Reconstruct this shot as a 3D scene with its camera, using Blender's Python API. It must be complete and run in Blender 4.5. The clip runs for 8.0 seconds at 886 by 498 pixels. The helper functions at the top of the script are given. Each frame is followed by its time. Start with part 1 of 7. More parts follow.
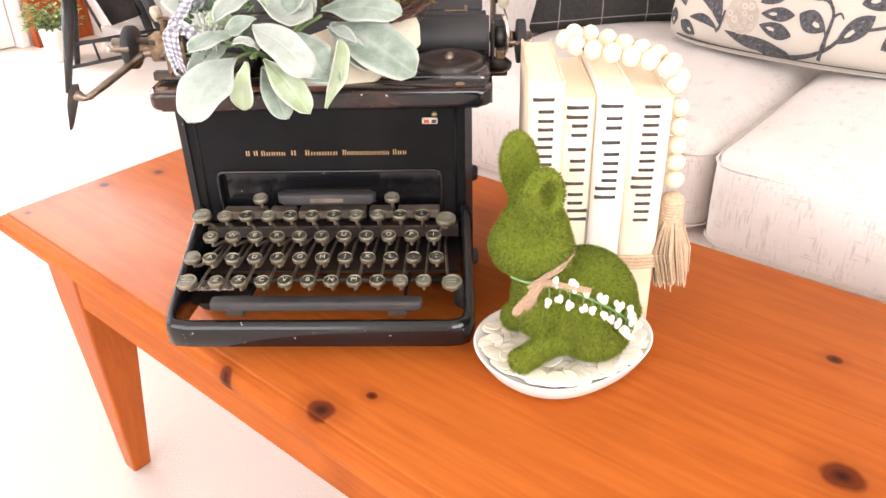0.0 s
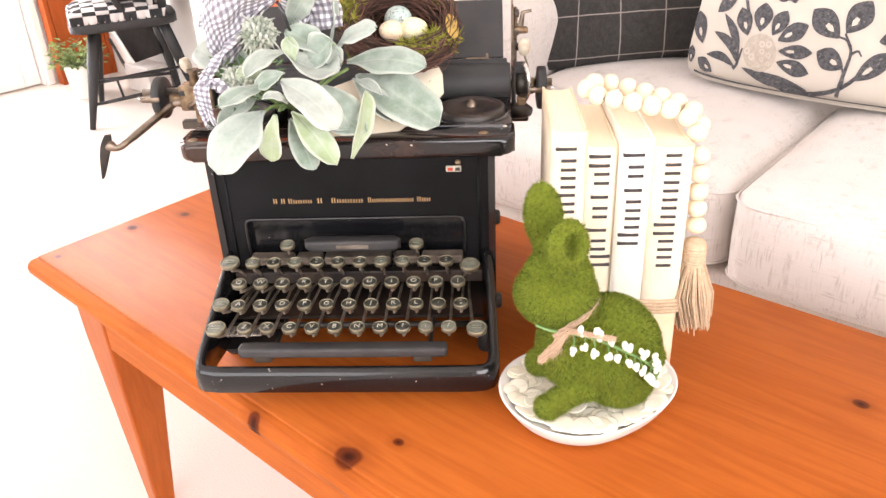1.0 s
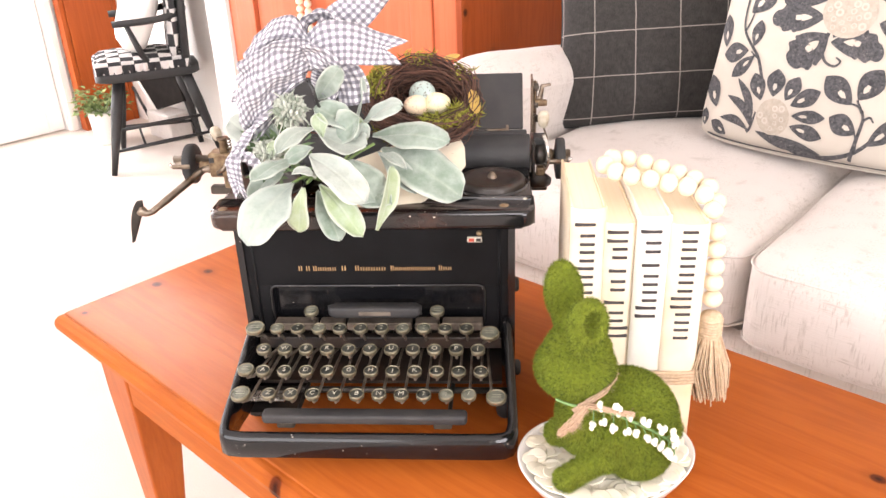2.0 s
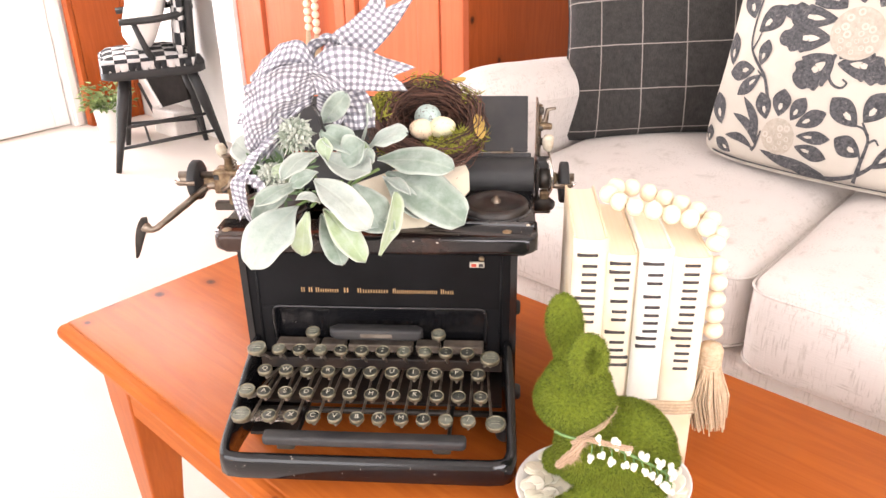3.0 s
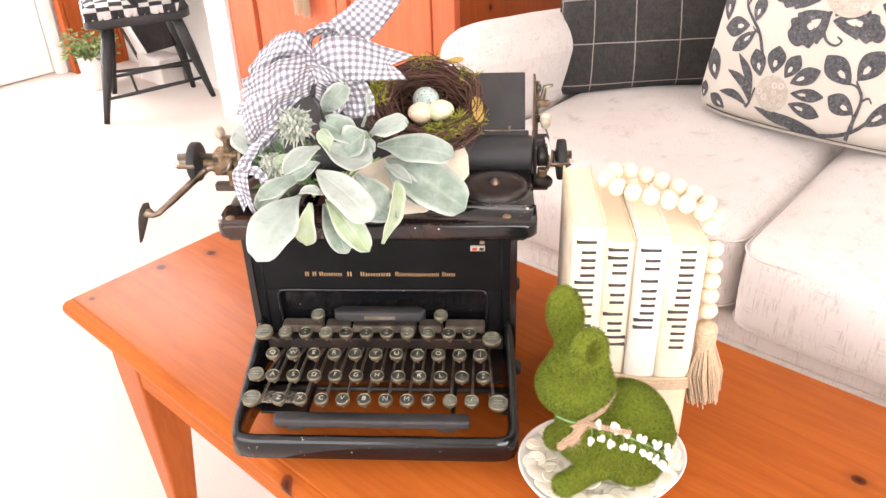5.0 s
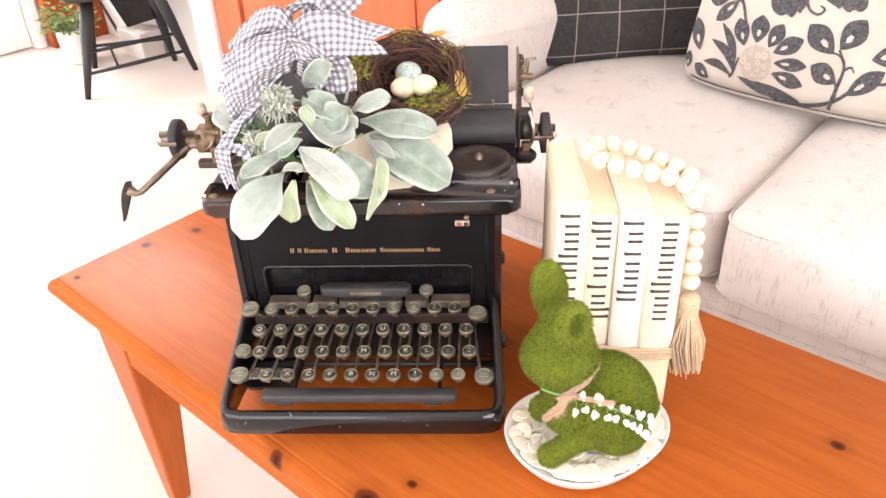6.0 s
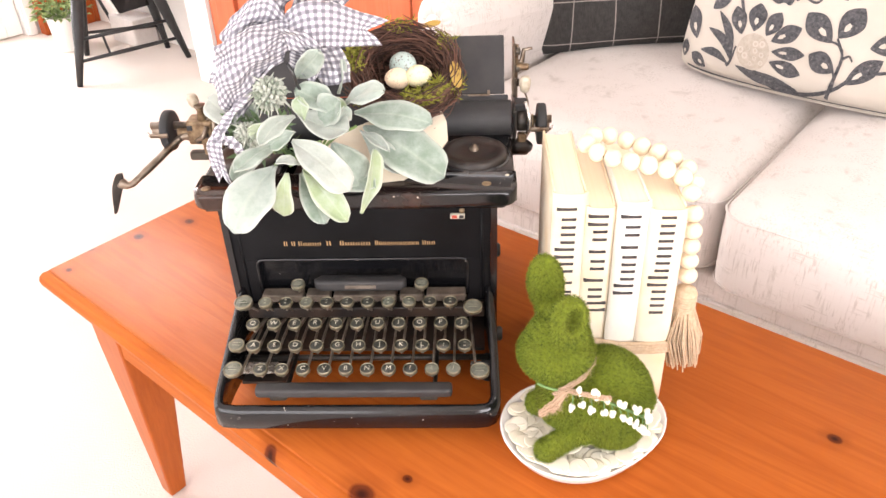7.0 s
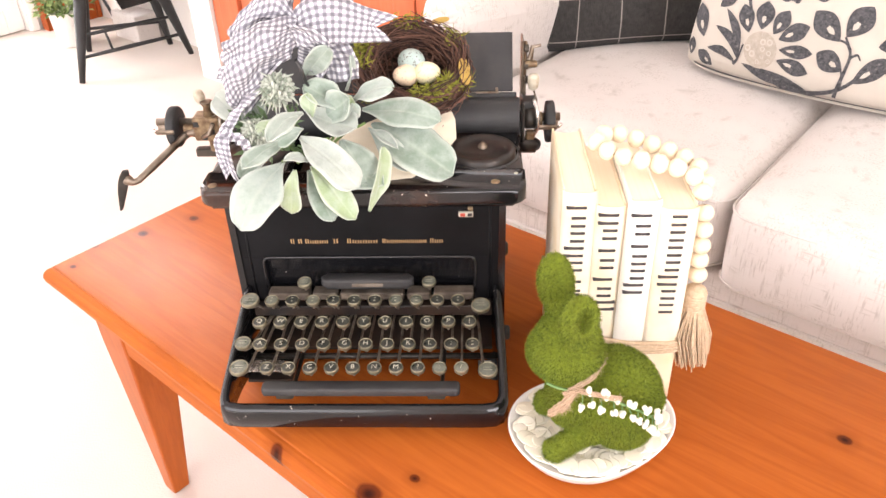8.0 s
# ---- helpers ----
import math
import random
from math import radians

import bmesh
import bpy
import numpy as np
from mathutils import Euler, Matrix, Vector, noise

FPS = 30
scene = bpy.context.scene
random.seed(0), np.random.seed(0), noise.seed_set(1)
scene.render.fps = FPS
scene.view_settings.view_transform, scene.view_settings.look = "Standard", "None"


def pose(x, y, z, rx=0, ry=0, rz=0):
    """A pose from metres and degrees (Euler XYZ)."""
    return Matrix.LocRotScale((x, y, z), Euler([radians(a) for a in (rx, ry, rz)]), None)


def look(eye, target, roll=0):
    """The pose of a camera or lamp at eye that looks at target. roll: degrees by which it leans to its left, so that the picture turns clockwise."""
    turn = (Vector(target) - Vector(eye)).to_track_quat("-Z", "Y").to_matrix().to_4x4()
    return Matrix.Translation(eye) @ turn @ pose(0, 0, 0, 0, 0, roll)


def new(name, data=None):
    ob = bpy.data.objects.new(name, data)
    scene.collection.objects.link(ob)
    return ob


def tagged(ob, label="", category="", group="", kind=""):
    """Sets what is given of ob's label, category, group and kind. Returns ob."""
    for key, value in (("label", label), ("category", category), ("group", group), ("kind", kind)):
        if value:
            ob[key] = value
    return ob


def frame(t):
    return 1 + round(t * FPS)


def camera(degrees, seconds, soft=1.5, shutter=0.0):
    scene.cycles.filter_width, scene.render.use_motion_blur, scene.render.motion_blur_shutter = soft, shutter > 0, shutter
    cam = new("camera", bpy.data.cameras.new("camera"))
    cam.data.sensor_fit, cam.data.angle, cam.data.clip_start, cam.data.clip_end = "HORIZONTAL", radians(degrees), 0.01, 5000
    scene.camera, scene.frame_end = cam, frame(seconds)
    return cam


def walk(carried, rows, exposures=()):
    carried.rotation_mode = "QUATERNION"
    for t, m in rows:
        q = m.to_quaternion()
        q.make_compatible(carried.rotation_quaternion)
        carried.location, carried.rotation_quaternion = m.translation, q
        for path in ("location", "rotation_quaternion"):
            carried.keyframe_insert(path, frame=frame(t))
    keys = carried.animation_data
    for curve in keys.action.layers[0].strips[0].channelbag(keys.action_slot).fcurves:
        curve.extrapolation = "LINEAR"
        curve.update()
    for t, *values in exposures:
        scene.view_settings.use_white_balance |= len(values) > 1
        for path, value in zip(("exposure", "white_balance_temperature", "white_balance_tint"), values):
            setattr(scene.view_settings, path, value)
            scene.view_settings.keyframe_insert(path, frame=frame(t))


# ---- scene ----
cam = camera(58.5, 8.0)
PATH = [
    (0, (0.137, -0.03, 0.814), (0.063, 1.699, -0.189), -1.6),
    (0.5, (0.133, -0.033, 0.823), (0.038, 1.716, -0.143), -2.1),
    (1, (0.131, -0.03, 0.833), (0.016, 1.73, -0.11), -2.6),
    (1.5, (0.127, -0.035, 0.851), (-0.006, 1.749, -0.042), -2.4),
    (2, (0.124, -0.034, 0.863), (-0.019, 1.77, 0.013), -2.3),
    (2.2, (0.125, -0.033, 0.864), (-0.022, 1.78, 0.032), -2.4),
    (3.3, (0.122, -0.024, 0.896), (-0.021, 1.768, 0.019), -0.7),
    (3.5, (0.118, -0.025, 0.9), (-0.02, 1.762, 0.011), -0.5),
    (4, (0.118, -0.021, 0.913), (-0.017, 1.745, -0.016), -1.1),
    (4.5, (0.115, -0.017, 0.925), (-0.015, 1.725, -0.048), -1.9),
    (4.7, (0.115, -0.0145, 0.931), (-0.016, 1.718, -0.060), -2.0),
    (5.8, (0.1155, -0.017, 0.937), (0.022, 1.678, -0.123), -2.15),
    (6, (0.118, -0.015, 0.938), (0.024, 1.669, -0.136), -2.3),
    (6.5, (0.118, -0.011, 0.938), (0.031, 1.657, -0.161), -2.4),
    (7, (0.118, -0.006, 0.939), (0.035, 1.661, -0.164), -2.2),
    (7.5, (0.113, -0.004, 0.937), (0.028, 1.66, -0.169), -2.1),
    (8, (0.111, -0.002, 0.937), (0.027, 1.662, -0.171), -2.0),
]
walk(cam, [(t, look(eye, target, roll)) for t, eye, target, roll in PATH], exposures=[(0, 0.0), (8, 0.0)])

# ---- light ----
# The room is turned against the typewriter: ROOM's x runs along sofa and table, its y towards the sofa's back.
ROOM = pose(0, 0, 0, 0, 0, -38)
world = bpy.data.worlds.new("sky")
scene.world = world
world.use_nodes = True
sky = world.node_tree.nodes.new("ShaderNodeTexSky")
sky.sky_type, sky.sun_disc = "NISHITA", False
sky.sun_elevation, sky.sun_rotation = radians(40), radians(200)
world.node_tree.links.new(sky.outputs[0], world.node_tree.nodes["Background"].inputs[0])
world.node_tree.nodes["Background"].inputs[1].default_value = 0.12


def window_light(name, m, width, height, watts, colour=(1, 0.935, 0.94)):
    data = bpy.data.lights.new(name, "AREA")
    data.shape, data.size, data.size_y, data.energy, data.color = "RECTANGLE", width, height, watts, colour
    ob = new(name, data)
    ob.matrix_world = m
    return ob


LEFT_W, DOOR_W, BACK_W, RIGHT_W = 38, 54, 102, 106
# window to the left, unseen window behind, unseen fill lamp to the right
window_light("window_light_left", ROOM @ look((-3.15, -0.9, 1.27), (0, -0.9, 1.27)), 1.96, 1.8, LEFT_W)
window_light("door_light", ROOM @ look((-3.155, 0.875, 1.04), (0, 0.875, 1.04)), 0.9, 2.06, DOOR_W)
window_light("window_light_behind", ROOM @ look((-0.3, -2.53, 1.4), (-0.3, 0, 1.4)), 3.56, 1.7, BACK_W)
# no window known here: added to brighten the dish and right-hand sides
window_light("window_light_right", ROOM @ look((2.53, -0.6, 1.4), (0, -0.6, 1.4)), 1.96, 1.5, RIGHT_W)

# ---- materials ----


class Nodes:
    """A short way to write node trees."""

    def __init__(self, name):
        self.mat = bpy.data.materials.new(name)
        self.mat.use_nodes = True
        self.tree = self.mat.node_tree
        self.bsdf = self.tree.nodes["Principled BSDF"]

    def add(self, kind, inputs=None, **props):
        node = self.tree.nodes.new(kind)
        for key, value in props.items():
            setattr(node, key, value)
        for key, value in (inputs or {}).items():
            self.put(node.inputs[key], value)
        return node

    def put(self, socket, value):
        if isinstance(value, bpy.types.NodeSocket):
            self.tree.links.new(value, socket)
        else:
            if socket.type == "RGBA" and not isinstance(value, (int, float)) and len(value) == 3:
                value = (*value, 1)
            socket.default_value = value

    def math(self, op, a, b=0.0, c=0.0):
        node = self.add("ShaderNodeMath", operation=op)
        for socket, value in zip(node.inputs, (a, b, c)):
            self.put(socket, value)
        return node.outputs[0]

    def mix(self, f, a, b, blend="MIX"):
        node = self.add("ShaderNodeMix", data_type="RGBA", blend_type=blend)
        self.put(node.inputs[0], f)
        self.put(node.inputs[6], a)
        self.put(node.inputs[7], b)
        return node.outputs[2]

    def coords(self, which="Object", scale=(1, 1, 1), turn=(0, 0, 0)):
        tc = self.add("ShaderNodeTexCoord")
        return self.add("ShaderNodeMapping", {"Vector": tc.outputs[which], "Scale": scale, "Rotation": turn}).outputs[0]

    def noise(self, vec, scale, detail=3.0, rough=0.55, distortion=0.0):
        return self.add("ShaderNodeTexNoise", {"Vector": vec, "Scale": scale, "Detail": detail, "Roughness": rough, "Distortion": distortion}).outputs[0]

    def ramp(self, f, a, b):
        """0 below a, 1 above b."""
        node = self.add("ShaderNodeMapRange", {0: f, 1: a, 2: b}, clamp=True)
        return node.outputs[0]

    def bump(self, height, strength=0.3, distance=0.001):
        self.put(self.bsdf.inputs["Normal"], self.add("ShaderNodeBump", {"Height": height, "Strength": strength, "Distance": distance}).outputs[0])

    def done(self, colour, rough=0.5, metal=0.0, **more):
        self.put(self.bsdf.inputs["Base Color"], colour)
        self.put(self.bsdf.inputs["Roughness"], rough)
        self.put(self.bsdf.inputs["Metallic"], metal)
        for key, value in more.items():
            self.put(self.bsdf.inputs[key.replace("_", " ")], value)
        return self.mat


def plain(name, a, b, scale=60, fine=600, rough=0.5, metal=0.0, bump=0.2, depth=0.0005, spread=0.12, **more):
    """Colour a worn towards b in patches, with fine grain."""
    n = Nodes(name)
    v = n.coords()
    big, small = n.noise(v, scale), n.noise(v, fine, 2)
    colour = n.mix(n.ramp(big, 0.35, 0.7), a, b)
    colour = n.mix(n.math("MULTIPLY", small, spread), colour, tuple(c * 0.4 for c in a))
    n.bump(n.math("ADD", small, n.math("MULTIPLY", big, 0.5)), bump, depth)
    return n.done(colour, n.math("MULTIPLY_ADD", big, 0.2, rough - 0.1), metal, **more)


def pine(name, light, dark, along="x", rough=0.3, knots=(), scale=1.0, coat=0.06, upright=False, spec=0.15):
    """Varnished pine; the grain runs along one axis; knots: (x, y, radius) in the object's own metres, or (y, z, radius) on an upright side."""
    n = Nodes(name)
    stretch = {"x": (1, 14, 14), "y": (14, 1, 14), "z": (14, 14, 1)}[along]
    tc = n.add("ShaderNodeTexCoord").outputs["Object"]
    warp = 0.0
    dark_f = heart = 0.0
    for kx, ky, r in knots:
        q = n.add("ShaderNodeVectorMath", {0: tc, 1: (0, kx, ky) if upright else (kx, ky, 0)}, operation="SUBTRACT").outputs[0]
        q = n.add("ShaderNodeVectorMath", {0: q, 1: (0, 1.1 / r, 0.9 / r) if upright else (0.9 / r, 1.1 / r, 0)}, operation="MULTIPLY").outputs[0]
        length = n.add("ShaderNodeVectorMath", {0: q}, operation="LENGTH").outputs["Value"]
        length = n.math("ADD", length, n.math("MULTIPLY", n.math("SUBTRACT", n.noise(tc, 60, 2), 0.5), 0.35))
        core = n.math("SUBTRACT", 1.0, n.ramp(length, 0.62, 0.98))
        heart = n.math("MAXIMUM", heart, n.math("SUBTRACT", 1.0, n.ramp(length, 0.10, 0.5)))
        halo = n.math("MULTIPLY", n.math("SUBTRACT", 1.0, n.ramp(length, 0.8, 2.1)), 0.30)
        dark_f = n.math("MAXIMUM", dark_f, n.math("MAXIMUM", core, halo))
        warp = n.math("ADD", warp, n.math("DIVIDE", 0.35, n.math("ADD", n.math("MULTIPLY", length, length), 0.6)))
    v = n.add("ShaderNodeMapping", {"Vector": tc, "Scale": tuple(c * scale for c in stretch)}).outputs[0]
    rings = n.noise(v, 2.2, 4, 0.6, 0.6)
    bands = n.math("FRACT", n.math("MULTIPLY_ADD", rings, 5.0, warp))
    bands = n.math("PINGPONG", bands, 0.5)
    fine = n.noise(v, 22, 3, 0.6)
    blotch = n.noise(tc, 5.0 * scale, 2)
    f = n.math("ADD", n.math("MULTIPLY", bands, 0.55), n.math("ADD", n.math("MULTIPLY", fine, 0.35), n.math("MULTIPLY", blotch, 0.55)))
    colour = n.mix(n.ramp(f, 0.35, 1.05), light, dark)
    colour = n.mix(dark_f, colour, n.mix(heart, (0.105, 0.020, 0.005), (0.030, 0.006, 0.003)))
    n.bump(fine, 0.05, 0.0004)
    return n.done(colour, n.math("MULTIPLY_ADD", blotch, 0.15, rough - 0.05), 0.0, Coat_Weight=coat, Coat_Roughness=0.18, Specular_IOR_Level=spec)


TS0, TS1, TN0, TN1 = -0.787, 0.42, 0.357, 0.765
KNOTS = [(-0.7630, 0.4665, 0.008), (-0.3525, 0.3375, 0.009), (-0.2295, 0.3873, 0.006), (0.0375, 0.653, 0.0075), (-0.2492, 0.3515, 0.014), (0.081, 0.5250, 0.018), (-0.7420, 0.5290, 0.008), (-0.790, 0.413, 0.010), (-0.765, 0.372, 0.005)]
KNOTS = [(a - (TS0 + TS1) / 2, b - (TN0 + TN1) / 2, r) for a, b, r in KNOTS]
M_TABLE = pine("varnished_pine", (0.410, 0.109, 0.0170), (0.270, 0.056, 0.0088), "x", 0.40, KNOTS, coat=0.015, spec=0.06)
M_TABLE_LEG = pine("varnished_pine_leg", (0.40, 0.098, 0.016), (0.26, 0.053, 0.008), "z", 0.34)
M_BLACK = plain("black_enamel", (0.012, 0.012, 0.014), (0.022, 0.021, 0.021), 25, 500, 0.28, 0.0, 0.08, 0.0004, Coat_Weight=0.4, Coat_Roughness=0.12)
M_PLATE = plain("worn_black_paint", (0.014, 0.013, 0.013), (0.05, 0.032, 0.022), 30, 400, 0.42, 0.1, 0.15)
M_RUBBER = plain("black_rubber", (0.02, 0.02, 0.022), (0.03, 0.03, 0.03), 60, 700, 0.6)
M_STEEL = plain("tarnished_steel", (0.30, 0.25, 0.20), (0.10, 0.065, 0.04), 60, 700, 0.4, 0.85, 0.2)
M_DARK_STEEL = plain("dark_steel", (0.06, 0.055, 0.05), (0.03, 0.025, 0.02), 70, 700, 0.4, 0.6, 0.2)
M_BRASS = plain("dull_nickel_ring", (0.29, 0.265, 0.19), (0.16, 0.14, 0.09), 120, 900, 0.42, 0.75, 0.2)
M_WHITE = plain("white_paint", (0.85, 0.82, 0.78), (0.81, 0.78, 0.74), 3, 300, 0.6, bump=0.05)
M_CEIL = plain("ceiling_paint", (0.82, 0.80, 0.78), (0.78, 0.76, 0.74), 2, 200, 0.9, bump=0.05)
M_CERAMIC = plain("white_glaze", (0.88, 0.86, 0.82), (0.86, 0.83, 0.78), 8, 80, 0.2, 0.0, 0.02)
M_INK = plain("dark_ink", (0.035, 0.03, 0.03), (0.07, 0.06, 0.06), 200, 900, 0.8)
M_GOLD = plain("gold_transfer", (0.58, 0.37, 0.18), (0.42, 0.26, 0.11), 200, 900, 0.5, 0.3)

M_DUST = plain("dusty_tan_metal", (0.17, 0.14, 0.11), (0.075, 0.058, 0.045), 70, 600, 0.6, 0.2)
M_JUTE = plain("jute_twine", (0.62, 0.475, 0.325), (0.50, 0.365, 0.235), 300, 1200, 0.9, bump=0.6)
M_BEAD = plain("raw_wood_bead", (0.82, 0.71, 0.54), (0.78, 0.64, 0.46), 90, 700, 0.7)
M_STEM = plain("green_stem", (0.12, 0.2, 0.06), (0.2, 0.28, 0.1), 100, 600, 0.8)
M_BRONZE = plain("dusty_bronze", (0.085, 0.07, 0.055), (0.05, 0.04, 0.03), 60, 600, 0.55, 0.4)
# ---- mesh building ----
BASE = {}


def thing(name, label, category, base, group="", kind="", room=False, turn=0.0):
    """An Empty at the thing's base, which parents its parts. room: the numbers are in the room's own axes."""
    ob = tagged(new(name), label, category, group, kind)
    ob.empty_display_size = 0.05
    ob.matrix_basis = (ROOM if room else Matrix()) @ pose(*base, 0, 0, turn)
    BASE[ob] = (ob.matrix_basis.copy(), ROOM if room else Matrix())
    return ob


def part(name, bm, material, parent, label="", smooth=True):
    """Links a bmesh, written in world (or room) metres, as one mesh under a thing or part."""
    m, axes = BASE[parent]
    bm.transform(m.inverted() @ axes)
    data = bpy.data.meshes.new(name)
    bmesh.ops.recalc_face_normals(bm, faces=bm.faces[:]) if not bm.loops.layers.uv and len(bm.faces) < 60000 else None
    bm.to_mesh(data)
    bm.free()
    for p in data.polygons:
        p.use_smooth = smooth
    data.materials.append(material)
    ob = new(name, data)
    ob.parent = parent
    BASE[ob] = (m, axes)
    if label:
        ob["label"] = label
    return ob


def solo(name, bm, material, label, category, base, group="", kind="", room=False, smooth=True):
    """A thing that is one mesh."""
    axes = ROOM if room else Matrix()
    m = axes @ pose(*base)
    bm.transform(m.inverted() @ axes)
    data = bpy.data.meshes.new(name)
    if not bm.loops.layers.uv:
        bmesh.ops.recalc_face_normals(bm, faces=bm.faces[:])
    bm.to_mesh(data)
    bm.free()
    for p in data.polygons:
        p.use_smooth = smooth
    data.materials.append(material)
    ob = new(name, data)
    ob.matrix_basis = m
    BASE[ob] = (m, axes)
    return tagged(ob, label, category, group, kind)


def box(x0, x1, y0, y1, z0, z1, bevel=0.0, seg=2, bm=None):
    bm = bm or bmesh.new()
    made = bmesh.ops.create_cube(bm, size=1, matrix=Matrix.LocRotScale(((x0 + x1) / 2, (y0 + y1) / 2, (z0 + z1) / 2), None, (x1 - x0, y1 - y0, z1 - z0)))
    if bevel:
        edges = list({e for v in made["verts"] for e in v.link_edges})
        bmesh.ops.bevel(bm, geom=edges, offset=bevel, segments=seg, affect="EDGES", profile=0.5)
    return bm


def turned(bm, m):
    bm.transform(m)
    return bm


def rod(points, radii, seg=10, bm=None, caps=True):
    """A round tube through points, with a radius at each."""
    bm = bm or bmesh.new()
    points = [Vector(p) for p in points]
    radii = [radii] * len(points) if isinstance(radii, (int, float)) else radii
    rings, side = [], None
    for i, p in enumerate(points):
        way = (points[min(i + 1, len(points) - 1)] - points[max(i - 1, 0)]).normalized()
        if side is None:
            side = way.cross(Vector((0, 0, 1)) if abs(way.z) < 0.9 else Vector((1, 0, 0))).normalized()
        side = (side - way * side.dot(way)).normalized()
        up = way.cross(side)
        rings.append([bm.verts.new(p + radii[i] * (math.cos(a) * side + math.sin(a) * up)) for a in (2 * math.pi * k / seg for k in range(seg))])
    for a, b in zip(rings, rings[1:]):
        for k in range(seg):
            bm.faces.new((a[k], a[(k + 1) % seg], b[(k + 1) % seg], b[k]))
    if caps:
        bm.faces.new(rings[0][::-1])
        bm.faces.new(rings[-1])
    return bm


def lathe(profile, centre, axis="z", seg=32, bm=None):
    """Turns (radius, height) pairs round an axis through centre."""
    bm = bm or bmesh.new()
    turn = {"z": Matrix(), "x": Matrix.Rotation(radians(90), 4, "Y"), "y": Matrix.Rotation(radians(-90), 4, "X")}[axis]
    m = Matrix.Translation(centre) @ turn
    rings = []
    for r, h in profile:
        if r < 1e-6:
            rings.append([bm.verts.new(m @ Vector((0, 0, h)))])
        else:
            rings.append([bm.verts.new(m @ Vector((r * math.cos(a), r * math.sin(a), h))) for a in (2 * math.pi * k / seg for k in range(seg))])
    for a, b in zip(rings, rings[1:]):
        for k in range(seg):
            j = (k + 1) % seg
            if len(a) == 1 and len(b) > 1:
                bm.faces.new((a[0], b[k], b[j]))
            elif len(b) == 1 and len(a) > 1:
                bm.faces.new((a[k], a[j], b[0]))
            elif len(a) > 1:
                bm.faces.new((a[k], a[j], b[j], b[k]))
    return bm


def prism(outline, z0, z1, bevel=0.0, seg=2, bm=None):
    """A flat outline of (x, y), pulled up from z0 to z1."""
    bm = bm or bmesh.new()
    low = [bm.verts.new((x, y, z0)) for x, y in outline]
    high = [bm.verts.new((x, y, z1)) for x, y in outline]
    faces = [bm.faces.new(low[::-1]), bm.faces.new(high)]
    for k in range(len(low)):
        j = (k + 1) % len(low)
        faces.append(bm.faces.new((low[k], low[j], high[j], high[k])))
    if bevel:
        edges = [e for f in faces[:2] for e in f.edges]
        bmesh.ops.bevel(bm, geom=edges, offset=bevel, segments=seg, affect="EDGES", profile=0.5)
    return bm


def rounded(x0, x1, y0, y1, r, n=5):
    """The outline of a rectangle with round corners; r: one radius, or four from the lower left, turning left."""
    rs = [r] * 4 if isinstance(r, (int, float)) else r
    out = []
    for (cx, cy, a0), q in zip(((x0, y0, 180), (x1, y0, 270), (x1, y1, 0), (x0, y1, 90)), rs):
        sx, sy = (1 if cx == x0 else -1), (1 if cy == y0 else -1)
        for k in range(n + 1):
            a = radians(a0 + 90 * k / n)
            out.append((cx + sx * q + q * math.cos(a), cy + sy * q + q * math.sin(a)))
    return out


def ball(centre, size, seg=16, rings=10, m=None, bm=None):
    bm = bm or bmesh.new()
    t = Matrix.LocRotScale(centre, None, size)
    if m is not None:
        t = Matrix.Translation(centre) @ m.to_4x4() @ Matrix.Diagonal((*size, 1))
    bmesh.ops.create_uvsphere(bm, u_segments=seg, v_segments=rings, radius=1, matrix=t)
    return bm


def surface(fn, nu, nv, bm=None, thick=0.0, close_u=False):
    """A sheet of points fn(u, v), u and v from 0 to 1, with its UVs; thick: metres of thickness."""
    bm = bm or bmesh.new()
    uv = bm.loops.layers.uv.get("UVMap") or bm.loops.layers.uv.new("UVMap")
    grid = [[Vector(fn(i / nu, j / nv)) for j in range(nv + 1)] for i in range(nu + 1)]

    def sheet(points, flip):
        verts = [[bm.verts.new(p) for p in row] for row in points]
        for i in range(nu):
            for j in range(nv):
                ids = [(i, j), (i + 1, j), (i + 1, j + 1), (i, j + 1)]
                ids = ids[::-1] if flip else ids
                face = bm.faces.new([verts[a][b] for a, b in ids])
                for loop, (a, b) in zip(face.loops, ids):
                    loop[uv].uv = (a / nu, b / nv)
        return verts

    if not thick:
        sheet(grid, False)
        return bm
    normals = [[None] * (nv + 1) for _ in range(nu + 1)]
    for i in range(nu + 1):
        for j in range(nv + 1):
            du = grid[min(i + 1, nu)][j] - grid[max(i - 1, 0)][j]
            dv = grid[i][min(j + 1, nv)] - grid[i][max(j - 1, 0)]
            normals[i][j] = du.cross(dv).normalized() if du.cross(dv).length > 1e-12 else Vector((0, 0, 1))
    top = sheet(grid, False)
    low = sheet([[grid[i][j] - normals[i][j] * thick for j in range(nv + 1)] for i in range(nu + 1)], True)
    rim = [(i, 0) for i in range(nu)] + [(nu, j) for j in range(nv)] + [(i, nv) for i in range(nu, 0, -1)] + [(0, j) for j in range(nv, 0, -1)]
    for (a, b), (c, d) in zip(rim, rim[1:] + rim[:1]):
        try:
            face = bm.faces.new((top[a][b], low[a][b], low[c][d], top[c][d]))
        except ValueError:
            continue
        for loop, (p, q) in zip(face.loops, ((a, b), (a, b), (c, d), (c, d))):
            loop[uv].uv = (p / nu, q / nv)
    return bm


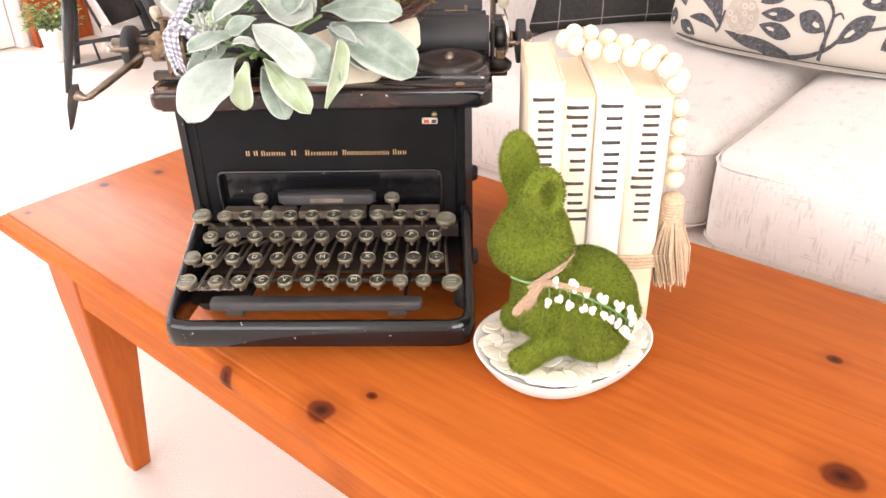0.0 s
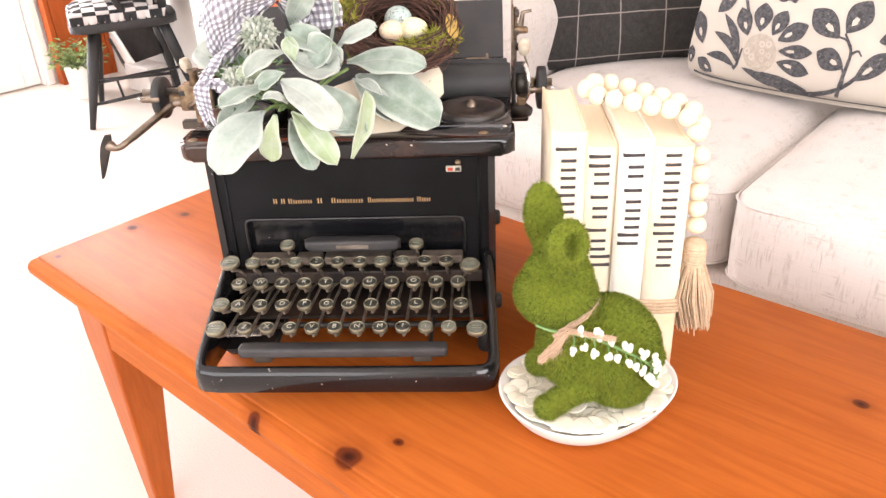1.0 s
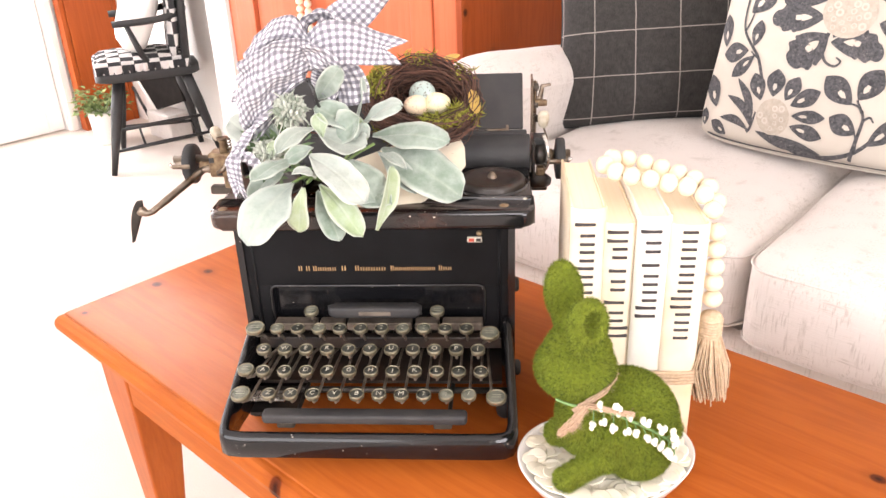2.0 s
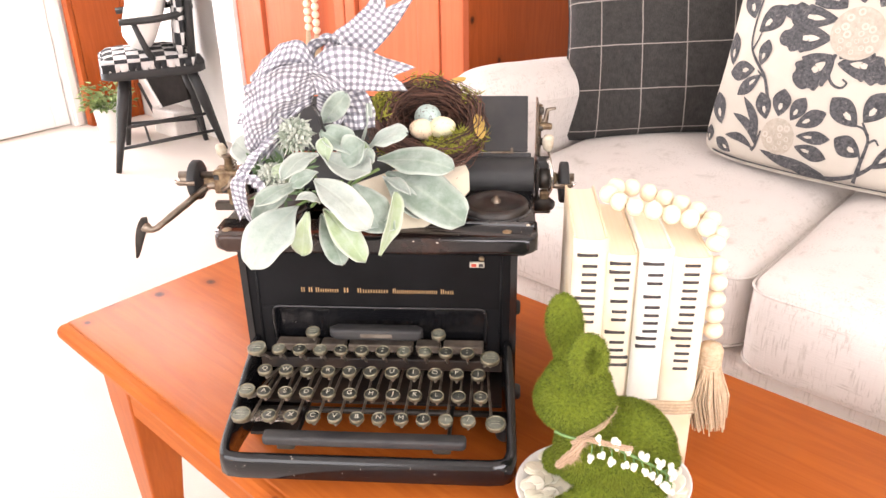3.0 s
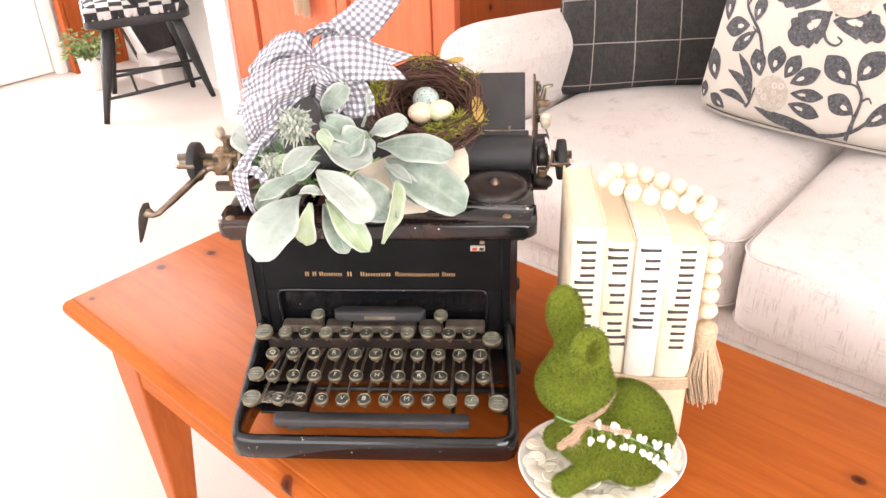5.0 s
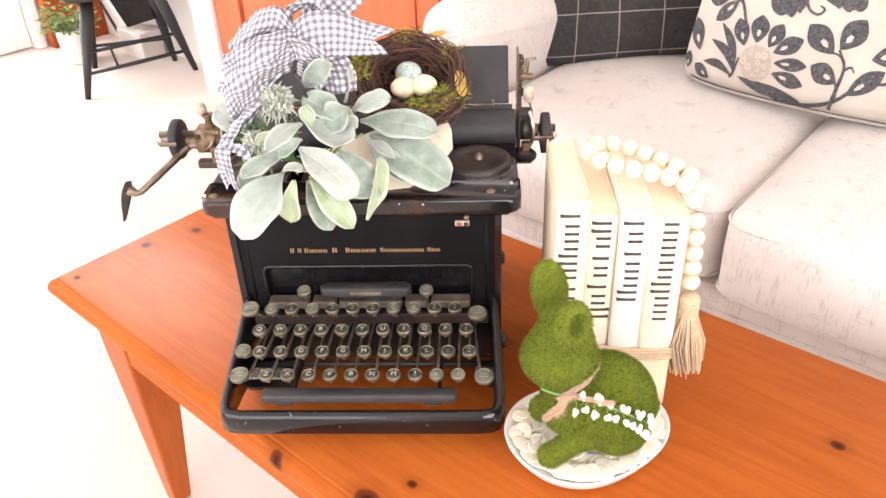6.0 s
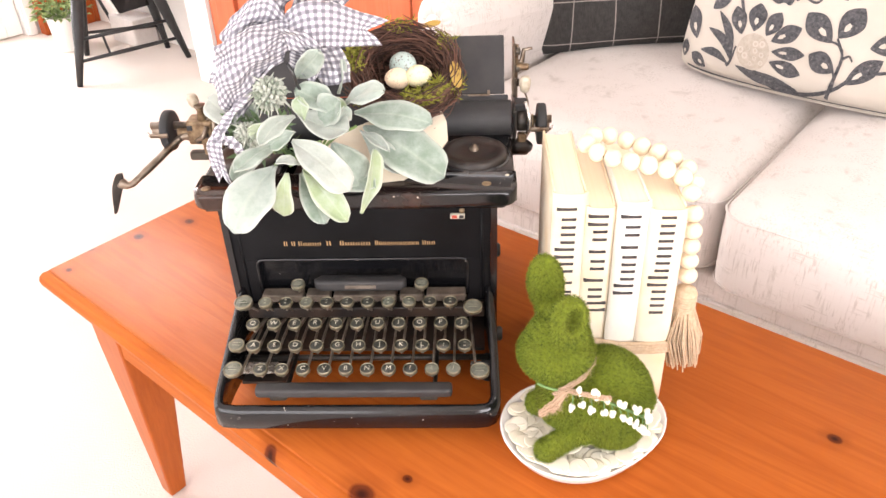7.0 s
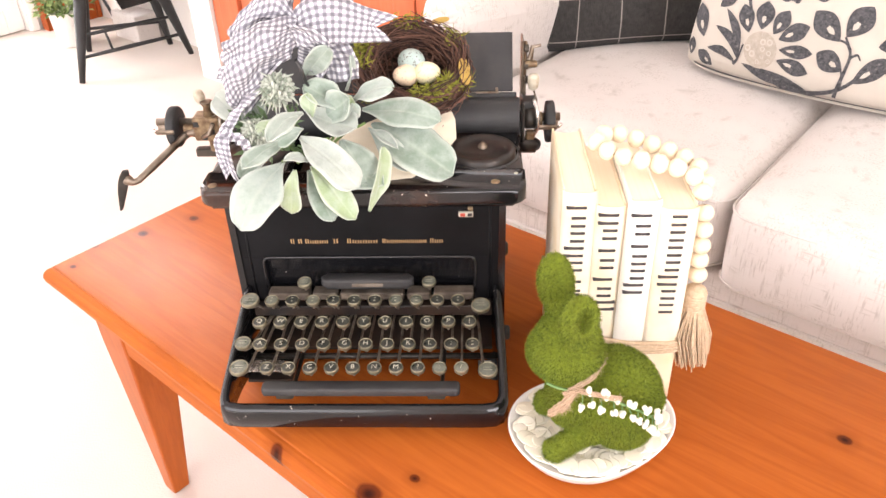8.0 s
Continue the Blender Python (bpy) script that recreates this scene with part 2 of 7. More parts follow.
def spline(points, n):
    """n + 1 points on a smooth line through points."""
    p = [Vector(q) for q in points]
    p = [2 * p[0] - p[1]] + p + [2 * p[-1] - p[-2]]
    out = []
    for k in range(n + 1):
        t = k / n * (len(p) - 3)
        i = min(int(t), len(p) - 4)
        t -= i
        a, b, c, d = p[i : i + 4]
        out.append(0.5 * ((2 * b) + (c - a) * t + (2 * a - 5 * b + 4 * c - d) * t**2 + (3 * b - a - 3 * c + d) * t**3))
    return out


# ---- the room ----


def carpet():
    n = Nodes("cream_carpet")
    v = n.coords()
    big, mid, fine = n.noise(v, 1.5, 2), n.noise(v, 14, 3), n.noise(v, 320, 2)
    colour = n.mix(big, (0.575, 0.51, 0.455), (0.63, 0.565, 0.515))
    colour = n.mix(n.math("MULTIPLY", n.ramp(mid, 0.4, 0.75), 0.25), colour, (0.6, 0.52, 0.44))
    n.bump(n.math("ADD", fine, n.math("MULTIPLY", mid, 0.6)), 0.3, 0.003)
    return n.done(colour, 0.95)


def wall(name, label, x0, x1, y0, y1, openings=(), along="x"):
    """A wall with openings (from, to, sill, head) cut right through."""
    bm = bmesh.new()
    a0, a1 = (x0, x1) if along == "x" else (y0, y1)

    def piece(p, q, z0, z1):
        if along == "x":
            box(p, q, y0, y1, z0, z1, bm=bm)
        else:
            box(x0, x1, p, q, z0, z1, bm=bm)

    at = a0
    for p, q, z0, z1 in sorted(openings):
        piece(at, p, 0, 2.5)
        piece(p, q, z1, 2.5)
        if z0 > 0:
            piece(p, q, 0, z0)
        at = q
    piece(at, a1, 0, 2.5)
    return solo(name, bm, M_WHITE, label, "wall", ((x0 + x1) / 2, (y0 + y1) / 2, 0), kind="structure", room=True, smooth=False)


solo("floor", box(-3.3, 2.6, -2.6, 2.2, -0.03, 0), carpet(), "cream cut-pile carpet on the living room floor", "floor", (0, 0, 0), kind="structure", room=True, smooth=False)
solo("ceiling", box(-3.3, 2.6, -2.6, 2.2, 2.5, 2.56), M_CEIL, "plain white painted ceiling", "ceiling", (0, 0, 2.5), kind="structure", room=True, smooth=False)
wall("wall_back", "white painted wall behind sofa and cabinets", -3.3, 2.6, 2.0, 2.12)
solo("wall_return", box(-3.05, -2.105, 1.60, 1.9998, 0, 2.5), M_WHITE, "cream painted wall return behind the small chair", "wall", (-2.6, 1.6, 0), kind="structure", room=True, smooth=False)
solo("trim", box(-2.105, -1.998, 1.44, 1.9998, 0, 2.5), M_WHITE, "white wall end beside the armoire", "trim", (-2.05, 1.6, 0), kind="structure", room=True, smooth=False)
wall("wall_left", "white painted wall out of view, with an added window opening and a glazed door", -3.17, -3.05, -2.6, 2.0, [(-1.9, 0.1, 0.35, 2.2), (0.42, 1.33, 0.0, 2.08)], "y")
wall("wall_front", "white painted wall out of view, with an added window opening", -3.05, 2.48, -2.6, -2.48, [(-2.1, 1.5, 0.53, 2.27)])
# out of view; its opening is cut for the added fill lamp
wall("wall_right", "white painted wall out of view, with an added window opening", 2.48, 2.6, -2.6, 2.0, [(-1.6, 0.4, 0.63, 2.17)], "y")

# ---- coffee table ----
T = 0.405


def skew(bm):
    """The top is a little deeper towards one end: its front edge runs out of square."""
    for v in bm.verts:
        v.co.y -= 0.021 * (v.co.x - TS0) * (TN1 - v.co.y) / (TN1 - TN0)
    return bm


def coffee_table():
    table = thing("coffee_table", "orange varnished pine coffee table with knots and tapered legs", "table", ((TS0 + TS1) / 2, (TN0 + TN1) / 2, 0), room=True)
    top = box(TS0, TS1, TN0, TN1, T - 0.02, T, 0.0015, 1)
    part("tabletop", skew(top), M_TABLE, table, "orange pine top with dark knots")
    # moulded edge: a step below the top, then a full round nose
    prof = [(0.0, T - 0.0025), (0.004, T - 0.003), (0.010, T - 0.005), (0.0155, T - 0.010), (0.018, T - 0.016), (0.0165, T - 0.022), (0.012, T - 0.026), (0.008, T - 0.028), (0.008, T - 0.031), (0.0, T - 0.033), (-0.02, T - 0.033), (-0.02, T - 0.021)]
    prof = [(o * 0.62 if o > 0 else o, z) for o, z in prof]
    bm = bmesh.new()
    rings = []
    for sx, sy, cx, cy in ((-1, -1, TS0, TN0), (1, -1, TS1, TN0), (1, 1, TS1, TN1), (-1, 1, TS0, TN1)):
        rings.append([bm.verts.new((cx + sx * o, cy + sy * o, z)) for o, z in prof])
    for k in range(4):
        a, b = rings[k], rings[(k + 1) % 4]
        for i in range(len(prof)):
            j = (i + 1) % len(prof)
            bm.faces.new((a[i], b[i], b[j], a[j]))
    part("edge_moulding", skew(bm), M_TABLE, table, smooth=False)
    z_ap0, z_ap1 = 0.303, T - 0.0335
    for sx, sy, x, y in ((1, 1, TS0, TN0), (-1, 1, TS1, TN0), (-1, -1, TS1, TN1), (1, -1, TS0, TN1)):
        bm = bmesh.new()
        rows = []
        for z, ox, oy, w in ((T - 0.034, 0.032, 0.014, 0.064), (0.297, 0.032, 0.016, 0.062), (0.0, 0.032, 0.033, 0.026)):
            a, b = x + sx * ox, y + sy * oy
            rows.append([bm.verts.new(p) for p in ((a, b, z), (a + sx * w, b, z), (a + sx * w, b + sy * w, z), (a, b + sy * w, z))])
        for p, q in zip(rows, rows[1:]):
            for k in range(4):
                bm.faces.new((p[k], p[(k + 1) % 4], q[(k + 1) % 4], q[k]))
        bm.faces.new(rows[0])
        bm.faces.new(rows[-1][::-1])
        bmesh.ops.recalc_face_normals(bm, faces=bm.faces[:])
        bmesh.ops.bevel(bm, geom=bm.edges[:], offset=0.003, segments=2, affect="EDGES", profile=0.5)
        part("leg", skew(bm), M_TABLE_LEG, table, smooth=False)
    ax0, ax1, ay0, ay1 = TS0 + 0.096, TS1 - 0.096, TN0 + 0.017, TN1 - 0.017
    for y0, y1 in ((ay0, ay0 + 0.018), (ay1 - 0.018, ay1)):
        part("apron", skew(box(ax0, ax1, y0, y1, z_ap0, z_ap1, 0.001, 1)), M_TABLE, table, smooth=False)
    for x0 in (TS0 + 0.034, TS1 - 0.052):
        part("apron", skew(box(x0, x0 + 0.018, TN0 + 0.078, TN1 - 0.078, z_ap0, z_ap1, 0.001, 1)), M_TABLE, table, smooth=False)


coffee_table()

# ---- sofa ----


def linen():
    """Cream upholstery with dark slubs in both directions."""
    n = Nodes("slubbed_linen")
    v = n.coords()
    big = n.noise(v, 5, 2)
    colour = n.mix(big, (0.60, 0.55, 0.515), (0.67, 0.625, 0.59))
    warp = n.noise(n.coords("Object", (380, 380, 34)), 1.0, 2, 0.6)
    weft = n.noise(n.coords("Object", (30, 30, 380)), 1.0, 2, 0.6)
    mask = n.noise(v, 30, 2)
    slub = n.math("MAXIMUM", n.math("MULTIPLY", n.ramp(warp, 0.53, 0.66), n.ramp(mask, 0.40, 0.56)), n.math("MULTIPLY", n.ramp(weft, 0.56, 0.69), n.ramp(mask, 0.46, 0.6)))
    colour = n.mix(n.math("MULTIPLY", slub, 0.5), colour, (0.33, 0.285, 0.245))
    colour = n.mix(n.math("MULTIPLY", n.math("ADD", warp, weft), 0.12), colour, (0.5, 0.44, 0.39))
    n.bump(n.math("ADD", n.math("ADD", warp, weft), n.math("MULTIPLY", n.noise(v, 900, 1), 0.5)), 0.4, 0.0012)
    return n.done(colour, 0.95, 0.0, Sheen_Weight=0.2)


M_LINEN = linen()


def cushion(name, x0, x1, y0, y1, z0, z1, parent, puff=0.012, soft=0.03, label=""):
    """A stuffed box cushion, swollen on all sides, with a piped seam."""
    bm = bmesh.new()
    bmesh.ops.create_cube(bm, size=2)
    bmesh.ops.subdivide_edges(bm, edges=bm.edges[:], cuts=17, use_grid_fill=True)
    hx, hy, hz = (x1 - x0) / 2, (y1 - y0) / 2, (z1 - z0) / 2
    for v in bm.verts:
        a, b, c = v.co
        px, py, pz = a * hx, b * hy, c * hz
        # round the edges, then swell the faces
        ix, iy, iz = max(-hx + soft, min(hx - soft, px)), max(-hy + soft, min(hy - soft, py)), max(-hz + soft, min(hz - soft, pz))
        d = Vector((px - ix, py - iy, pz - iz))
        q = Vector((ix, iy, iz)) + (d.normalized() * soft if d.length > 1e-6 else d)
        q.z += puff * 1.6 * c * (1 - a * a) * (1 - b * b)
        q.y += puff * b * (1 - a**2) * (1 - c * c)
        q.x += puff * 0.6 * a * (1 - b**2) * (1 - c * c)
        w = noise.noise(Vector((q.x * 6 + x0 * 9, q.y * 6, q.z * 6))) * 0.004
        v.co = q + Vector((w * 0.4, w * 0.6, w)) + Vector(((x0 + x1) / 2, (y0 + y1) / 2, (z0 + z1) / 2))
    ob = part(name, bm, M_LINEN, parent, label)
    for zz, out in ((z1 - soft * 0.55, 0.0), (z0 + soft * 0.55, 0.0)):
        line = [(x, y, zz) for x, y in rounded(x0 + 0.002, x1 - 0.002, y0 + 0.002, y1 - 0.002, soft * 1.1, 6)]
        pts = []
        for x, y, z in line + line[:1]:
            a, b = (x - (x0 + x1) / 2) / hx, (y - (y0 + y1) / 2) / hy
            pts.append((x + puff * 0.1 * a, y + puff * 0.18 * b * (1 - a * a), z))
        part("piping", rod(pts, 0.0017, 6, caps=False), M_LINEN, ob)
    return ob


def sofa():
    s = thing("sofa", "cream slubbed linen sofa with loose seat cushions and rolled arm", "sofa", (0.25, 1.4, 0), room=True)
    end = 1.15
    part("base", box(-0.72, end, 0.975, 1.86, 0.055, 0.298, 0.015, 3), M_LINEN, s)
    part("base_piping", rod([(-0.70, 0.974, 0.255), (end, 0.974, 0.255)], 0.003, 8), M_LINEN, s)
    for x in (-0.70, end - 0.03):
        for y in (1.02, 1.80):
            part("foot", box(x, x + 0.05, y, y + 0.05, 0, 0.056, 0.004, 1), M_TABLE_LEG, s)
    cushion("seat_cushion", -0.672, -0.199, 0.950, 1.60, 0.298, 0.432, s, 0.014, 0.032)
    cushion("seat_cushion", -0.194, 0.300, 0.928, 1.60, 0.298, 0.436, s, 0.014, 0.032)
    cushion("seat_cushion", 0.306, 0.86, 0.935, 1.60, 0.298, 0.435, s, 0.014, 0.032)
    part("back_frame", box(-0.72, end, 1.66, 1.90, 0.10, 0.80, 0.04, 4), M_LINEN, s)
    for x0, x1 in ((-0.66, -0.20), (-0.195, 0.30), (0.31, 0.86)):
        cushion("back_cushion", x0, x1, 1.565, 1.70, 0.43, 0.82, s, 0.018, 0.045)
    # rolled arm: a post and a soft roll that sinks towards the back, its front gathered into a button
    for sgn, ax in ((1, -0.716), (-1, 0.93)):
        part("arm_panel", box(ax - 0.045, ax + 0.038, 1.075, 1.86, 0.06, 0.53, 0.03, 4), M_LINEN, s)

        def heart(y):
            return ax + sgn * 0.002, 0.545 - 0.12 * max(0.0, y - 1.05)

        def roll(u, v):
            a = 2 * math.pi * v
            y = 1.012 + 0.85 * u
            r = 0.060 * (1 + 0.015 * math.sin(9 * u + 2 * a) + 0.008 * math.sin(31 * u + 3 * a))
            if u < 0.16:
                r *= 0.66 + 0.34 * math.sqrt(1 - (1 - u / 0.16) ** 2)
            cx, cz = heart(y)
            drop = 0.105 * max(0.0, -math.sin(a)) ** 1.5
            wide = 1.0 - 0.20 * max(0.0, -math.sin(a))
            return (cx + r * wide * math.cos(a), y, cz + r * 0.97 * math.sin(a) - drop)

        part("arm_roll", surface(roll, 90, 36), M_LINEN, s)
        face = bmesh.new()
        rows = []
        cx, cz = heart(1.0)
        for k in range(13):
            q = k / 12
            ring = []
            for i in range(96):
                a = 2 * math.pi * i / 96
                r = 0.0410 * (1 - q) + 0.010 * q
                y = 1.013 - 0.010 * math.sin(q * math.pi * 0.9) + 0.0016 * math.sin(15 * a + 2 * math.sin(3 * a)) * math.sin(math.pi * min(1, q * 1.1))
                ring.append(face.verts.new((cx + r * math.cos(a), y, cz + 0.97 * r * math.sin(a))))
            rows.append(ring)
        for p, q in zip(rows, rows[1:]):
            for i in range(96):
                face.faces.new((p[i], p[(i + 1) % 96], q[(i + 1) % 96], q[i]))
        face.faces.new(rows[-1])
        roll_face = part("arm_scroll", face, M_LINEN, s, "pleated round arm front")
        part("arm_button", ball((cx, 1.006, cz), (0.017, 0.011, 0.017)), M_LINEN, roll_face)
    return s


sofa()


def pillow_shape(size_a, size_b, depth, sag=0.0, pinch_a=0.055):
    """Front of a pillow: (a, b) from -1 to 1 give x, y in the pillow's plane and its swell."""

    def at(a, b):
        pinch = 0.055
        x = size_a / 2 * a * (1 - pinch_a * (1 - b * b) * abs(a) ** 3)
        hang = pinch if b > 0 else pinch - sag
        y = size_b / 2 * b * (1 - hang * (1 - a * a) * abs(b) ** 3)
        swell = depth * (max(0.0, 1 - a * a) * max(0.0, 1 - b * b)) ** 0.42
        swell += 0.003 * math.sin(5 * a + 3 * b) * max(0.0, 1 - a * a) * max(0.0, 1 - b * b)
        # soft creases, and corners that round off
        swell += 0.0022 * math.sin(9 * a - 7 * b + 2 * math.sin(4 * b)) * (max(0.0, 1 - a * a) * max(0.0, 1 - b * b)) ** 0.5
        corner = 1 - 0.05 * (a * b) ** 8
        return x * corner, y * corner, swell

    return at


def pillow(name, label, m, at, material, base):
    p = thing(name, label, "pillow", base, "pillows on the sofa", room=True)
    for sgn, part_name in ((1, "front"), (-1, "back")):
        def fn(u, v):
            x, y, s = at(2 * u - 1, 2 * v - 1)
            return m @ Vector((x, y, sgn * s))
        part(part_name, surface(fn, 44, 44), material, p)
    line = []
    for k in range(161):
        q = k / 40
        edge = int(q) % 4
        f = 2 * (q - int(q)) - 1
        a, b = ((f, -1), (1, f), (-f, 1), (-1, -f))[edge]
        x, y, s = at(a, b)
        line.append(m @ Vector((x, y, 0)))
    part("seam", rod(line, 0.0013, 6, caps=False), material, p)
    return p


def plane(corner, along, up):
    """A pose whose origin is at the middle of the pillow: corner, the way along its foot, and its upward way, in room axes."""
    a, b = Vector(along).normalized(), Vector(up).normalized()
    b = (b - a * a.dot(b)).normalized()
    n = a.cross(b)
    m = Matrix((a, b, n)).transposed().to_4x4()
    m.translation = corner
    return m


def plaid():
    n = Nodes("charcoal_windowpane_wool")
    uv = n.add("ShaderNodeTexCoord").outputs["UV"]
    sep = n.add("ShaderNodeSeparateXYZ", {0: uv})
    v = n.coords()
    wob = n.math("MULTIPLY", n.math("SUBTRACT", n.noise(v, 35, 1), 0.5), 0.02)
    lines = 0.0
    for k, per, off in ((0, 7.08, 0.435), (1, 5.9, 0.27)):
        f = n.math("FRACT", n.math("ADD", n.math("MULTIPLY_ADD", sep.outputs[k], per, off), wob))
        lines = n.math("MAXIMUM", lines, n.math("LESS_THAN", n.math("ABSOLUTE", n.math("SUBTRACT", f, 0.5)), 0.013))
    fine = n.noise(v, 700, 2)
    weave = n.noise(n.coords("Object", (900, 900, 90)), 1.0, 1)
    colour = n.mix(n.ramp(n.math("ADD", n.math("MULTIPLY", n.noise(v, 90, 4, 0.7), 0.6), n.math("MULTIPLY", weave, 0.4)), 0.3, 0.7), (0.015, 0.014, 0.013), (0.046, 0.042, 0.039))
    colour = n.mix(n.math("MULTIPLY", lines, n.math("MULTIPLY_ADD", fine, 0.6, 0.25)), colour, (0.42, 0.37, 0.34))
    n.bump(n.math("ADD", fine, weave), 0.4, 0.001)
    return n.done(colour, 0.95)


AT = pillow_shape(0.540, 0.45, 0.075, pinch_a=0.135)
lean_a = plane((0, 0, 0), (0.81, 0.586, 0), (-0.16, 0.22, 0.96))
corner = Vector((-0.655, 1.275, 0.445))
mid = corner + lean_a.to_3x3() @ Vector((0.2025, 0.215, 0.0))
lean_a = lean_a @ Matrix.Rotation(radians(2.4), 4, "Z")
lean_a.translation = mid
pillow("plaid_pillow", "charcoal pillow with a thin white windowpane check, on the sofa", lean_a, AT, plaid(), (corner.x, corner.y, 0.44))


def print_ground():
    return plain("ivory_cotton", (0.55, 0.505, 0.44), (0.51, 0.46, 0.395), 20, 700, 0.95, bump=0.3)


def print_ink():
    n = Nodes("slate_print")
    v = n.coords()
    spots = n.noise(v, 240, 4, 0.7)
    colour = n.mix(n.ramp(spots, 0.35, 0.7), (0.032, 0.033, 0.038), (0.115, 0.113, 0.118))
    colour = n.mix(n.math("MULTIPLY", n.ramp(n.noise(v, 170, 5, 0.75), 0.56, 0.70), 0.55), colour, (0.34, 0.32, 0.30))
    n.bump(n.noise(v, 800, 2), 0.3, 0.0005)
    return n.done(colour, 0.95)


lean_b = plane((0, 0, 0), (1, 0.02, 0), (0.04, 0.30, 0.95))
corner_b = Vector((-0.418, 1.262, 0.473))
lean_b.translation = corner_b + lean_b.to_3x3() @ Vector((0.235, 0.225, 0.0))
AT_B = pillow_shape(0.47, 0.47, 0.080, 0.095)
floral = pillow("floral_pillow", "ivory pillow printed with slate-grey flowers and leaves, on the sofa", lean_b, AT_B, print_ground(), (corner_b.x, corner_b.y, 0.44))
INK = print_ink()
M_TAUPE = plain("taupe_print", (0.40, 0.35, 0.29), (0.50, 0.44, 0.37), 150, 700, 0.95)


def printed(name, shapes, material, lift):
    """Flat motifs, each an outline of (a, b) in metres from the pillow's lower left corner, laid on its swollen front."""
    bm = bmesh.new()
    for outline in shapes:
        cx = sum(p[0] for p in outline) / len(outline)
        cy = sum(p[1] for p in outline) / len(outline)
        rings = []
        for f in (1.0, 0.66, 0.33):
            ring = []
            for x, y in outline:
                q = (cx + (x - cx) * f, cy + (y - cy) * f)
                a, b = max(-0.985, min(0.985, (q[0] - 0.235) / 0.235)), max(-0.985, min(0.985, (q[1] - 0.235) / 0.235))
                px, py, s = AT_B(a, b)
                ring.append(bm.verts.new(lean_b @ Vector((px, py, s + lift))))
            rings.append(ring)
        for p, q in zip(rings, rings[1:]):
            for k in range(len(p)):
                j = (k + 1) % len(p)
                bm.faces.new((p[k], p[j], q[j], q[k]))
        bm.faces.new(rings[-1])
    return part(name, bm, material, floral)


def vine(points, width, n=24):
    pts = spline([(x, y, 0) for x, y in points], n)
    left, right = [], []
    for i, p in enumerate(pts):
        way = (pts[min(i + 1, n)] - pts[max(i - 1, 0)]).normalized()
        w = width / 2 * (1 - 0.5 * i / n)
        left.append((p.x - way.y * w, p.y + way.x * w))
        right.append((p.x + way.y * w, p.y - way.x * w))
    return left, right


def vines(lines, width):
    bm = bmesh.new()
    for line in lines:
        left, right = vine(line, width)
        rows = []
        for (x0, y0), (x1, y1) in zip(left, right):
            row = []
            for x, y in ((x0, y0), (x1, y1)):
                a, b = max(-0.985, min(0.985, (x - 0.235) / 0.235)), max(-0.985, min(0.985, (y - 0.235) / 0.235))
                px, py, s = AT_B(a, b)
                row.append(bm.verts.new(lean_b @ Vector((px, py, s + 0.0009))))
            rows.append(row)
        for p, q in zip(rows, rows[1:]):
            bm.faces.new((p[0], p[1], q[1], q[0]))
    return bm


def circle(cx, cy, r, n=20):
    return [(cx + r * math.cos(6.2832 * k / n), cy + r * math.sin(6.2832 * k / n)) for k in range(n)]


COTTON = floral.children[0].data.materials[0]


def flower_eye(cx, cy, r, seed, count, size):
    """A taupe disc with a pale field of rings."""
    printed("flower_centre", [circle(cx, cy, r, 30)], M_TAUPE, 0.0012)
    for k in range(count):
        a, q = 2.4 * k + seed, r * 0.84 * math.sqrt((k + 0.5) / count)
        printed("flower_seed", [circle(cx + q * math.cos(a), cy + q * math.sin(a), size * (0.8 + 0.3 * math.sin(5 * k)), 10)], COTTON, 0.0018)
        printed("seed_dot", [circle(cx + q * math.cos(a), cy + q * math.sin(a), size * 0.5, 8)], M_TAUPE, 0.0023)


def blade(base, tip, width, teeth=0, hook=0.0, n=22, lo=0.0, hi=1.0, full=0.58):
    """A petal or leaf outline from base to tip, fullest past its middle; teeth: notches round its outer half."""
    (x0, y0), (x1, y1) = base, tip
    dx, dy = x1 - x0, y1 - y0
    length = math.hypot(dx, dy)
    ax, ay = dx / length, dy / length
    out = []
    for sgn in (1, -1):
        for k in range(n + 1) if sgn > 0 else range(n - 1, 0, -1):
            t = k / n
            q = 0.5 * t / full if t < full else 0.5 + 0.5 * (t - full) / (1 - full)
            w = width / 2 * math.sin(math.pi * q) ** 0.85 * sgn
            along = lo + (hi - lo) * t
            if teeth and t > 0.45:
                cut = abs(math.sin(math.pi * teeth * t))
                w *= 0.80 + 0.24 * cut
                along += 0.05 * (cut - 0.5)
            bend = hook * length * math.sin(math.pi * along)
            out.append((x0 + ax * length * along - ay * (w + bend), y0 + ay * length * along + ax * (w + bend)))
    return out


def motif(name, base, tip, width, heart=0.34, teeth=0, hook=0.0):
    """A printed petal or leaf with a pale slit at its heart."""
    printed(name, [blade(base, tip, width * 1.12, teeth, hook)], INK, 0.0009)
    if heart:
        printed("pale_heart", [blade(base, tip, width * 0.26, 3, hook, 12, 0.22, 0.22 + 0.9 * heart)], COTTON, 0.0016)


SMALL, BIG = (0.131, 0.049), (0.208, 0.200)
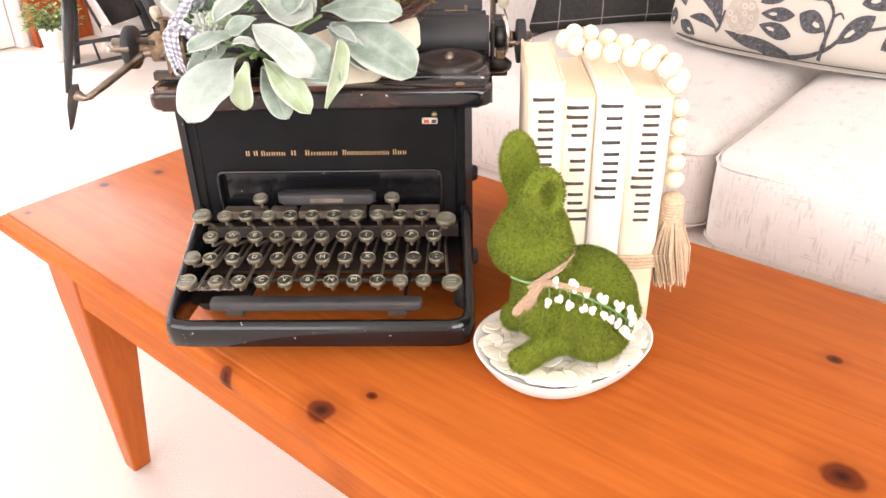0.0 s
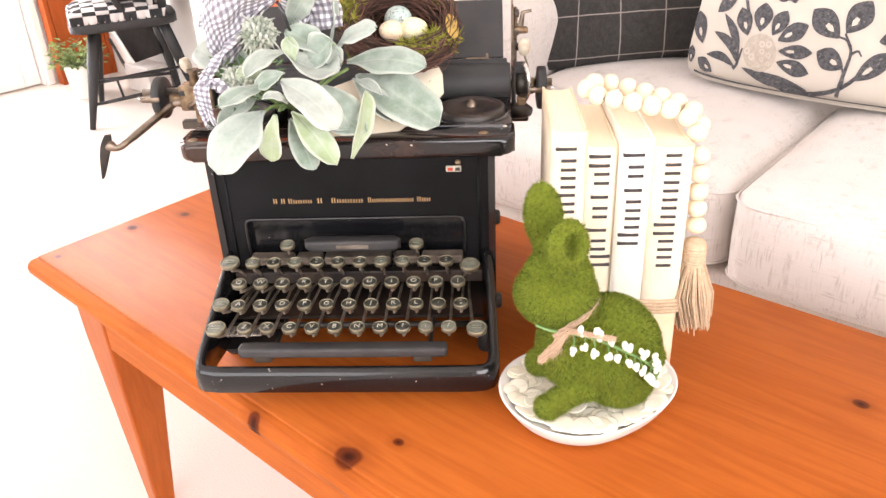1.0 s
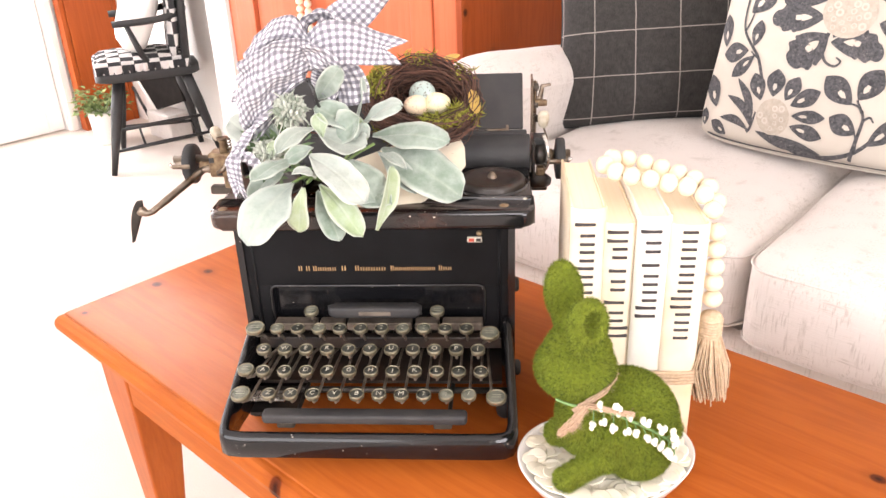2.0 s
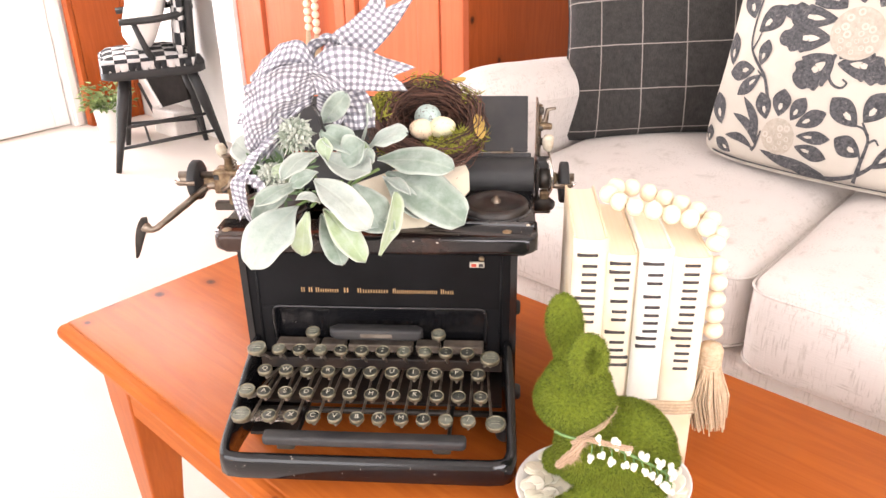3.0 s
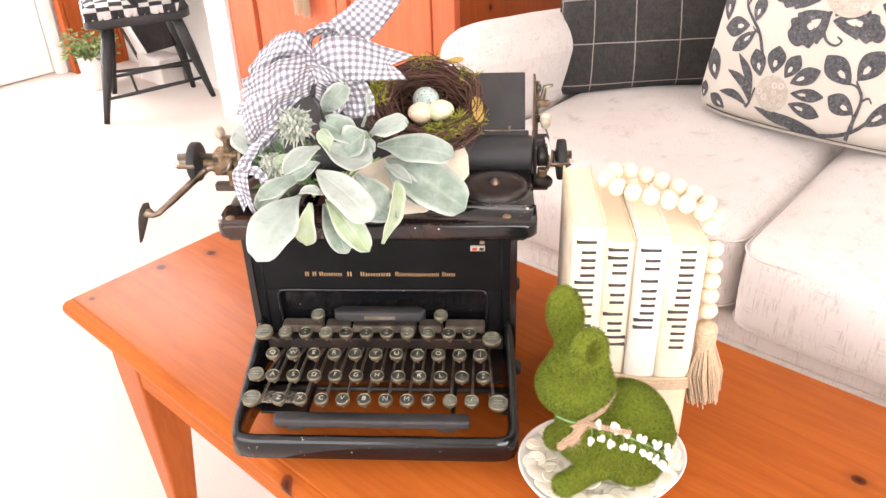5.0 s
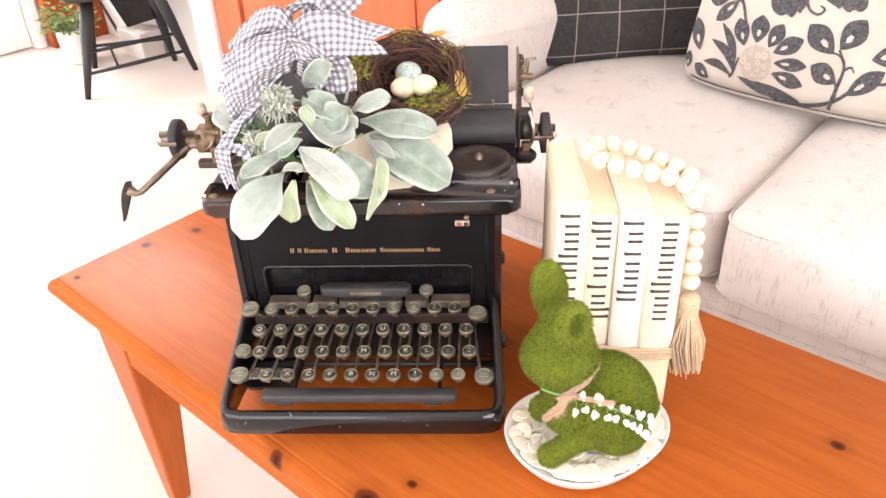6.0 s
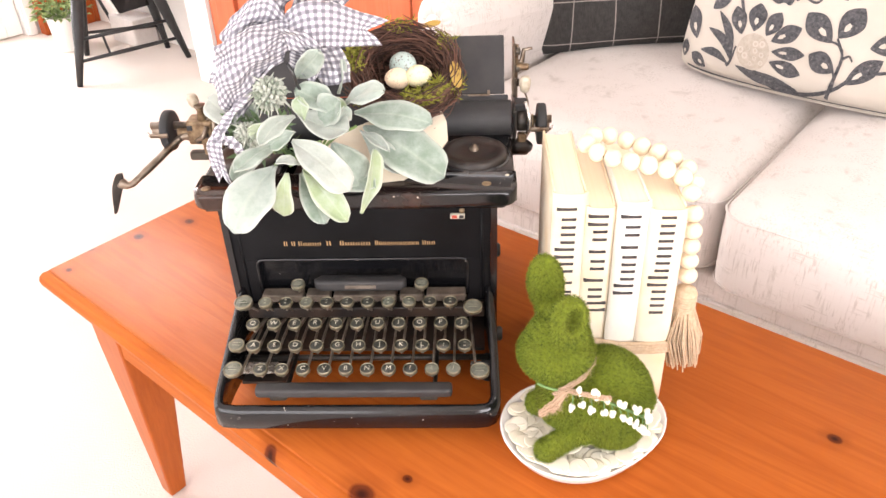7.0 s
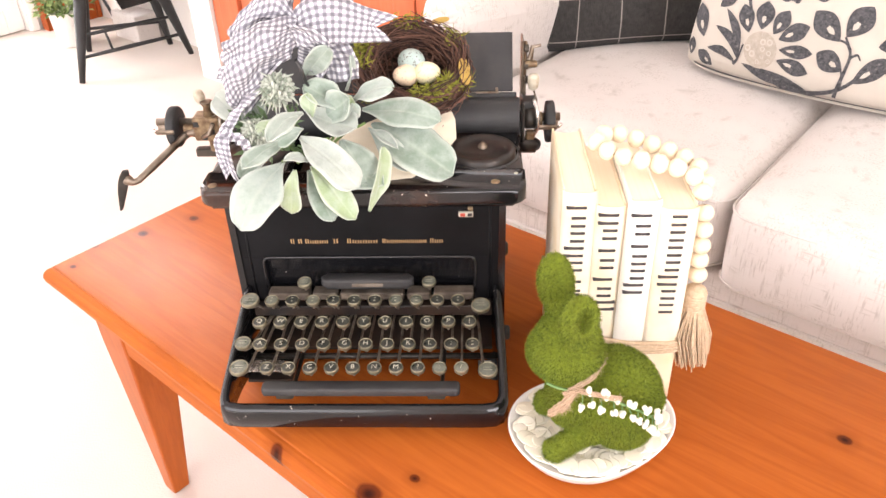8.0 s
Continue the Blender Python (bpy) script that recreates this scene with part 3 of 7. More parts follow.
# broad, ragged petals round the large flower
for base, tip, width, hook in (((0.180, 0.216), (0.098, 0.226), 0.030, 0.05), ((0.177, 0.190), (0.101, 0.184), 0.036, 0.0), ((0.186, 0.168), (0.139, 0.122), 0.046, 0.0), ((0.191, 0.158), (0.264, 0.143), 0.036, 0.10), ((0.186, 0.232), (0.128, 0.272), 0.042, 0.0), ((0.206, 0.240), (0.192, 0.312), 0.044, 0.0), ((0.228, 0.236), (0.258, 0.300), 0.044, 0.0), ((0.246, 0.216), (0.314, 0.240), 0.042, 0.0), ((0.248, 0.186), (0.318, 0.172), 0.040, 0.0)):
    motif("printed_petal", base, tip, width, 0.36, 5, hook)
# fine outlines that follow them
for line in ([(0.186, 0.170), (0.183, 0.146), (0.190, 0.131), (0.203, 0.126), (0.210, 0.133), (0.203, 0.138)], [(0.192, 0.166), (0.224, 0.172), (0.258, 0.158)]):
    part("printed_stem", vines([line], 0.0048), INK, floral)
# the small flower: full petals above and to one side, slim ones below
for base, tip, width in (((0.109, 0.069), (0.093, 0.106), 0.022), ((0.127, 0.076), (0.128, 0.115), 0.025), ((0.146, 0.073), (0.161, 0.107), 0.021), ((0.155, 0.067), (0.194, 0.091), 0.021), ((0.158, 0.054), (0.205, 0.057), 0.016), ((0.157, 0.040), (0.204, 0.031), 0.018)):
    motif("printed_petal", base, tip, width, 0.30)
for base, tip, width, hook in (((0.099, 0.031), (0.066, 0.096), 0.012, -0.10), ((0.100, 0.028), (0.052, 0.070), 0.012, -0.14), ((0.096, 0.024), (0.044, 0.036), 0.011, -0.12), ((0.106, 0.026), (0.186, 0.017), 0.014, -0.06), ((0.128, 0.026), (0.204, 0.010), 0.014, -0.06)):
    motif("printed_petal", base, tip, width, 0, 0, hook)
flower_eye(*SMALL, 0.025, 0.4, 12, 0.0046)
flower_eye(*BIG, 0.036, 0.0, 22, 0.0052)
for base, tip, width in (((0.236, 0.079), (0.196, 0.112), 0.029), ((0.243, 0.086), (0.267, 0.128), 0.029), ((0.248, 0.043), (0.210, 0.060), 0.025), ((0.075, 0.137), (0.029, 0.129), 0.027), ((0.087, 0.130), (0.053, 0.097), 0.019), ((0.083, 0.143), (0.087, 0.181), 0.019), ((0.066, 0.191), (0.103, 0.229), 0.031), ((0.034, 0.050), (0.012, 0.098), 0.025), ((0.012, 0.016), (0.013, 0.046), 0.016), ((0.057, 0.012), (0.028, 0.028), 0.018), ((0.030, 0.140), (0.018, 0.190), 0.022), ((0.264, 0.030), (0.306, 0.068), 0.022), ((0.285, 0.080), (0.330, 0.096), 0.026), ((0.320, 0.030), (0.360, 0.060), 0.028), ((0.350, 0.090), (0.390, 0.130), 0.030), ((0.345, 0.150), (0.395, 0.170), 0.030), ((0.400, 0.050), (0.430, 0.095), 0.030), ((0.052, 0.210), (0.030, 0.255), 0.028), ((0.070, 0.250), (0.100, 0.290), 0.030), ((0.060, 0.300), (0.040, 0.345), 0.028), ((0.090, 0.335), (0.130, 0.365), 0.030), ((0.120, 0.400), (0.100, 0.440), 0.028), ((0.180, 0.350), (0.200, 0.400), 0.032), ((0.250, 0.340), (0.300, 0.370), 0.032), ((0.340, 0.260), (0.390, 0.280), 0.032), ((0.380, 0.330), (0.400, 0.385), 0.032), ((0.290, 0.410), (0.340, 0.420), 0.028)):
    motif("printed_leaf", base, tip, width, 0.30)
for line, width in (([(0.106, 0.096), (0.094, 0.127), (0.078, 0.145), (0.062, 0.164), (0.056, 0.190), (0.060, 0.240), (0.075, 0.310), (0.115, 0.410)], 0.0050), ([(0.244, 0.008), (0.252, 0.046), (0.253, 0.066), (0.242, 0.086)], 0.0055), ([(0.253, 0.060), (0.262, 0.066), (0.268, 0.060)], 0.004), ([(0.252, 0.070), (0.245, 0.078), (0.234, 0.081)], 0.0045), ([(0.249, 0.020), (0.250, 0.034), (0.246, 0.045)], 0.0045), ([(0.092, 0.022), (0.098, 0.030), (0.104, 0.052)], 0.005), ([(0.094, 0.127), (0.086, 0.131), (0.080, 0.136)], 0.004), ([(0.062, 0.164), (0.068, 0.178), (0.072, 0.194)], 0.004), ([(0.170, 0.004), (0.215, 0.008), (0.250, 0.020), (0.282, 0.046), (0.330, 0.062), (0.360, 0.120), (0.380, 0.200)], 0.0060), ([(0.020, 0.004), (0.120, 0.003), (0.240, 0.003), (0.440, 0.004)], 0.006)):
    part("printed_stem", vines([line], width), INK, floral)

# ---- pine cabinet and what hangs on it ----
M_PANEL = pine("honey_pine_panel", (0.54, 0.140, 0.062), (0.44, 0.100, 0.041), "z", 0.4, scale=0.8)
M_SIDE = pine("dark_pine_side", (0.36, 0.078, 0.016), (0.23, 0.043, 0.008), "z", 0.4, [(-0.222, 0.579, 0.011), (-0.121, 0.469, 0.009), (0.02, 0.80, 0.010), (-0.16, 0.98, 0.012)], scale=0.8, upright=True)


def armoire(name, label, x0, x1, y0, y1, top, doors, side):
    c = thing(name, label, "cabinet", ((x0 + x1) / 2, (y0 + y1) / 2, 0), room=True)
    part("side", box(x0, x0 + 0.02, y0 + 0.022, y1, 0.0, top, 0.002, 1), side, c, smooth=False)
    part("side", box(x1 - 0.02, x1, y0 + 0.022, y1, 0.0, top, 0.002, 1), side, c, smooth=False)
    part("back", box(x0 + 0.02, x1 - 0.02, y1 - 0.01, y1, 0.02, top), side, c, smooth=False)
    part("top", box(x0 - 0.015, x1 + 0.015, y0 - 0.012, y1, top, top + 0.025, 0.004, 2), M_PANEL, c, smooth=False)
    part("plinth", box(x0 + 0.0205, x1 - 0.0205, y0 + 0.006, y0 + 0.024, 0.0, 0.07, 0.002, 1), M_PANEL, c, smooth=False)
    first, last = doors[0][0], doors[-1][1]
    if first - x0 > 0.005:
        part("face_frame", box(x0, first - 0.0015, y0, y0 + 0.0215, 0.0, top, 0.002, 1), M_PANEL, c, smooth=False)
    if x1 - last > 0.005:
        part("face_frame", box(last + 0.0015, x1, y0, y0 + 0.0215, 0.0, top, 0.002, 1), M_PANEL, c, smooth=False)
    for d0, d1, p0, p1, knob in doors:
        z0, z1 = 0.075, top - 0.02
        door = part("door", box(d0, p0, y0 - 0.004, y0 + 0.018, z0, z1, 0.0025, 2), M_PANEL, c, smooth=False)
        part("stile", box(p1, d1, y0 - 0.004, y0 + 0.018, z0, z1, 0.0025, 2), M_PANEL, door, smooth=False)
        part("rail", box(p0 + 0.0003, p1 - 0.0003, y0 - 0.004, y0 + 0.018, z0, z0 + 0.08, 0.0025, 2), M_PANEL, door, smooth=False)
        part("rail", box(p0 + 0.0003, p1 - 0.0003, y0 - 0.004, y0 + 0.018, z1 - 0.08, z1, 0.0025, 2), M_PANEL, door, smooth=False)
        part("panel", box(p0 + 0.005, p1 - 0.005, y0 + 0.006, y0 + 0.014, z0 + 0.083, z1 - 0.083, 0.004, 2), M_PANEL, door, smooth=False)
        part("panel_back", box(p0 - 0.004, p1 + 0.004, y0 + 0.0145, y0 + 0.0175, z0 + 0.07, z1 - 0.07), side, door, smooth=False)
        part("knob", turned(lathe([(0.007, 0), (0.007, 0.008), (0.016, 0.014), (0.017, 0.022), (0.010, 0.027), (0, 0.028)], (0, 0, 0), "z", 18), Matrix.Translation((knob, y0 - 0.004, 0.92)) @ Matrix.Rotation(radians(90), 4, "X")), M_PANEL, door)
    return c


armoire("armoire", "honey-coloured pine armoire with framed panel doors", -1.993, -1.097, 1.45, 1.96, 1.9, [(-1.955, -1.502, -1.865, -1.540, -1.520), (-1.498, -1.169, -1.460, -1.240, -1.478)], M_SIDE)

hanging = thing("hanging_beads", "string of pale wooden beads with tassels on the cabinet door", "garland", (-1.62, 1.43, 0.9), room=True)
for x, low in ((-1.640, 0.505), (-1.606, 0.500)):
    part("cord", rod([(-1.520, 1.428, 0.92), (-1.57, 1.436, 0.80), (x, 1.437, 0.68), (x, 1.437, low)], 0.0015, 6), M_JUTE, hanging)
    for k in range(8):
        part("bead", ball((x, 1.436, low + 0.010 + 0.0205 * k), (0.0105, 0.0105, 0.0102), 14, 10), M_BEAD, hanging)
    bm = bmesh.new()
    rng = random.Random(int(-x * 1000))
    for k in range(60):
        a, q = rng.uniform(0, 6.283), rng.random() ** 0.5
        rod([(x + 0.006 * q * math.cos(a), 1.434 + 0.006 * q * math.sin(a), low), (x + 0.013 * q * math.cos(a), 1.432 + 0.008 * q * math.sin(a), low - 0.04), (x + 0.016 * q * math.cos(a), 1.432 + 0.008 * q * math.sin(a), low - rng.uniform(0.08, 0.1))], 0.0009, 4, bm, False)
    tagged(part("tassel", bm, M_JUTE, hanging), kind="stuff")

cupboard = thing("pine_cupboard", "shallow orange pine cupboard beside the glazed door", "cabinet", (-3.01, 1.483, 0), room=True)
part("side", box(-3.032, -2.985, 1.372, 1.390, 0.0, 1.9, 0.002, 1), M_SIDE, cupboard, smooth=False)
part("side", box(-3.032, -2.985, 1.578, 1.597, 0.0, 1.9, 0.002, 1), M_SIDE, cupboard, smooth=False)
part("door", box(-3.002, -2.984, 1.392, 1.576, 0.06, 1.88, 0.003, 2), M_SIDE, cupboard, "plain pine door", smooth=False)
part("plinth", box(-3.003, -2.990, 1.3905, 1.5775, 0.0, 0.058, 0.001, 1), M_SIDE, cupboard, smooth=False)
part("top", box(-3.033, -2.980, 1.368, 1.598, 1.9005, 1.925, 0.004, 2), M_SIDE, cupboard, smooth=False)
part("back", box(-3.032, -3.026, 1.3905, 1.5775, 0.0, 1.9), M_SIDE, cupboard, smooth=False)

# ---- glazed door and window in the left wall ----
M_GLASS = Nodes("clear_glass").done((1, 1, 1), 0.0, 0.0, Transmission_Weight=1.0, IOR=1.45)


def glazed(name, label, y0, y1, z0, z1, ys, zs, category):
    g = thing(name, label, category, (-3.10, (y0 + y1) / 2, z0), kind="structure", room=True)
    for p, q, u, v in ((y0, y0 + 0.06, z0, z1), (y1 - 0.06, y1, z0, z1), (y0 + 0.06, y1 - 0.06, z0, z0 + 0.09), (y0 + 0.06, y1 - 0.06, z1 - 0.06, z1)):
        part("frame", box(-3.115, -3.075, p, q, u, v, 0.003, 1), M_WHITE, g, smooth=False)
    for y in ys:
        part("mullion", box(-3.105, -3.085, y - 0.012, y + 0.012, z0 + 0.09, z1 - 0.06, 0.002, 1), M_WHITE, g, smooth=False)
    for z in zs:
        part("transom", box(-3.104, -3.086, y0 + 0.06, y1 - 0.06, z - 0.012, z + 0.012, 0.002, 1), M_WHITE, g, smooth=False)
    pane = part("pane", box(-3.097, -3.093, y0 + 0.06, y1 - 0.06, z0 + 0.09, z1 - 0.06), M_GLASS, g, smooth=False)
    pane.visible_shadow = False
    return g


door = glazed("door_1", "white glazed door flooded with daylight", 0.425, 1.325, 0.005, 2.075, (0.875,), (0.55, 1.05, 1.55), "door")
part("door_knob", lathe([(0.018, 0), (0.018, 0.004), (0.007, 0.006), (0.007, 0.03), (0.022, 0.04), (0.020, 0.052), (0, 0.056)], (-3.075, 1.295, 0.98), "x", 20), M_BRONZE, door)
glazed("window_1", "white framed window in the left wall", -1.895, 0.095, 0.355, 2.195, (-1.2, -0.6), (1.27,), "window")
for y0, y1 in ((0.34, 0.415), (1.335, 1.366)):
    solo("trim", box(-3.0499, -3.035, y0, y1, 0, 2.15, 0.003, 1), M_WHITE, "white door casing", "trim", (-3.04, y0, 0), kind="structure", room=True, smooth=False)

# ---- small chair with its cushions ----
M_CHAIR = plain("black_painted_wood", (0.010, 0.0105, 0.011), (0.020, 0.020, 0.021), 40, 500, 0.5)


def checks():
    n = Nodes("buffalo_check")
    v = n.coords("Object", (1, 1, 1), (0, 0, radians(25)))
    sep = n.add("ShaderNodeSeparateXYZ", {0: v})
    diag = [n.math("GREATER_THAN", n.math("FRACT", n.math("MULTIPLY", q, 12.5)), 0.5) for q in (n.math("ADD", sep.outputs[0], 0.003), sep.outputs[1], n.math("ADD", sep.outputs[2], 0.004))]
    odd = n.math("FRACT", n.math("MULTIPLY", n.math("ADD", n.math("ADD", diag[0], diag[1]), diag[2]), 0.5))
    fine = n.noise(v, 500, 2)
    n.bump(fine, 0.4, 0.001)
    return n.done(n.mix(n.math("GREATER_THAN", odd, 0.25), (0.52, 0.50, 0.49), (0.02, 0.02, 0.022)), 0.95)


def chair():
    # the chair's own axes: x to its right, y to its back
    m = pose(-2.41, 1.39, 0, 0, 0, -25)
    c = thing("windsor_chair", "small black windsor armchair with a checked seat cushion", "chair", (-2.41, 1.39, 0), room=True)
    seat_z = 0.294
    part("seat", turned(prism(rounded(-0.165, 0.080, -0.185, 0.150, [0.04, 0.04, 0.06, 0.06], 6), seat_z, seat_z + 0.030, 0.010, 3), m), M_CHAIR, c)
    legs = [((0.119, -0.189, 0), (0.045, -0.115, seat_z + 0.005)), ((-0.199, -0.142, 0), (-0.120, -0.105, seat_z + 0.005)), ((0.012, 0.179, 0), (0.030, 0.100, seat_z + 0.005)), ((-0.130, 0.130, 0), (-0.110, 0.090, seat_z + 0.005))]
    for foot, top in legs:
        part("leg", turned(rod([Vector(foot).lerp(Vector(top), f) for f in (0, 0.28, 0.65, 1)], [0.009, 0.013, 0.019, 0.018], 12), m), M_CHAIR, c)

    def on_leg(k, z):
        foot, top = Vector(legs[k][0]), Vector(legs[k][1])
        return foot.lerp(top, z / top.z)

    for a, b, z in ((0, 2, 0.075), (0, 2, 0.140), (1, 3, 0.085)):
        p, q = on_leg(a, z), on_leg(b, z)
        part("stretcher", turned(rod([p, (p + q) / 2, q], [0.005, 0.007, 0.005], 10), m), M_CHAIR, c)
    p, q = on_leg(0, 0.075).lerp(on_leg(2, 0.075), 0.3), on_leg(0, 0.140).lerp(on_leg(2, 0.140), 0.25)
    part("spindle", turned(rod([p, q], 0.004, 8), m), M_CHAIR, c)
    p, q = on_leg(1, 0.085).lerp(on_leg(3, 0.085), 0.5), on_leg(0, 0.140).lerp(on_leg(2, 0.140), 0.5)
    part("stretcher", turned(rod([p, q], 0.005, 8), m), M_CHAIR, c)
    # arms and back
    hoop = spline([(-0.185, -0.10, 0.478), (-0.185, 0.02, 0.482), (-0.16, 0.10, 0.492), (-0.05, 0.135, 0.497), (0.06, 0.10, 0.492), (0.090, 0.02, 0.482), (0.085, -0.10, 0.478)], 30)
    part("arm_rail", turned(rod(hoop, 0.011, 10), m), M_CHAIR, c)
    for sx, bx in ((-0.155, -0.178), (0.068, 0.086)):
        part("arm_post", turned(rod([(sx, 0.00, seat_z + 0.03), ((sx + bx) / 2, -0.03, 0.38), (bx, -0.06, 0.476)], [0.008, 0.011, 0.008], 10), m), M_CHAIR, c)
        part("back_post", turned(rod([(sx, 0.105, seat_z + 0.028), (sx, 0.120, 0.55), (sx, 0.130, 0.80)], [0.014, 0.014, 0.012], 10), m), M_CHAIR, c)
    for k in range(-2, 3):
        part("spindle", turned(rod([(-0.045 + k * 0.036, 0.118, seat_z + 0.028), (-0.045 + k * 0.038, 0.128, 0.55), (-0.045 + k * 0.038, 0.132, 0.80)], [0.006, 0.008, 0.006], 8), m), M_CHAIR, c)
    part("crest_rail", turned(rod(spline([(-0.175, 0.125, 0.80), (-0.045, 0.135, 0.83), (0.085, 0.125, 0.80)], 12), 0.018, 10), m), M_CHAIR, c)
    check = checks()

    def puffed(name, label, pts, size, depth, mat, base, turn):
        bm = bmesh.new()
        bmesh.ops.create_cube(bm, size=2)
        bmesh.ops.subdivide_edges(bm, edges=bm.edges[:], cuts=11, use_grid_fill=True)
        for v in bm.verts:
            a, b, q = v.co
            round_off = 1 - 0.10 * (abs(a) ** 4 * abs(b) ** 4)
            v.co = (a * size[0] / 2 * round_off, b * size[1] / 2 * round_off, q * depth / 2 * (0.35 + 0.65 * ((1 - a**4) * (1 - b**4)) ** 0.5) + 0.003 * math.sin(9 * a + 7 * b))
        bm.transform(m @ Matrix.Translation(pts) @ turn)
        solo(name, bm, mat, label, "cushion", base, room=True)

    puffed("seat_cushion", "black and white buffalo check cushion on the small chair", (-0.045, -0.035, seat_z + 0.052), (0.25, 0.295), 0.050, check, (-2.45, 1.39, seat_z + 0.03), Matrix())
    puffed("throw_pillow", "plain white pillow leaning on the small chair", (-0.085, -0.005, seat_z + 0.215), (0.25, 0.29), 0.11, M_WHITE, (-2.50, 1.43, seat_z + 0.08), Matrix.Rotation(radians(68), 4, "X"))
    puffed("chair_back_pad", "checked pad tied to the chair's back", (0.005, 0.090, seat_z + 0.215), (0.15, 0.32), 0.034, check, (-2.37, 1.46, seat_z + 0.06), Matrix.Rotation(radians(84), 4, "X"))
    # ruffle hanging round the cushion's edge
    def ruffle(u, v):
        a = 2 * math.pi * u
        k = max(abs(math.cos(a)), abs(math.sin(a)))
        x, y = 0.128 * math.cos(a) / k, 0.146 * math.sin(a) / k
        f = 1 + 0.035 * math.sin(46 * a) * v
        return m @ Vector((-0.045 + x * f, -0.030 + y * f, seat_z + 0.056 - 0.026 * v))

    solo("cushion_ruffle", surface(ruffle, 260, 4, thick=0.001), check, "gathered check frill round the seat cushion", "cushion", (-2.45, 1.39, seat_z + 0.03), room=True)


chair()

M_SLATE = plain("matt_slate", (0.012, 0.010, 0.009), (0.022, 0.018, 0.016), 30, 400, 0.95, Specular_IOR_Level=0.1)
# dark slate propped askew on a pale block behind the chair
board = thing("slate_sign", "dark slate sign propped askew behind the chair", "sign", (-2.66, 1.50, 0.0), room=True)
stand = Matrix.Rotation(radians(90), 4, "X")
part("slate", turned(prism([(-2.662, 0.104), (-2.455, 0.168), (-2.500, 0.300), (-2.790, 0.240)], -1.520, -1.510, 0.002, 1), stand), M_SLATE, board, smooth=False)
part("frame_strip", turned(prism([(-2.676, 0.100), (-2.665, 0.104), (-2.793, 0.240), (-2.808, 0.236)], -1.521, -1.508, 0.001, 1), stand), M_WHITE, board, "pale wooden frame", smooth=False)
part("edge_strip", rod([(-2.825, 1.515, 0.170), (-2.700, 1.505, 0.040)], 0.006, 8), M_CHAIR, board)
part("prop", box(-2.72, -2.56, 1.495, 1.585, 0, 0.098, 0.004, 1), M_LINEN, board, "pale padded block", smooth=False)

# ---- potted plant ----
pot = thing("potted_plant", "leafy green plant in a white pot on the carpet", "plant", (-2.768, 1.352, 0), room=True)
part("pot", lathe([(0, 0), (0.042, 0), (0.046, 0.004), (0.056, 0.112), (0.059, 0.114), (0.059, 0.124), (0.053, 0.124), (0.050, 0.108), (0, 0.106)], (-2.768, 1.352, 0.0), "z", 28), M_CERAMIC, pot)
rng = random.Random(31)
green_a = Nodes("house_plant_leaf")
island = green_a.add("ShaderNodeNewGeometry").outputs["Random Per Island"]
M_PLANT = green_a.done(green_a.mix(island, (0.10, 0.16, 0.04), (0.30, 0.38, 0.14)), 0.6)
bm = bmesh.new()
for k in range(330):
    a, e = rng.uniform(0, 6.283), rng.uniform(0.1, 1.3)
    d = rng.uniform(0.3, 1.0)
    c = Vector((-2.768 + 0.095 * d * math.cos(a) * math.cos(e * 0.7), 1.352 + 0.095 * d * math.sin(a) * math.cos(e * 0.7), 0.115 + 0.095 * d * math.sin(e)))
    way = Vector((math.cos(a), math.sin(a), rng.uniform(-0.6, 0.7))).normalized()
    side = way.cross(Vector((rng.uniform(-0.4, 0.4), rng.uniform(-0.4, 0.4), 1))).normalized()
    length, w = rng.uniform(0.018, 0.034), rng.uniform(0.006, 0.011)
    up = side.cross(way) * 0.004
    q = [bm.verts.new(p) for p in (c, c + way * length * 0.4 + side * w + up, c + way * length, c + way * length * 0.4 - side * w + up)]
    bm.faces.new(q)
tagged(part("foliage", bm, M_PLANT, pot, smooth=False), kind="stuff")
for k in range(9):
    a = 0.7 * k
    part("stalk", rod([(-2.768, 1.352, 0.105), (-2.768 + 0.04 * math.cos(a), 1.352 + 0.04 * math.sin(a), 0.14), (-2.768 + 0.075 * math.cos(a), 1.352 + 0.075 * math.sin(a), 0.17)], 0.002, 5), M_STEM, pot)

# ---- typewriter ----
X0, X1 = -0.113, 0.1375  # outer sides of the body
M_KEY = plain("dark_key_paper", (0.026, 0.028, 0.024), (0.060, 0.061, 0.050), 150, 800, 0.3, Coat_Weight=0.25, Coat_Roughness=0.05)
M_KEY_PALE = plain("yellowed_key_paper", (0.10, 0.11, 0.085), (0.19, 0.19, 0.15), 150, 800, 0.3, Coat_Weight=0.25, Coat_Roughness=0.05)
M_LEGEND = plain("ivory_legend", (0.56, 0.53, 0.44), (0.40, 0.37, 0.30), 300, 900, 0.5)
M_LEGEND_DIM = plain("faded_legend", (0.36, 0.35, 0.28), (0.24, 0.23, 0.18), 300, 900, 0.5)
M_LEVER = plain("worn_nickel", (0.42, 0.37, 0.30), (0.20, 0.15, 0.11), 80, 700, 0.4, 0.6, 0.2)
M_BAR = plain("worn_black_bar", (0.018, 0.018, 0.020), (0.038, 0.036, 0.035), 40, 500, 0.58)
M_BRIGHT = plain("bright_steel", (0.75, 0.73, 0.7), (0.55, 0.5, 0.45), 100, 500, 0.25, 0.9)
M_IVORY = plain("worn_ivory_thumb", (0.58, 0.53, 0.42), (0.34, 0.27, 0.19), 140, 700, 0.5)
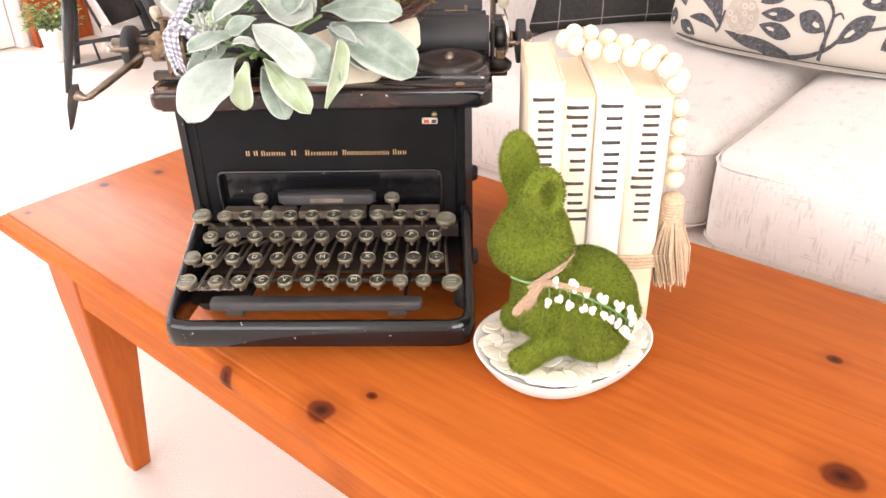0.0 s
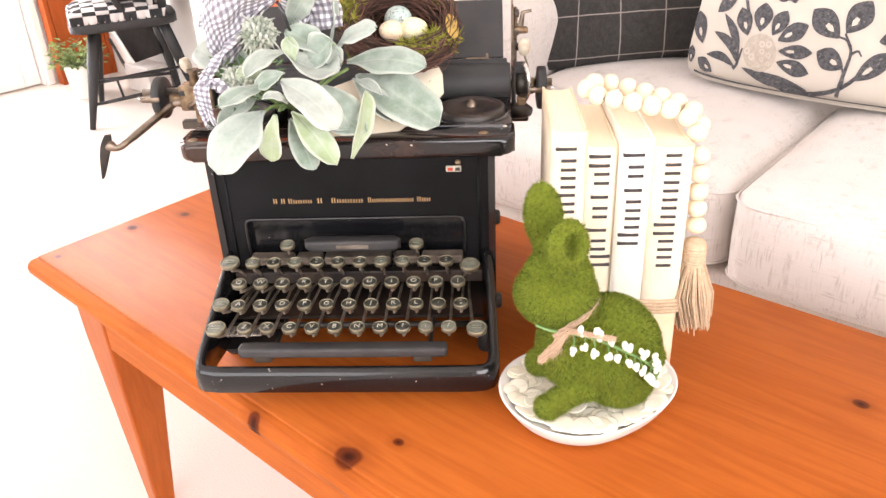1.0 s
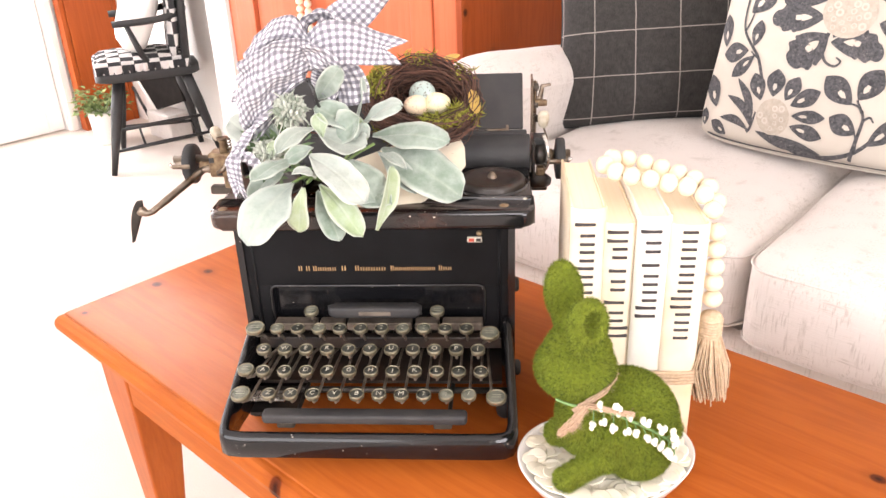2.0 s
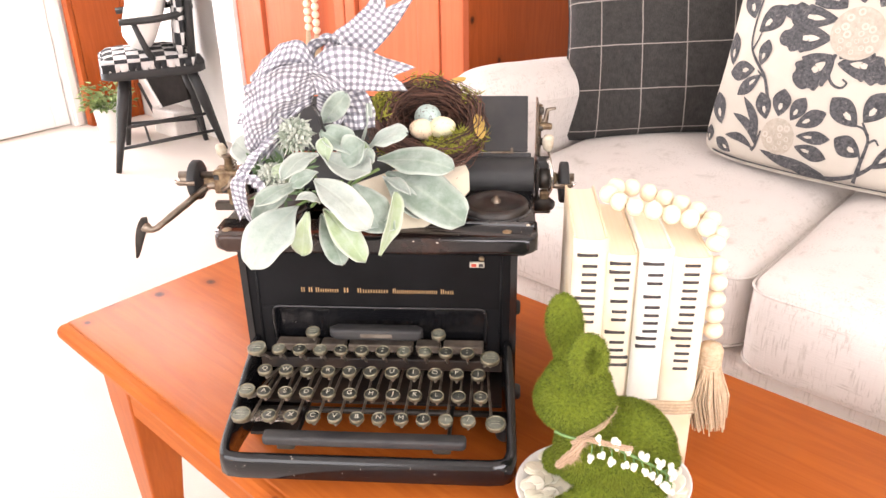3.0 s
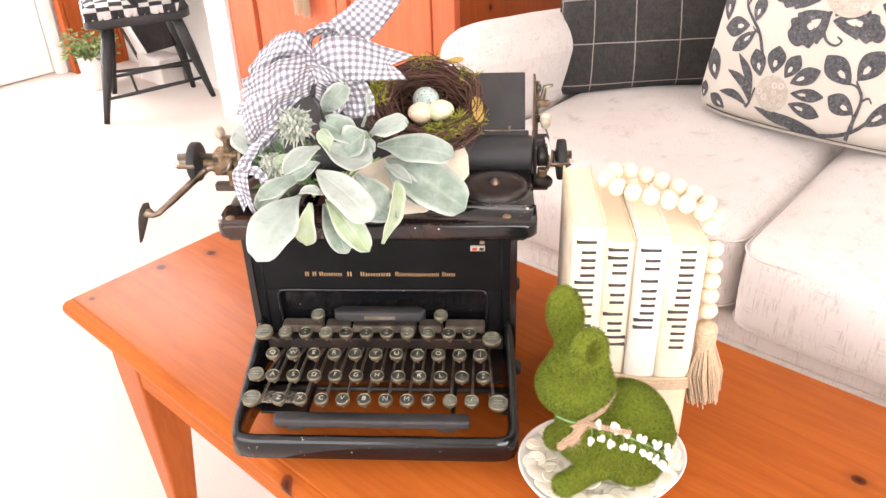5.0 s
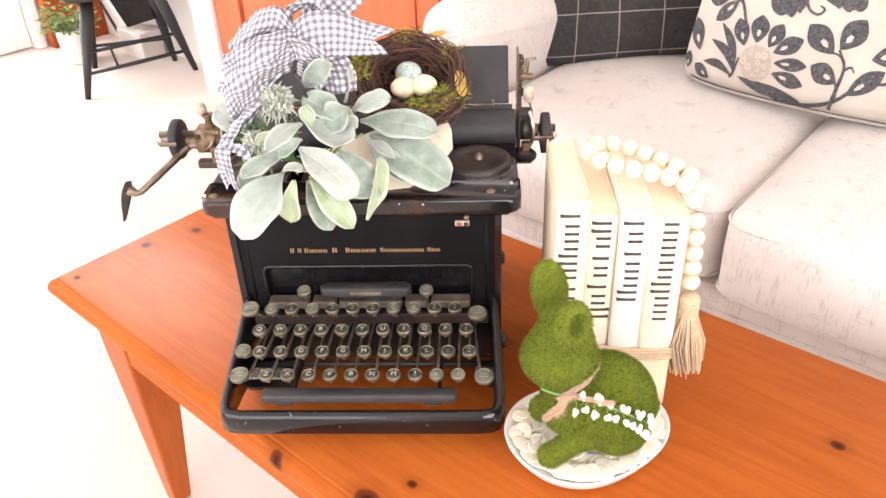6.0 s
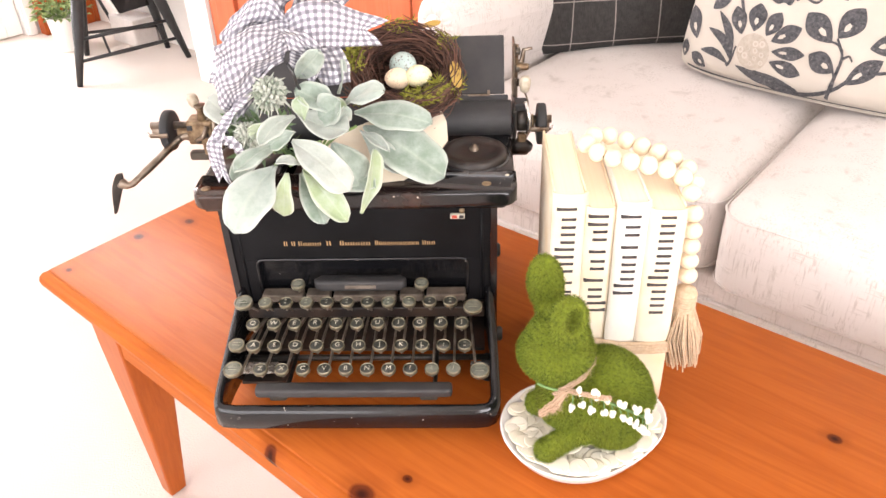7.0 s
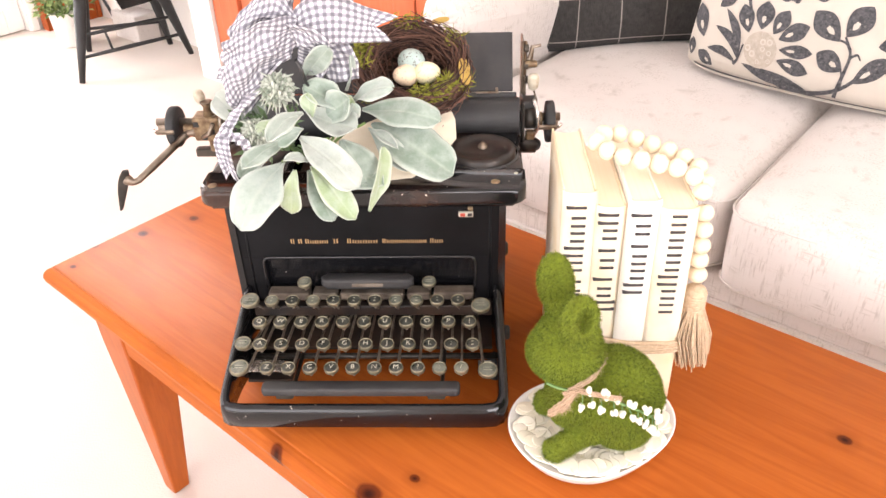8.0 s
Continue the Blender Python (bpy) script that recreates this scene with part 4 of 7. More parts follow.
M_RUST = plain("rusty_brass", (0.30, 0.22, 0.13), (0.10, 0.055, 0.03), 120, 700, 0.55, 0.55, 0.4)


def chipped_enamel(name="chipped_black_enamel", brown=0.0):
    """Black enamel with worn, paler edges and small chips; brown: how far it has worn to brown in patches."""
    n = Nodes(name)
    v = n.coords()
    big, small = n.noise(v, 18, 3), n.noise(v, 420, 2)
    colour = n.mix(n.ramp(big, 0.4, 0.75), (0.005, 0.005, 0.006), (0.010, 0.010, 0.011))
    chips = n.math("MULTIPLY", n.ramp(n.noise(v, 260, 2), 0.73, 0.745), n.ramp(big, 0.46, 0.54))
    if brown:
        worn = n.math("MULTIPLY", n.ramp(n.noise(v, 14, 4, 0.65), 0.46, 0.62), brown)
        colour = n.mix(worn, colour, n.mix(n.noise(v, 160, 3), (0.020, 0.009, 0.006), (0.060, 0.028, 0.018)))
    colour = n.mix(chips, colour, (0.62, 0.56, 0.48))
    n.bump(n.math("MULTIPLY", small, 0.3), 0.04, 0.0003)
    return n.done(colour, n.math("MULTIPLY_ADD", big, 0.16, 0.05), 0.0, Specular_IOR_Level=0.48)


M_ENAMEL = chipped_enamel()
M_DECK = chipped_enamel("worn_deck_enamel", 0.8)
# same enamel, reflection cut to imitate dark surroundings mirrored in the front panel
M_SATIN = plain("low_reflection_black_enamel", (0.0045, 0.0045, 0.005), (0.009, 0.009, 0.010), 18, 420, 0.42, 0.0, 0.05, 0.0003, Specular_IOR_Level=0.10)


def letter(text, size, centre, m, parent, material):
    """A raised legend from the built-in font, lying in the plane of m."""
    curve = bpy.data.curves.new("legend", "FONT")
    curve.body, curve.size, curve.align_x, curve.align_y, curve.extrude = text, size, "CENTER", "CENTER", 0.00008
    tmp = bpy.data.objects.new("legend", curve)
    data = bpy.data.meshes.new_from_object(tmp)
    bpy.data.objects.remove(tmp)
    bpy.data.curves.remove(curve)
    bm = bmesh.new()
    bm.from_mesh(data)
    bpy.data.meshes.remove(data)
    bm.transform(Matrix.Translation(centre) @ m)
    return part("legend", bm, material, parent)


def typewriter():
    tw = thing("typewriter", "old black enamelled manual typewriter with glass-topped round keys", "typewriter", (0.012, 0.65, T))
    yf = 0.600  # front panel
    # body: two sides and back
    for x0, x1 in ((X0, X0 + 0.006), (X1 - 0.006, X1)):
        bm = bmesh.new()
        outline = [(0.598, 0.435), (0.800, 0.418), (0.805, 0.56), (0.790, 0.589), (0.598, 0.589)]
        a = [bm.verts.new((x0, y, z)) for y, z in outline]
        b = [bm.verts.new((x1, y, z)) for y, z in outline]
        bm.faces.new(a)
        bm.faces.new(b[::-1])
        for k in range(5):
            bm.faces.new((a[k], b[k], b[(k + 1) % 5], a[(k + 1) % 5]))
        part("side_panel", bm, M_ENAMEL, tw, smooth=False)
    part("back_panel", box(X0 + 0.006, X1 - 0.006, 0.795, 0.80, 0.43, 0.588), M_ENAMEL, tw, smooth=False)
    # front panel with its sunk field
    rx0, rx1, rz0, rz1 = -0.087, 0.110, 0.4865, 0.528
    hole = rounded(rx0, rx1, rz0, rz1, 0.006, 4)
    a0, a1 = X0 + 0.0062, X1 - 0.0062
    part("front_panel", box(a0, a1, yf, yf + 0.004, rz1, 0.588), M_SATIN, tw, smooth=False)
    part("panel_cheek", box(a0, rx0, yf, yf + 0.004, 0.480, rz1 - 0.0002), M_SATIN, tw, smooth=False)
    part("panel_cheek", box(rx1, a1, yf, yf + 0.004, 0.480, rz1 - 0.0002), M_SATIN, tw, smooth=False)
    part("sunk_panel", box(rx0 - 0.002, rx1 + 0.002, yf + 0.008, yf + 0.012, rz0 - 0.006, rz1 + 0.004), M_ENAMEL, tw, smooth=False)
    rim = [(x, yf, z) for x, z in hole]
    part("panel_bead", rod(rim + rim[:1], 0.0018, 8, caps=False), M_ENAMEL, tw)
    for x in (X0 + 0.014, X1 - 0.014):
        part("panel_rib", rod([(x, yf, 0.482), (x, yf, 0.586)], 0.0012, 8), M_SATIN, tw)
    # maker's line, as plain gilt bars: two upright strokes for each character
    for x0, x1, count in ((-0.0590, -0.0545, 1), (-0.0520, -0.0475, 1), (-0.0455, -0.0235, 5), (-0.0195, -0.0140, 1), (-0.0070, 0.0220, 6), (0.0255, 0.0665, 11), (0.0690, 0.0815, 3)):
        pitch = (x1 - x0) / count
        for k in range(count):
            for f in (0.08, 0.55):
                a, tall = x0 + pitch * (k + f), 0.0049 if k == 0 else 0.0034
                part("gilt_bar", box(a, a + pitch * 0.21, yf - 0.0003, yf + 0.001, 0.5432, 0.5432 + tall, 0.0002, 1), M_GOLD, tw, "gilt lettering bar", smooth=False)
    # tabulator bar, two small keys and the strips under the field
    part("tab_bar", prism(rounded(-0.033, 0.053, 0.584, 0.596, 0.0055, 5), 0.5030, 0.5125, 0.003, 3), M_BAR, tw, "grey-black tab bar")
    part("tab_plate", box(-0.004, 0.025, 0.5832, 0.5845, 0.5055, 0.5092, 0.0003, 1), M_DUST, tw, "worn grey label strip", smooth=False)
    for k, (x0, x1) in enumerate(((-0.085, -0.046), (-0.043, -0.020), (-0.017, 0.043), (0.046, 0.068), (0.071, 0.108))):
        part("guard_strip", box(x0, x1, 0.588, 0.6015, 0.4868, 0.4945, 0.0012, 1), M_DUST, tw, "dusty tan metal strip", smooth=False)
    # margin release mark and small screws
    part("margin_mark", box(0.0955, 0.1085, yf - 0.0025, yf + 0.001, 0.5715, 0.5765, 0.0005, 1), M_LEGEND, tw, "cream enamel margin indicator", smooth=False)
    part("margin_mark", box(0.097, 0.1015, yf - 0.003, yf, 0.5725, 0.5755), plain("red_enamel", (0.45, 0.05, 0.02), (0.3, 0.03, 0.02), 200), tw, "red enamel window", smooth=False)
    part("margin_mark", box(0.1035, 0.1075, yf - 0.003, yf, 0.5725, 0.5755), M_BLACK, tw, smooth=False)
    for x, z in ((0.1060, 0.5795), (-0.0980, 0.5765)):
        part("screw", turned(lathe([(0, 0.003), (0.0022, 0.0025), (0.0026, 0.0012), (0.0026, 0)], (0, 0, 0), "z", 10), Matrix.Translation((x, yf, z)) @ Matrix.Rotation(radians(90), 4, "X")), M_RUST, tw)
    # base: front rail bent round into two side arms
    arm_l = [(0.004, 0.612, 0.500), (0.002, 0.600, 0.497), (-0.001, 0.570, 0.481), (-0.005, 0.540, 0.461), (-0.0075, 0.516, 0.4475), (-0.0070, 0.506, 0.4440), (-0.0035, 0.4965, 0.4425), (0.003, 0.4920, 0.4420), (0.016, 0.4905, 0.4417)]
    arm_r = [(0.004, 0.612, 0.500), (0.003, 0.600, 0.497), (0.001, 0.570, 0.481), (-0.0005, 0.540, 0.461), (-0.0015, 0.516, 0.4475), (-0.001, 0.506, 0.4440), (0.0030, 0.4965, 0.4425), (0.010, 0.4920, 0.4420), (0.022, 0.4905, 0.4417)]
    path = [(X0 + x, y, z) for x, y, z in arm_l] + [(X1 - x, y, z) for x, y, z in arm_r[::-1]]
    bm = bmesh.new()
    sec = []
    for i, (x, y, z) in enumerate(path):
        p, q = Vector(path[max(i - 1, 0)]), Vector(path[min(i + 1, len(path) - 1)])
        way = (q - p)
        way.z = 0
        way.normalize()
        inward = Vector((-way.y, way.x, 0))
        low = T + 0.0140
        w = 0.0095 if y < 0.52 else 0.0085
        prof = [(0.0, z - 0.009), (0.0006, z - 0.0055), (0.0020, z - 0.0025), (0.0042, z - 0.0006), (0.0062, z), (w - 0.0016, z - 0.0004), (w - 0.0003, z - 0.0018), (w, z - 0.004), (w, low + 0.001), (w - 0.001, low), (0.001, low), (0.0, low + 0.001)]
        sec.append([bm.verts.new(Vector((x, y, h)) + inward * o) for o, h in prof])
    for a, b in zip(sec, sec[1:]):
        for k in range(len(a)):
            j = (k + 1) % len(a)
            bm.faces.new((a[k], a[j], b[j], b[k]))
    bm.faces.new(sec[0])
    bm.faces.new(sec[-1][::-1])
    part("base_rail", bm, M_ENAMEL, tw, "chipped black front rail")
    # rubber feet
    for x, y in ((X0 + 0.006, 0.575), (X1 - 0.008, 0.575), (X0 + 0.012, 0.785), (X1 - 0.012, 0.785)):
        part("rubber_foot", lathe([(0, 0), (0.009, 0), (0.010, 0.003), (0.008, 0.022), (0, 0.022)], (x, y, T + 0.0005), "z", 16), M_RUBBER, tw)
    # side skirts below the body
    for x0, x1 in ((X0 + 0.001, X0 + 0.011), (X1 - 0.011, X1 - 0.001)):
        part("side_skirt", box(x0, x1, 0.598, 0.80, T + 0.012, 0.436, 0.002, 1), M_ENAMEL, tw, smooth=False)
    for y in (0.585, 0.655):
        part("side_bolt", lathe([(0, 0.005), (0.005, 0.005), (0.007, 0.0035), (0.0075, 0)], (X1, y, 0.450 if y < 0.6 else 0.50), "x", 14), M_RUBBER, tw)
    # inside: dark type basket and comb plate
    part("inner_wall", box(X0 + 0.006, X1 - 0.006, 0.640, 0.644, T + 0.012, 0.48), M_PLATE, tw, smooth=False)
    part("comb_plate", box(X0 + 0.012, X1 - 0.012, 0.588, 0.598, 0.468, 0.4795, 0.001, 1), M_PLATE, tw, "brown-black key comb", smooth=False)
    part("bottom_plate", box(X0 + 0.008, X0 + 0.05, 0.545, 0.60, T + 0.018, T + 0.021), M_PLATE, tw, smooth=False)
    # added dark plate, stands in for the shade between the key rows
    part("lever_bed", box(X0 + 0.012, X1 - 0.012, 0.572, 0.640, 0.440, 0.443), M_PLATE, tw, smooth=False)
    for x0, x1 in ((-0.098, -0.066), (0.112, 0.124)):
        part("shift_stop", box(x0, x1, 0.530, 0.545, 0.4490, 0.4510, 0.0005, 1), M_BRIGHT, tw, "worn bright steel plate", smooth=False)
    part("cross_bar", rod([(X0 + 0.008, 0.566, 0.437), (X1 - 0.008, 0.566, 0.437)], 0.003, 8), M_DARK_STEEL, tw)
    # keys
    tilt = Matrix.Rotation(radians(7), 4, "X")
    rows = [  # y, z, first x, legends
        (0.5710, 0.4995, 0.0086 - 0.0855, ["="] * 10),
        (0.5520, 0.4895, -0.0855, list("QWERTYUIOP") + ["|"]),
        (0.5340, 0.4788, -0.0068 - 0.076, list("ASDFGHJKL") + [":", "="]),
        (0.5140, 0.4688, 0.0117 - 0.0855, list("ZXCVBNM?") + [":", "/"]),
    ]
    rng = random.Random(4)

    def key(x, y, z, r, text, row, pale=False, side=0):
        ring = lathe([(r * 0.80, -0.0028), (r * 0.98, -0.0022), (r, -0.0004), (r, 0.0012), (r * 0.95, 0.0021), (r * 0.86, 0.0019), (r * 0.84, 0.0012)], (0, 0, 0), "z", 24)
        lathe([(0, -0.003), (r * 0.80, -0.0028)], (0, 0, 0), "z", 24, bm=ring)
        lean = Matrix.Translation((x, y, z)) @ tilt @ Matrix.Rotation(radians(rng.uniform(-3, 3)), 4, "Y")
        k = part("key", turned(ring, lean), M_BRASS, tw)
        part("key_glass", turned(lathe([(r * 0.85, 0.0012), (r * 0.5, 0.0018), (0, 0.0020)], (0, 0, 0), "z", 24), lean), M_KEY_PALE if pale else M_KEY, k)
        if text == "=":
            for dz in (-0.0018, 0.0020):
                part("legend", turned(box(-0.0010, 0.0010, dz - 0.0006, dz + 0.0006, 0.0018, 0.0021), lean), M_LEGEND_DIM, k, smooth=False)
        elif text == "-":
            for dz in (-0.0014, 0.0014):
                part("legend", turned(box(-r * 0.45, r * 0.45, dz - 0.0003, dz + 0.0003, 0.0017, 0.0020), lean), M_LEGEND_DIM, k, smooth=False)
        elif text:
            letter(text, 0.0068, lean @ Vector((0, 0, 0.0020)), tilt, k, M_LEGEND)
        # lever: a flat bar that drops from the key and runs back under the comb
        back = [(x, y + 0.001, z - 0.003), (x, y + 0.0015, z - 0.009), (x + side * 0.003, y + 0.009, z - 0.0125), (x + side * 0.008, 0.598, 0.4665 - 0.004 * row), (x + side * 0.008, 0.640, 0.458 - 0.005 * row)]
        part("key_lever", rod(back, [0.0012, 0.0014, 0.0014, 0.0012, 0.0012], 6), M_LEVER, k)

    for row, (y, z, x, legends) in enumerate(rows):
        for i, text in enumerate(legends):
            key(x + 0.019 * i, y, z, 0.0064, text, row, pale=(text in "=|:/" and rng.random() < 0.35))
    for x, y, z, row in ((-0.0972, 0.5710, 0.5000, 0), (0.1147, 0.5630, 0.4995, 0), (-0.0992, 0.5160, 0.4672, 3), (0.1203, 0.5125, 0.4680, 3)):
        key(x, y, z, 0.0086, "-", row, True, side=1 if x < 0 else -1)
    key(-0.0985, 0.5355, 0.4790, 0.0073, "-", 2, True, side=1)
    for x in (-0.0485, 0.0672):
        key(x, 0.5880, 0.5078, 0.0066, "-", 0, True)
    # space bar on two arms
    part("space_bar", prism(rounded(-0.0785, 0.0960, 0.4985, 0.5115, 0.004, 4), 0.4485, 0.4575, 0.0025, 3), M_BAR, tw, "black wooden space bar")
    for x in (-0.056, 0.079):
        part("space_bar_arm", rod([(x, 0.508, 0.451), (x, 0.520, 0.438), (x + 0.002, 0.60, 0.440)], 0.002, 6), M_DARK_STEEL, tw)
        part("space_bar_foot", box(x - 0.012, x + 0.004, 0.504, 0.513, 0.4400, 0.4510, 0.002, 2), M_BRONZE, tw)
    # deck: rounded front corners, open in the middle for the type basket
    dx0, dx1, dy0, dy1, dz0, dz1 = -0.1305, 0.1545, 0.586, 0.735, 0.5895, 0.6045
    bm = prism(rounded(dx0, dx1, dy0, dy0 + 0.040, [0.012, 0.012, 0.001, 0.001], 6), dz0, dz1, 0.004, 3)
    box(dx0 + 0.0008, -0.060, dy0 + 0.0392, dy1, dz0, dz1 - 0.0006, 0.003, 2, bm)
    box(0.082, dx1 - 0.0008, dy0 + 0.0392, dy1, dz0, dz1 - 0.0006, 0.003, 2, bm)
    part("deck", bm, M_DECK, tw, "black top deck with brown worn corners")
    part("deck_well", box(-0.060, 0.082, dy0 + 0.036, dy1, 0.572, 0.5765), M_PLATE, tw, smooth=False)
    for cx in (0.1175, -0.093):
        cover = part("ribbon_cover", lathe([(0.0305, -0.006), (0.0305, 0.004), (0.0295, 0.0058), (0.027, 0.0064), (0.0225, 0.0064), (0.0215, 0.0056), (0.010, 0.0056), (0, 0.0058)], (cx, 0.657, 0.6045), "z", 40), M_PLATE, tw, "brown-black round ribbon spool cover")
        part("spool_nut", lathe([(0.0045, 0), (0.0045, 0.003), (0.003, 0.0042), (0.002, 0.006), (0, 0.0064)], (cx, 0.657, 0.6098), "z", 8), M_STEEL, cover, "tarnished brass nut")
        part("spool_cup", lathe([(0.0335, 0), (0.0345, 0.001), (0.034, 0.0035), (0.032, 0.004)], (cx, 0.657, 0.6015), "z", 40), M_BLACK, cover)
    for x, y in ((0.128, 0.602), (0.1465, 0.617), (-0.12, 0.60)):
        r = 0.0018 if x == 0.1465 else 0.0042
        part("deck_screw", lathe([(r, 0), (r, 0.0008), (r * 0.7, 0.0013), (0, 0.0013)], (x, y, dz1 - 0.0004), "z", 12), M_RUST if x != 0.1465 else M_LEGEND, tw)
    # carriage
    cy, cz = 0.720, 0.6115
    part("platen", lathe([(0, -0.280), (0.0192, -0.280), (0.0198, -0.2785), (0.0198, -0.0015), (0.0192, 0), (0, 0)], (0.154, cy, cz), "x", 40), M_RUBBER, tw, "black rubber platen roller")
    part("platen_shaft", rod([(-0.208, cy, cz), (0.194, cy, cz)], 0.0042, 10), M_STEEL, tw)
    part("carriage_rail", box(-0.1745, 0.172, cy - 0.004, cy + 0.006, 0.5735, 0.5825, 0.002, 2), M_BRONZE, tw, "rusty brown carriage rail", smooth=False)
    part("rail_end", rod([(0.150, cy - 0.012, 0.588), (0.168, cy - 0.012, 0.588), (0.173, cy - 0.010, 0.586)], [0.008, 0.008, 0.005], 10), M_PLATE, tw)
    part("scale_plate", box(-0.11, 0.145, cy - 0.024, cy - 0.021, 0.590, 0.601, 0.0005, 1), M_BRONZE, tw, "rusty type scale plate", smooth=False)
    for x in (-0.134, 0.1555):
        bm = box(x, x + 0.0035, cy - 0.018, cy + 0.030, 0.584, 0.628, 0.0015, 1)
        part("carriage_plate", bm, M_DARK_STEEL, tw, smooth=False)
    # paper table: two flat black plates rising behind the roller
    slope = Matrix.Translation((0, cy + 0.016, 0.632)) @ Matrix.Rotation(radians(-33), 4, "X")
    part("paper_table", turned(prism(rounded(-0.12, 0.148, -0.003, 0.0005, 0.0005, 1), 0.0, 0.058, 0.0008, 1), slope), M_BAR, tw, "matt black sheet-metal paper rest", smooth=False)
    part("paper_apron", turned(box(-0.12, 0.1515, -0.004, -0.0005, -0.014, -0.001, 0.001, 1), slope), M_BAR, tw, smooth=False)
    part("bail_tab", turned(box(0.112, 0.134, -0.0062, -0.0045, -0.0025, -0.0008), slope), M_STEEL, tw, smooth=False)
    part("bail_tab", turned(box(0.131, 0.1335, -0.0062, -0.0045, -0.0025, 0.003), slope), M_STEEL, tw, smooth=False)
    # knobs, ribbed round their rims
    for x, sgn in ((0.1840, 1), (-0.1900, -1)):
        prof = [(0.004, -0.0055), (0.010, -0.0055), (0.0125, -0.005), (0.0190, -0.0042), (0.0200, -0.003), (0.0200, 0.003), (0.0190, 0.0042), (0.0125, 0.0048), (0.008, 0.0055), (0, 0.0055)]
        bm = lathe(prof, (0, 0, 0), "x", 72)
        for v in bm.verts:
            r = math.hypot(v.co.y, v.co.z)
            if r > 0.0185:
                k = 1 + 0.022 * math.cos(36 * math.atan2(v.co.z, v.co.y))
                v.co.y, v.co.z = v.co.y * k, v.co.z * k
        knob = part("platen_knob", turned(bm, Matrix.Translation((x, cy, cz - 0.005))), M_RUBBER, tw, "black ribbed turning knob")
        part("knob_boss", lathe([(0.0052, 0), (0.0052, 0.0035), (0.0042, 0.0045), (0, 0.0045)] if sgn > 0 else [(0.0052, 0), (0.0054, -0.0120), (0.0044, -0.0135), (0, -0.0135)], (x + sgn * 0.0035, cy, cz - 0.005), "x", 16), M_STEEL, knob, "tarnished steel boss")
        part("knob_lever", box(x - 0.012, x + 0.006, cy - 0.0235, cy - 0.0215, cz - 0.003, cz + 0.0015, 0.0006, 1), M_STEEL, knob)
        part("knob_lever", rod([(x + 0.006, cy - 0.0225, cz - 0.001), (x + 0.0095, cy - 0.0230, cz + 0.003)] if sgn > 0 else [(x - 0.012, cy - 0.0225, cz - 0.001), (x - 0.0145, cy - 0.0215, cz + 0.002)], 0.0014, 8), M_BRIGHT, knob, "bright steel tip")
    # right-hand clutter: collar, bright link, paper release crank
    part("collar", lathe([(0.010, 0), (0.0115, 0.001), (0.0115, 0.010), (0.010, 0.011), (0.0042, 0.011)], (0.1595, cy, cz), "x", 20), M_DARK_STEEL, tw)
    part("bright_link", rod(spline([(0.1675, cy - 0.004, cz + 0.020), (0.1705, cy - 0.014, cz + 0.012), (0.1715, cy - 0.015, cz - 0.002), (0.168, cy - 0.010, cz - 0.014)], 10), 0.0022, 8), M_BRIGHT, tw, "bright steel link")
    part("release_post", rod([(0.1585, cy + 0.022, 0.622), (0.1590, cy + 0.030, 0.650), (0.1595, cy + 0.034, 0.676)], [0.003, 0.0028, 0.0032], 8), M_STEEL, tw)
    part("release_plate", box(0.1560, 0.1580, cy + 0.018, cy + 0.042, 0.628, 0.682, 0.0008, 1), M_STEEL, tw, smooth=False)
    for z in (0.640, 0.655, 0.672):
        part("release_screw", lathe([(0.004, 0), (0.004, 0.004), (0, 0.005)], (0.1590, cy + 0.026, z), "x", 10), M_BRONZE, tw)
    part("release_crank", rod([(0.1600, cy + 0.030, 0.660), (0.1655, cy + 0.030, 0.660), (0.1672, cy + 0.030, 0.672), (0.1755, cy + 0.030, 0.6735)], [0.0032, 0.003, 0.0022, 0.0016], 8), M_STEEL, tw)
    part("release_thumb", lathe([(0, 0.0085), (0.0040, 0.0078), (0.0056, 0.0050), (0.0058, 0.0), (0.0046, -0.0062), (0.0020, -0.0085), (0, -0.0088)], (0.1680, cy + 0.014, 0.6425), "z", 18), M_IVORY, tw, "worn ivory thumb piece")
    part("release_rod", rod([(0.1680, cy + 0.014, 0.635), (0.1712, cy + 0.010, 0.626), (0.1718, cy + 0.004, 0.606)], 0.0010, 6), M_STEEL, tw)
    part("end_block", box(0.1570, 0.1700, cy - 0.004, cy + 0.014, 0.6205, 0.6290, 0.0012, 1), M_RUBBER, tw, "dark square end block", smooth=False)
    part("release_arm", box(0.1590, 0.1610, cy + 0.026, cy + 0.031, 0.6400, 0.6780, 0.0006, 1), M_RUST, tw, smooth=False)
    part("arm_screw", lathe([(0.0035, 0), (0.0035, 0.010), (0.0028, 0.012), (0, 0.012)], (0.1600, cy + 0.026, 0.6560), "x", 12), M_RUST, tw)
    part("margin_spring", rod([(0.1585 + 0.0016 * math.cos(0.9 * k), cy + 0.020 + 0.0016 * math.sin(0.9 * k), 0.6300 + 0.00042 * k) for k in range(42)], 0.0005, 5), M_STEEL, tw)
    part("end_collar", lathe([(0.0045, 0), (0.0075, 0.0005), (0.0080, 0.0035), (0.0065, 0.0045), (0.0045, 0.0045)], (0.1725, cy, cz - 0.003), "x", 18), M_RUST, tw)
    part("end_lug", box(0.1600, 0.1690, cy - 0.016, cy - 0.006, 0.5905, 0.6020, 0.0015, 1), M_RUST, tw, smooth=False)
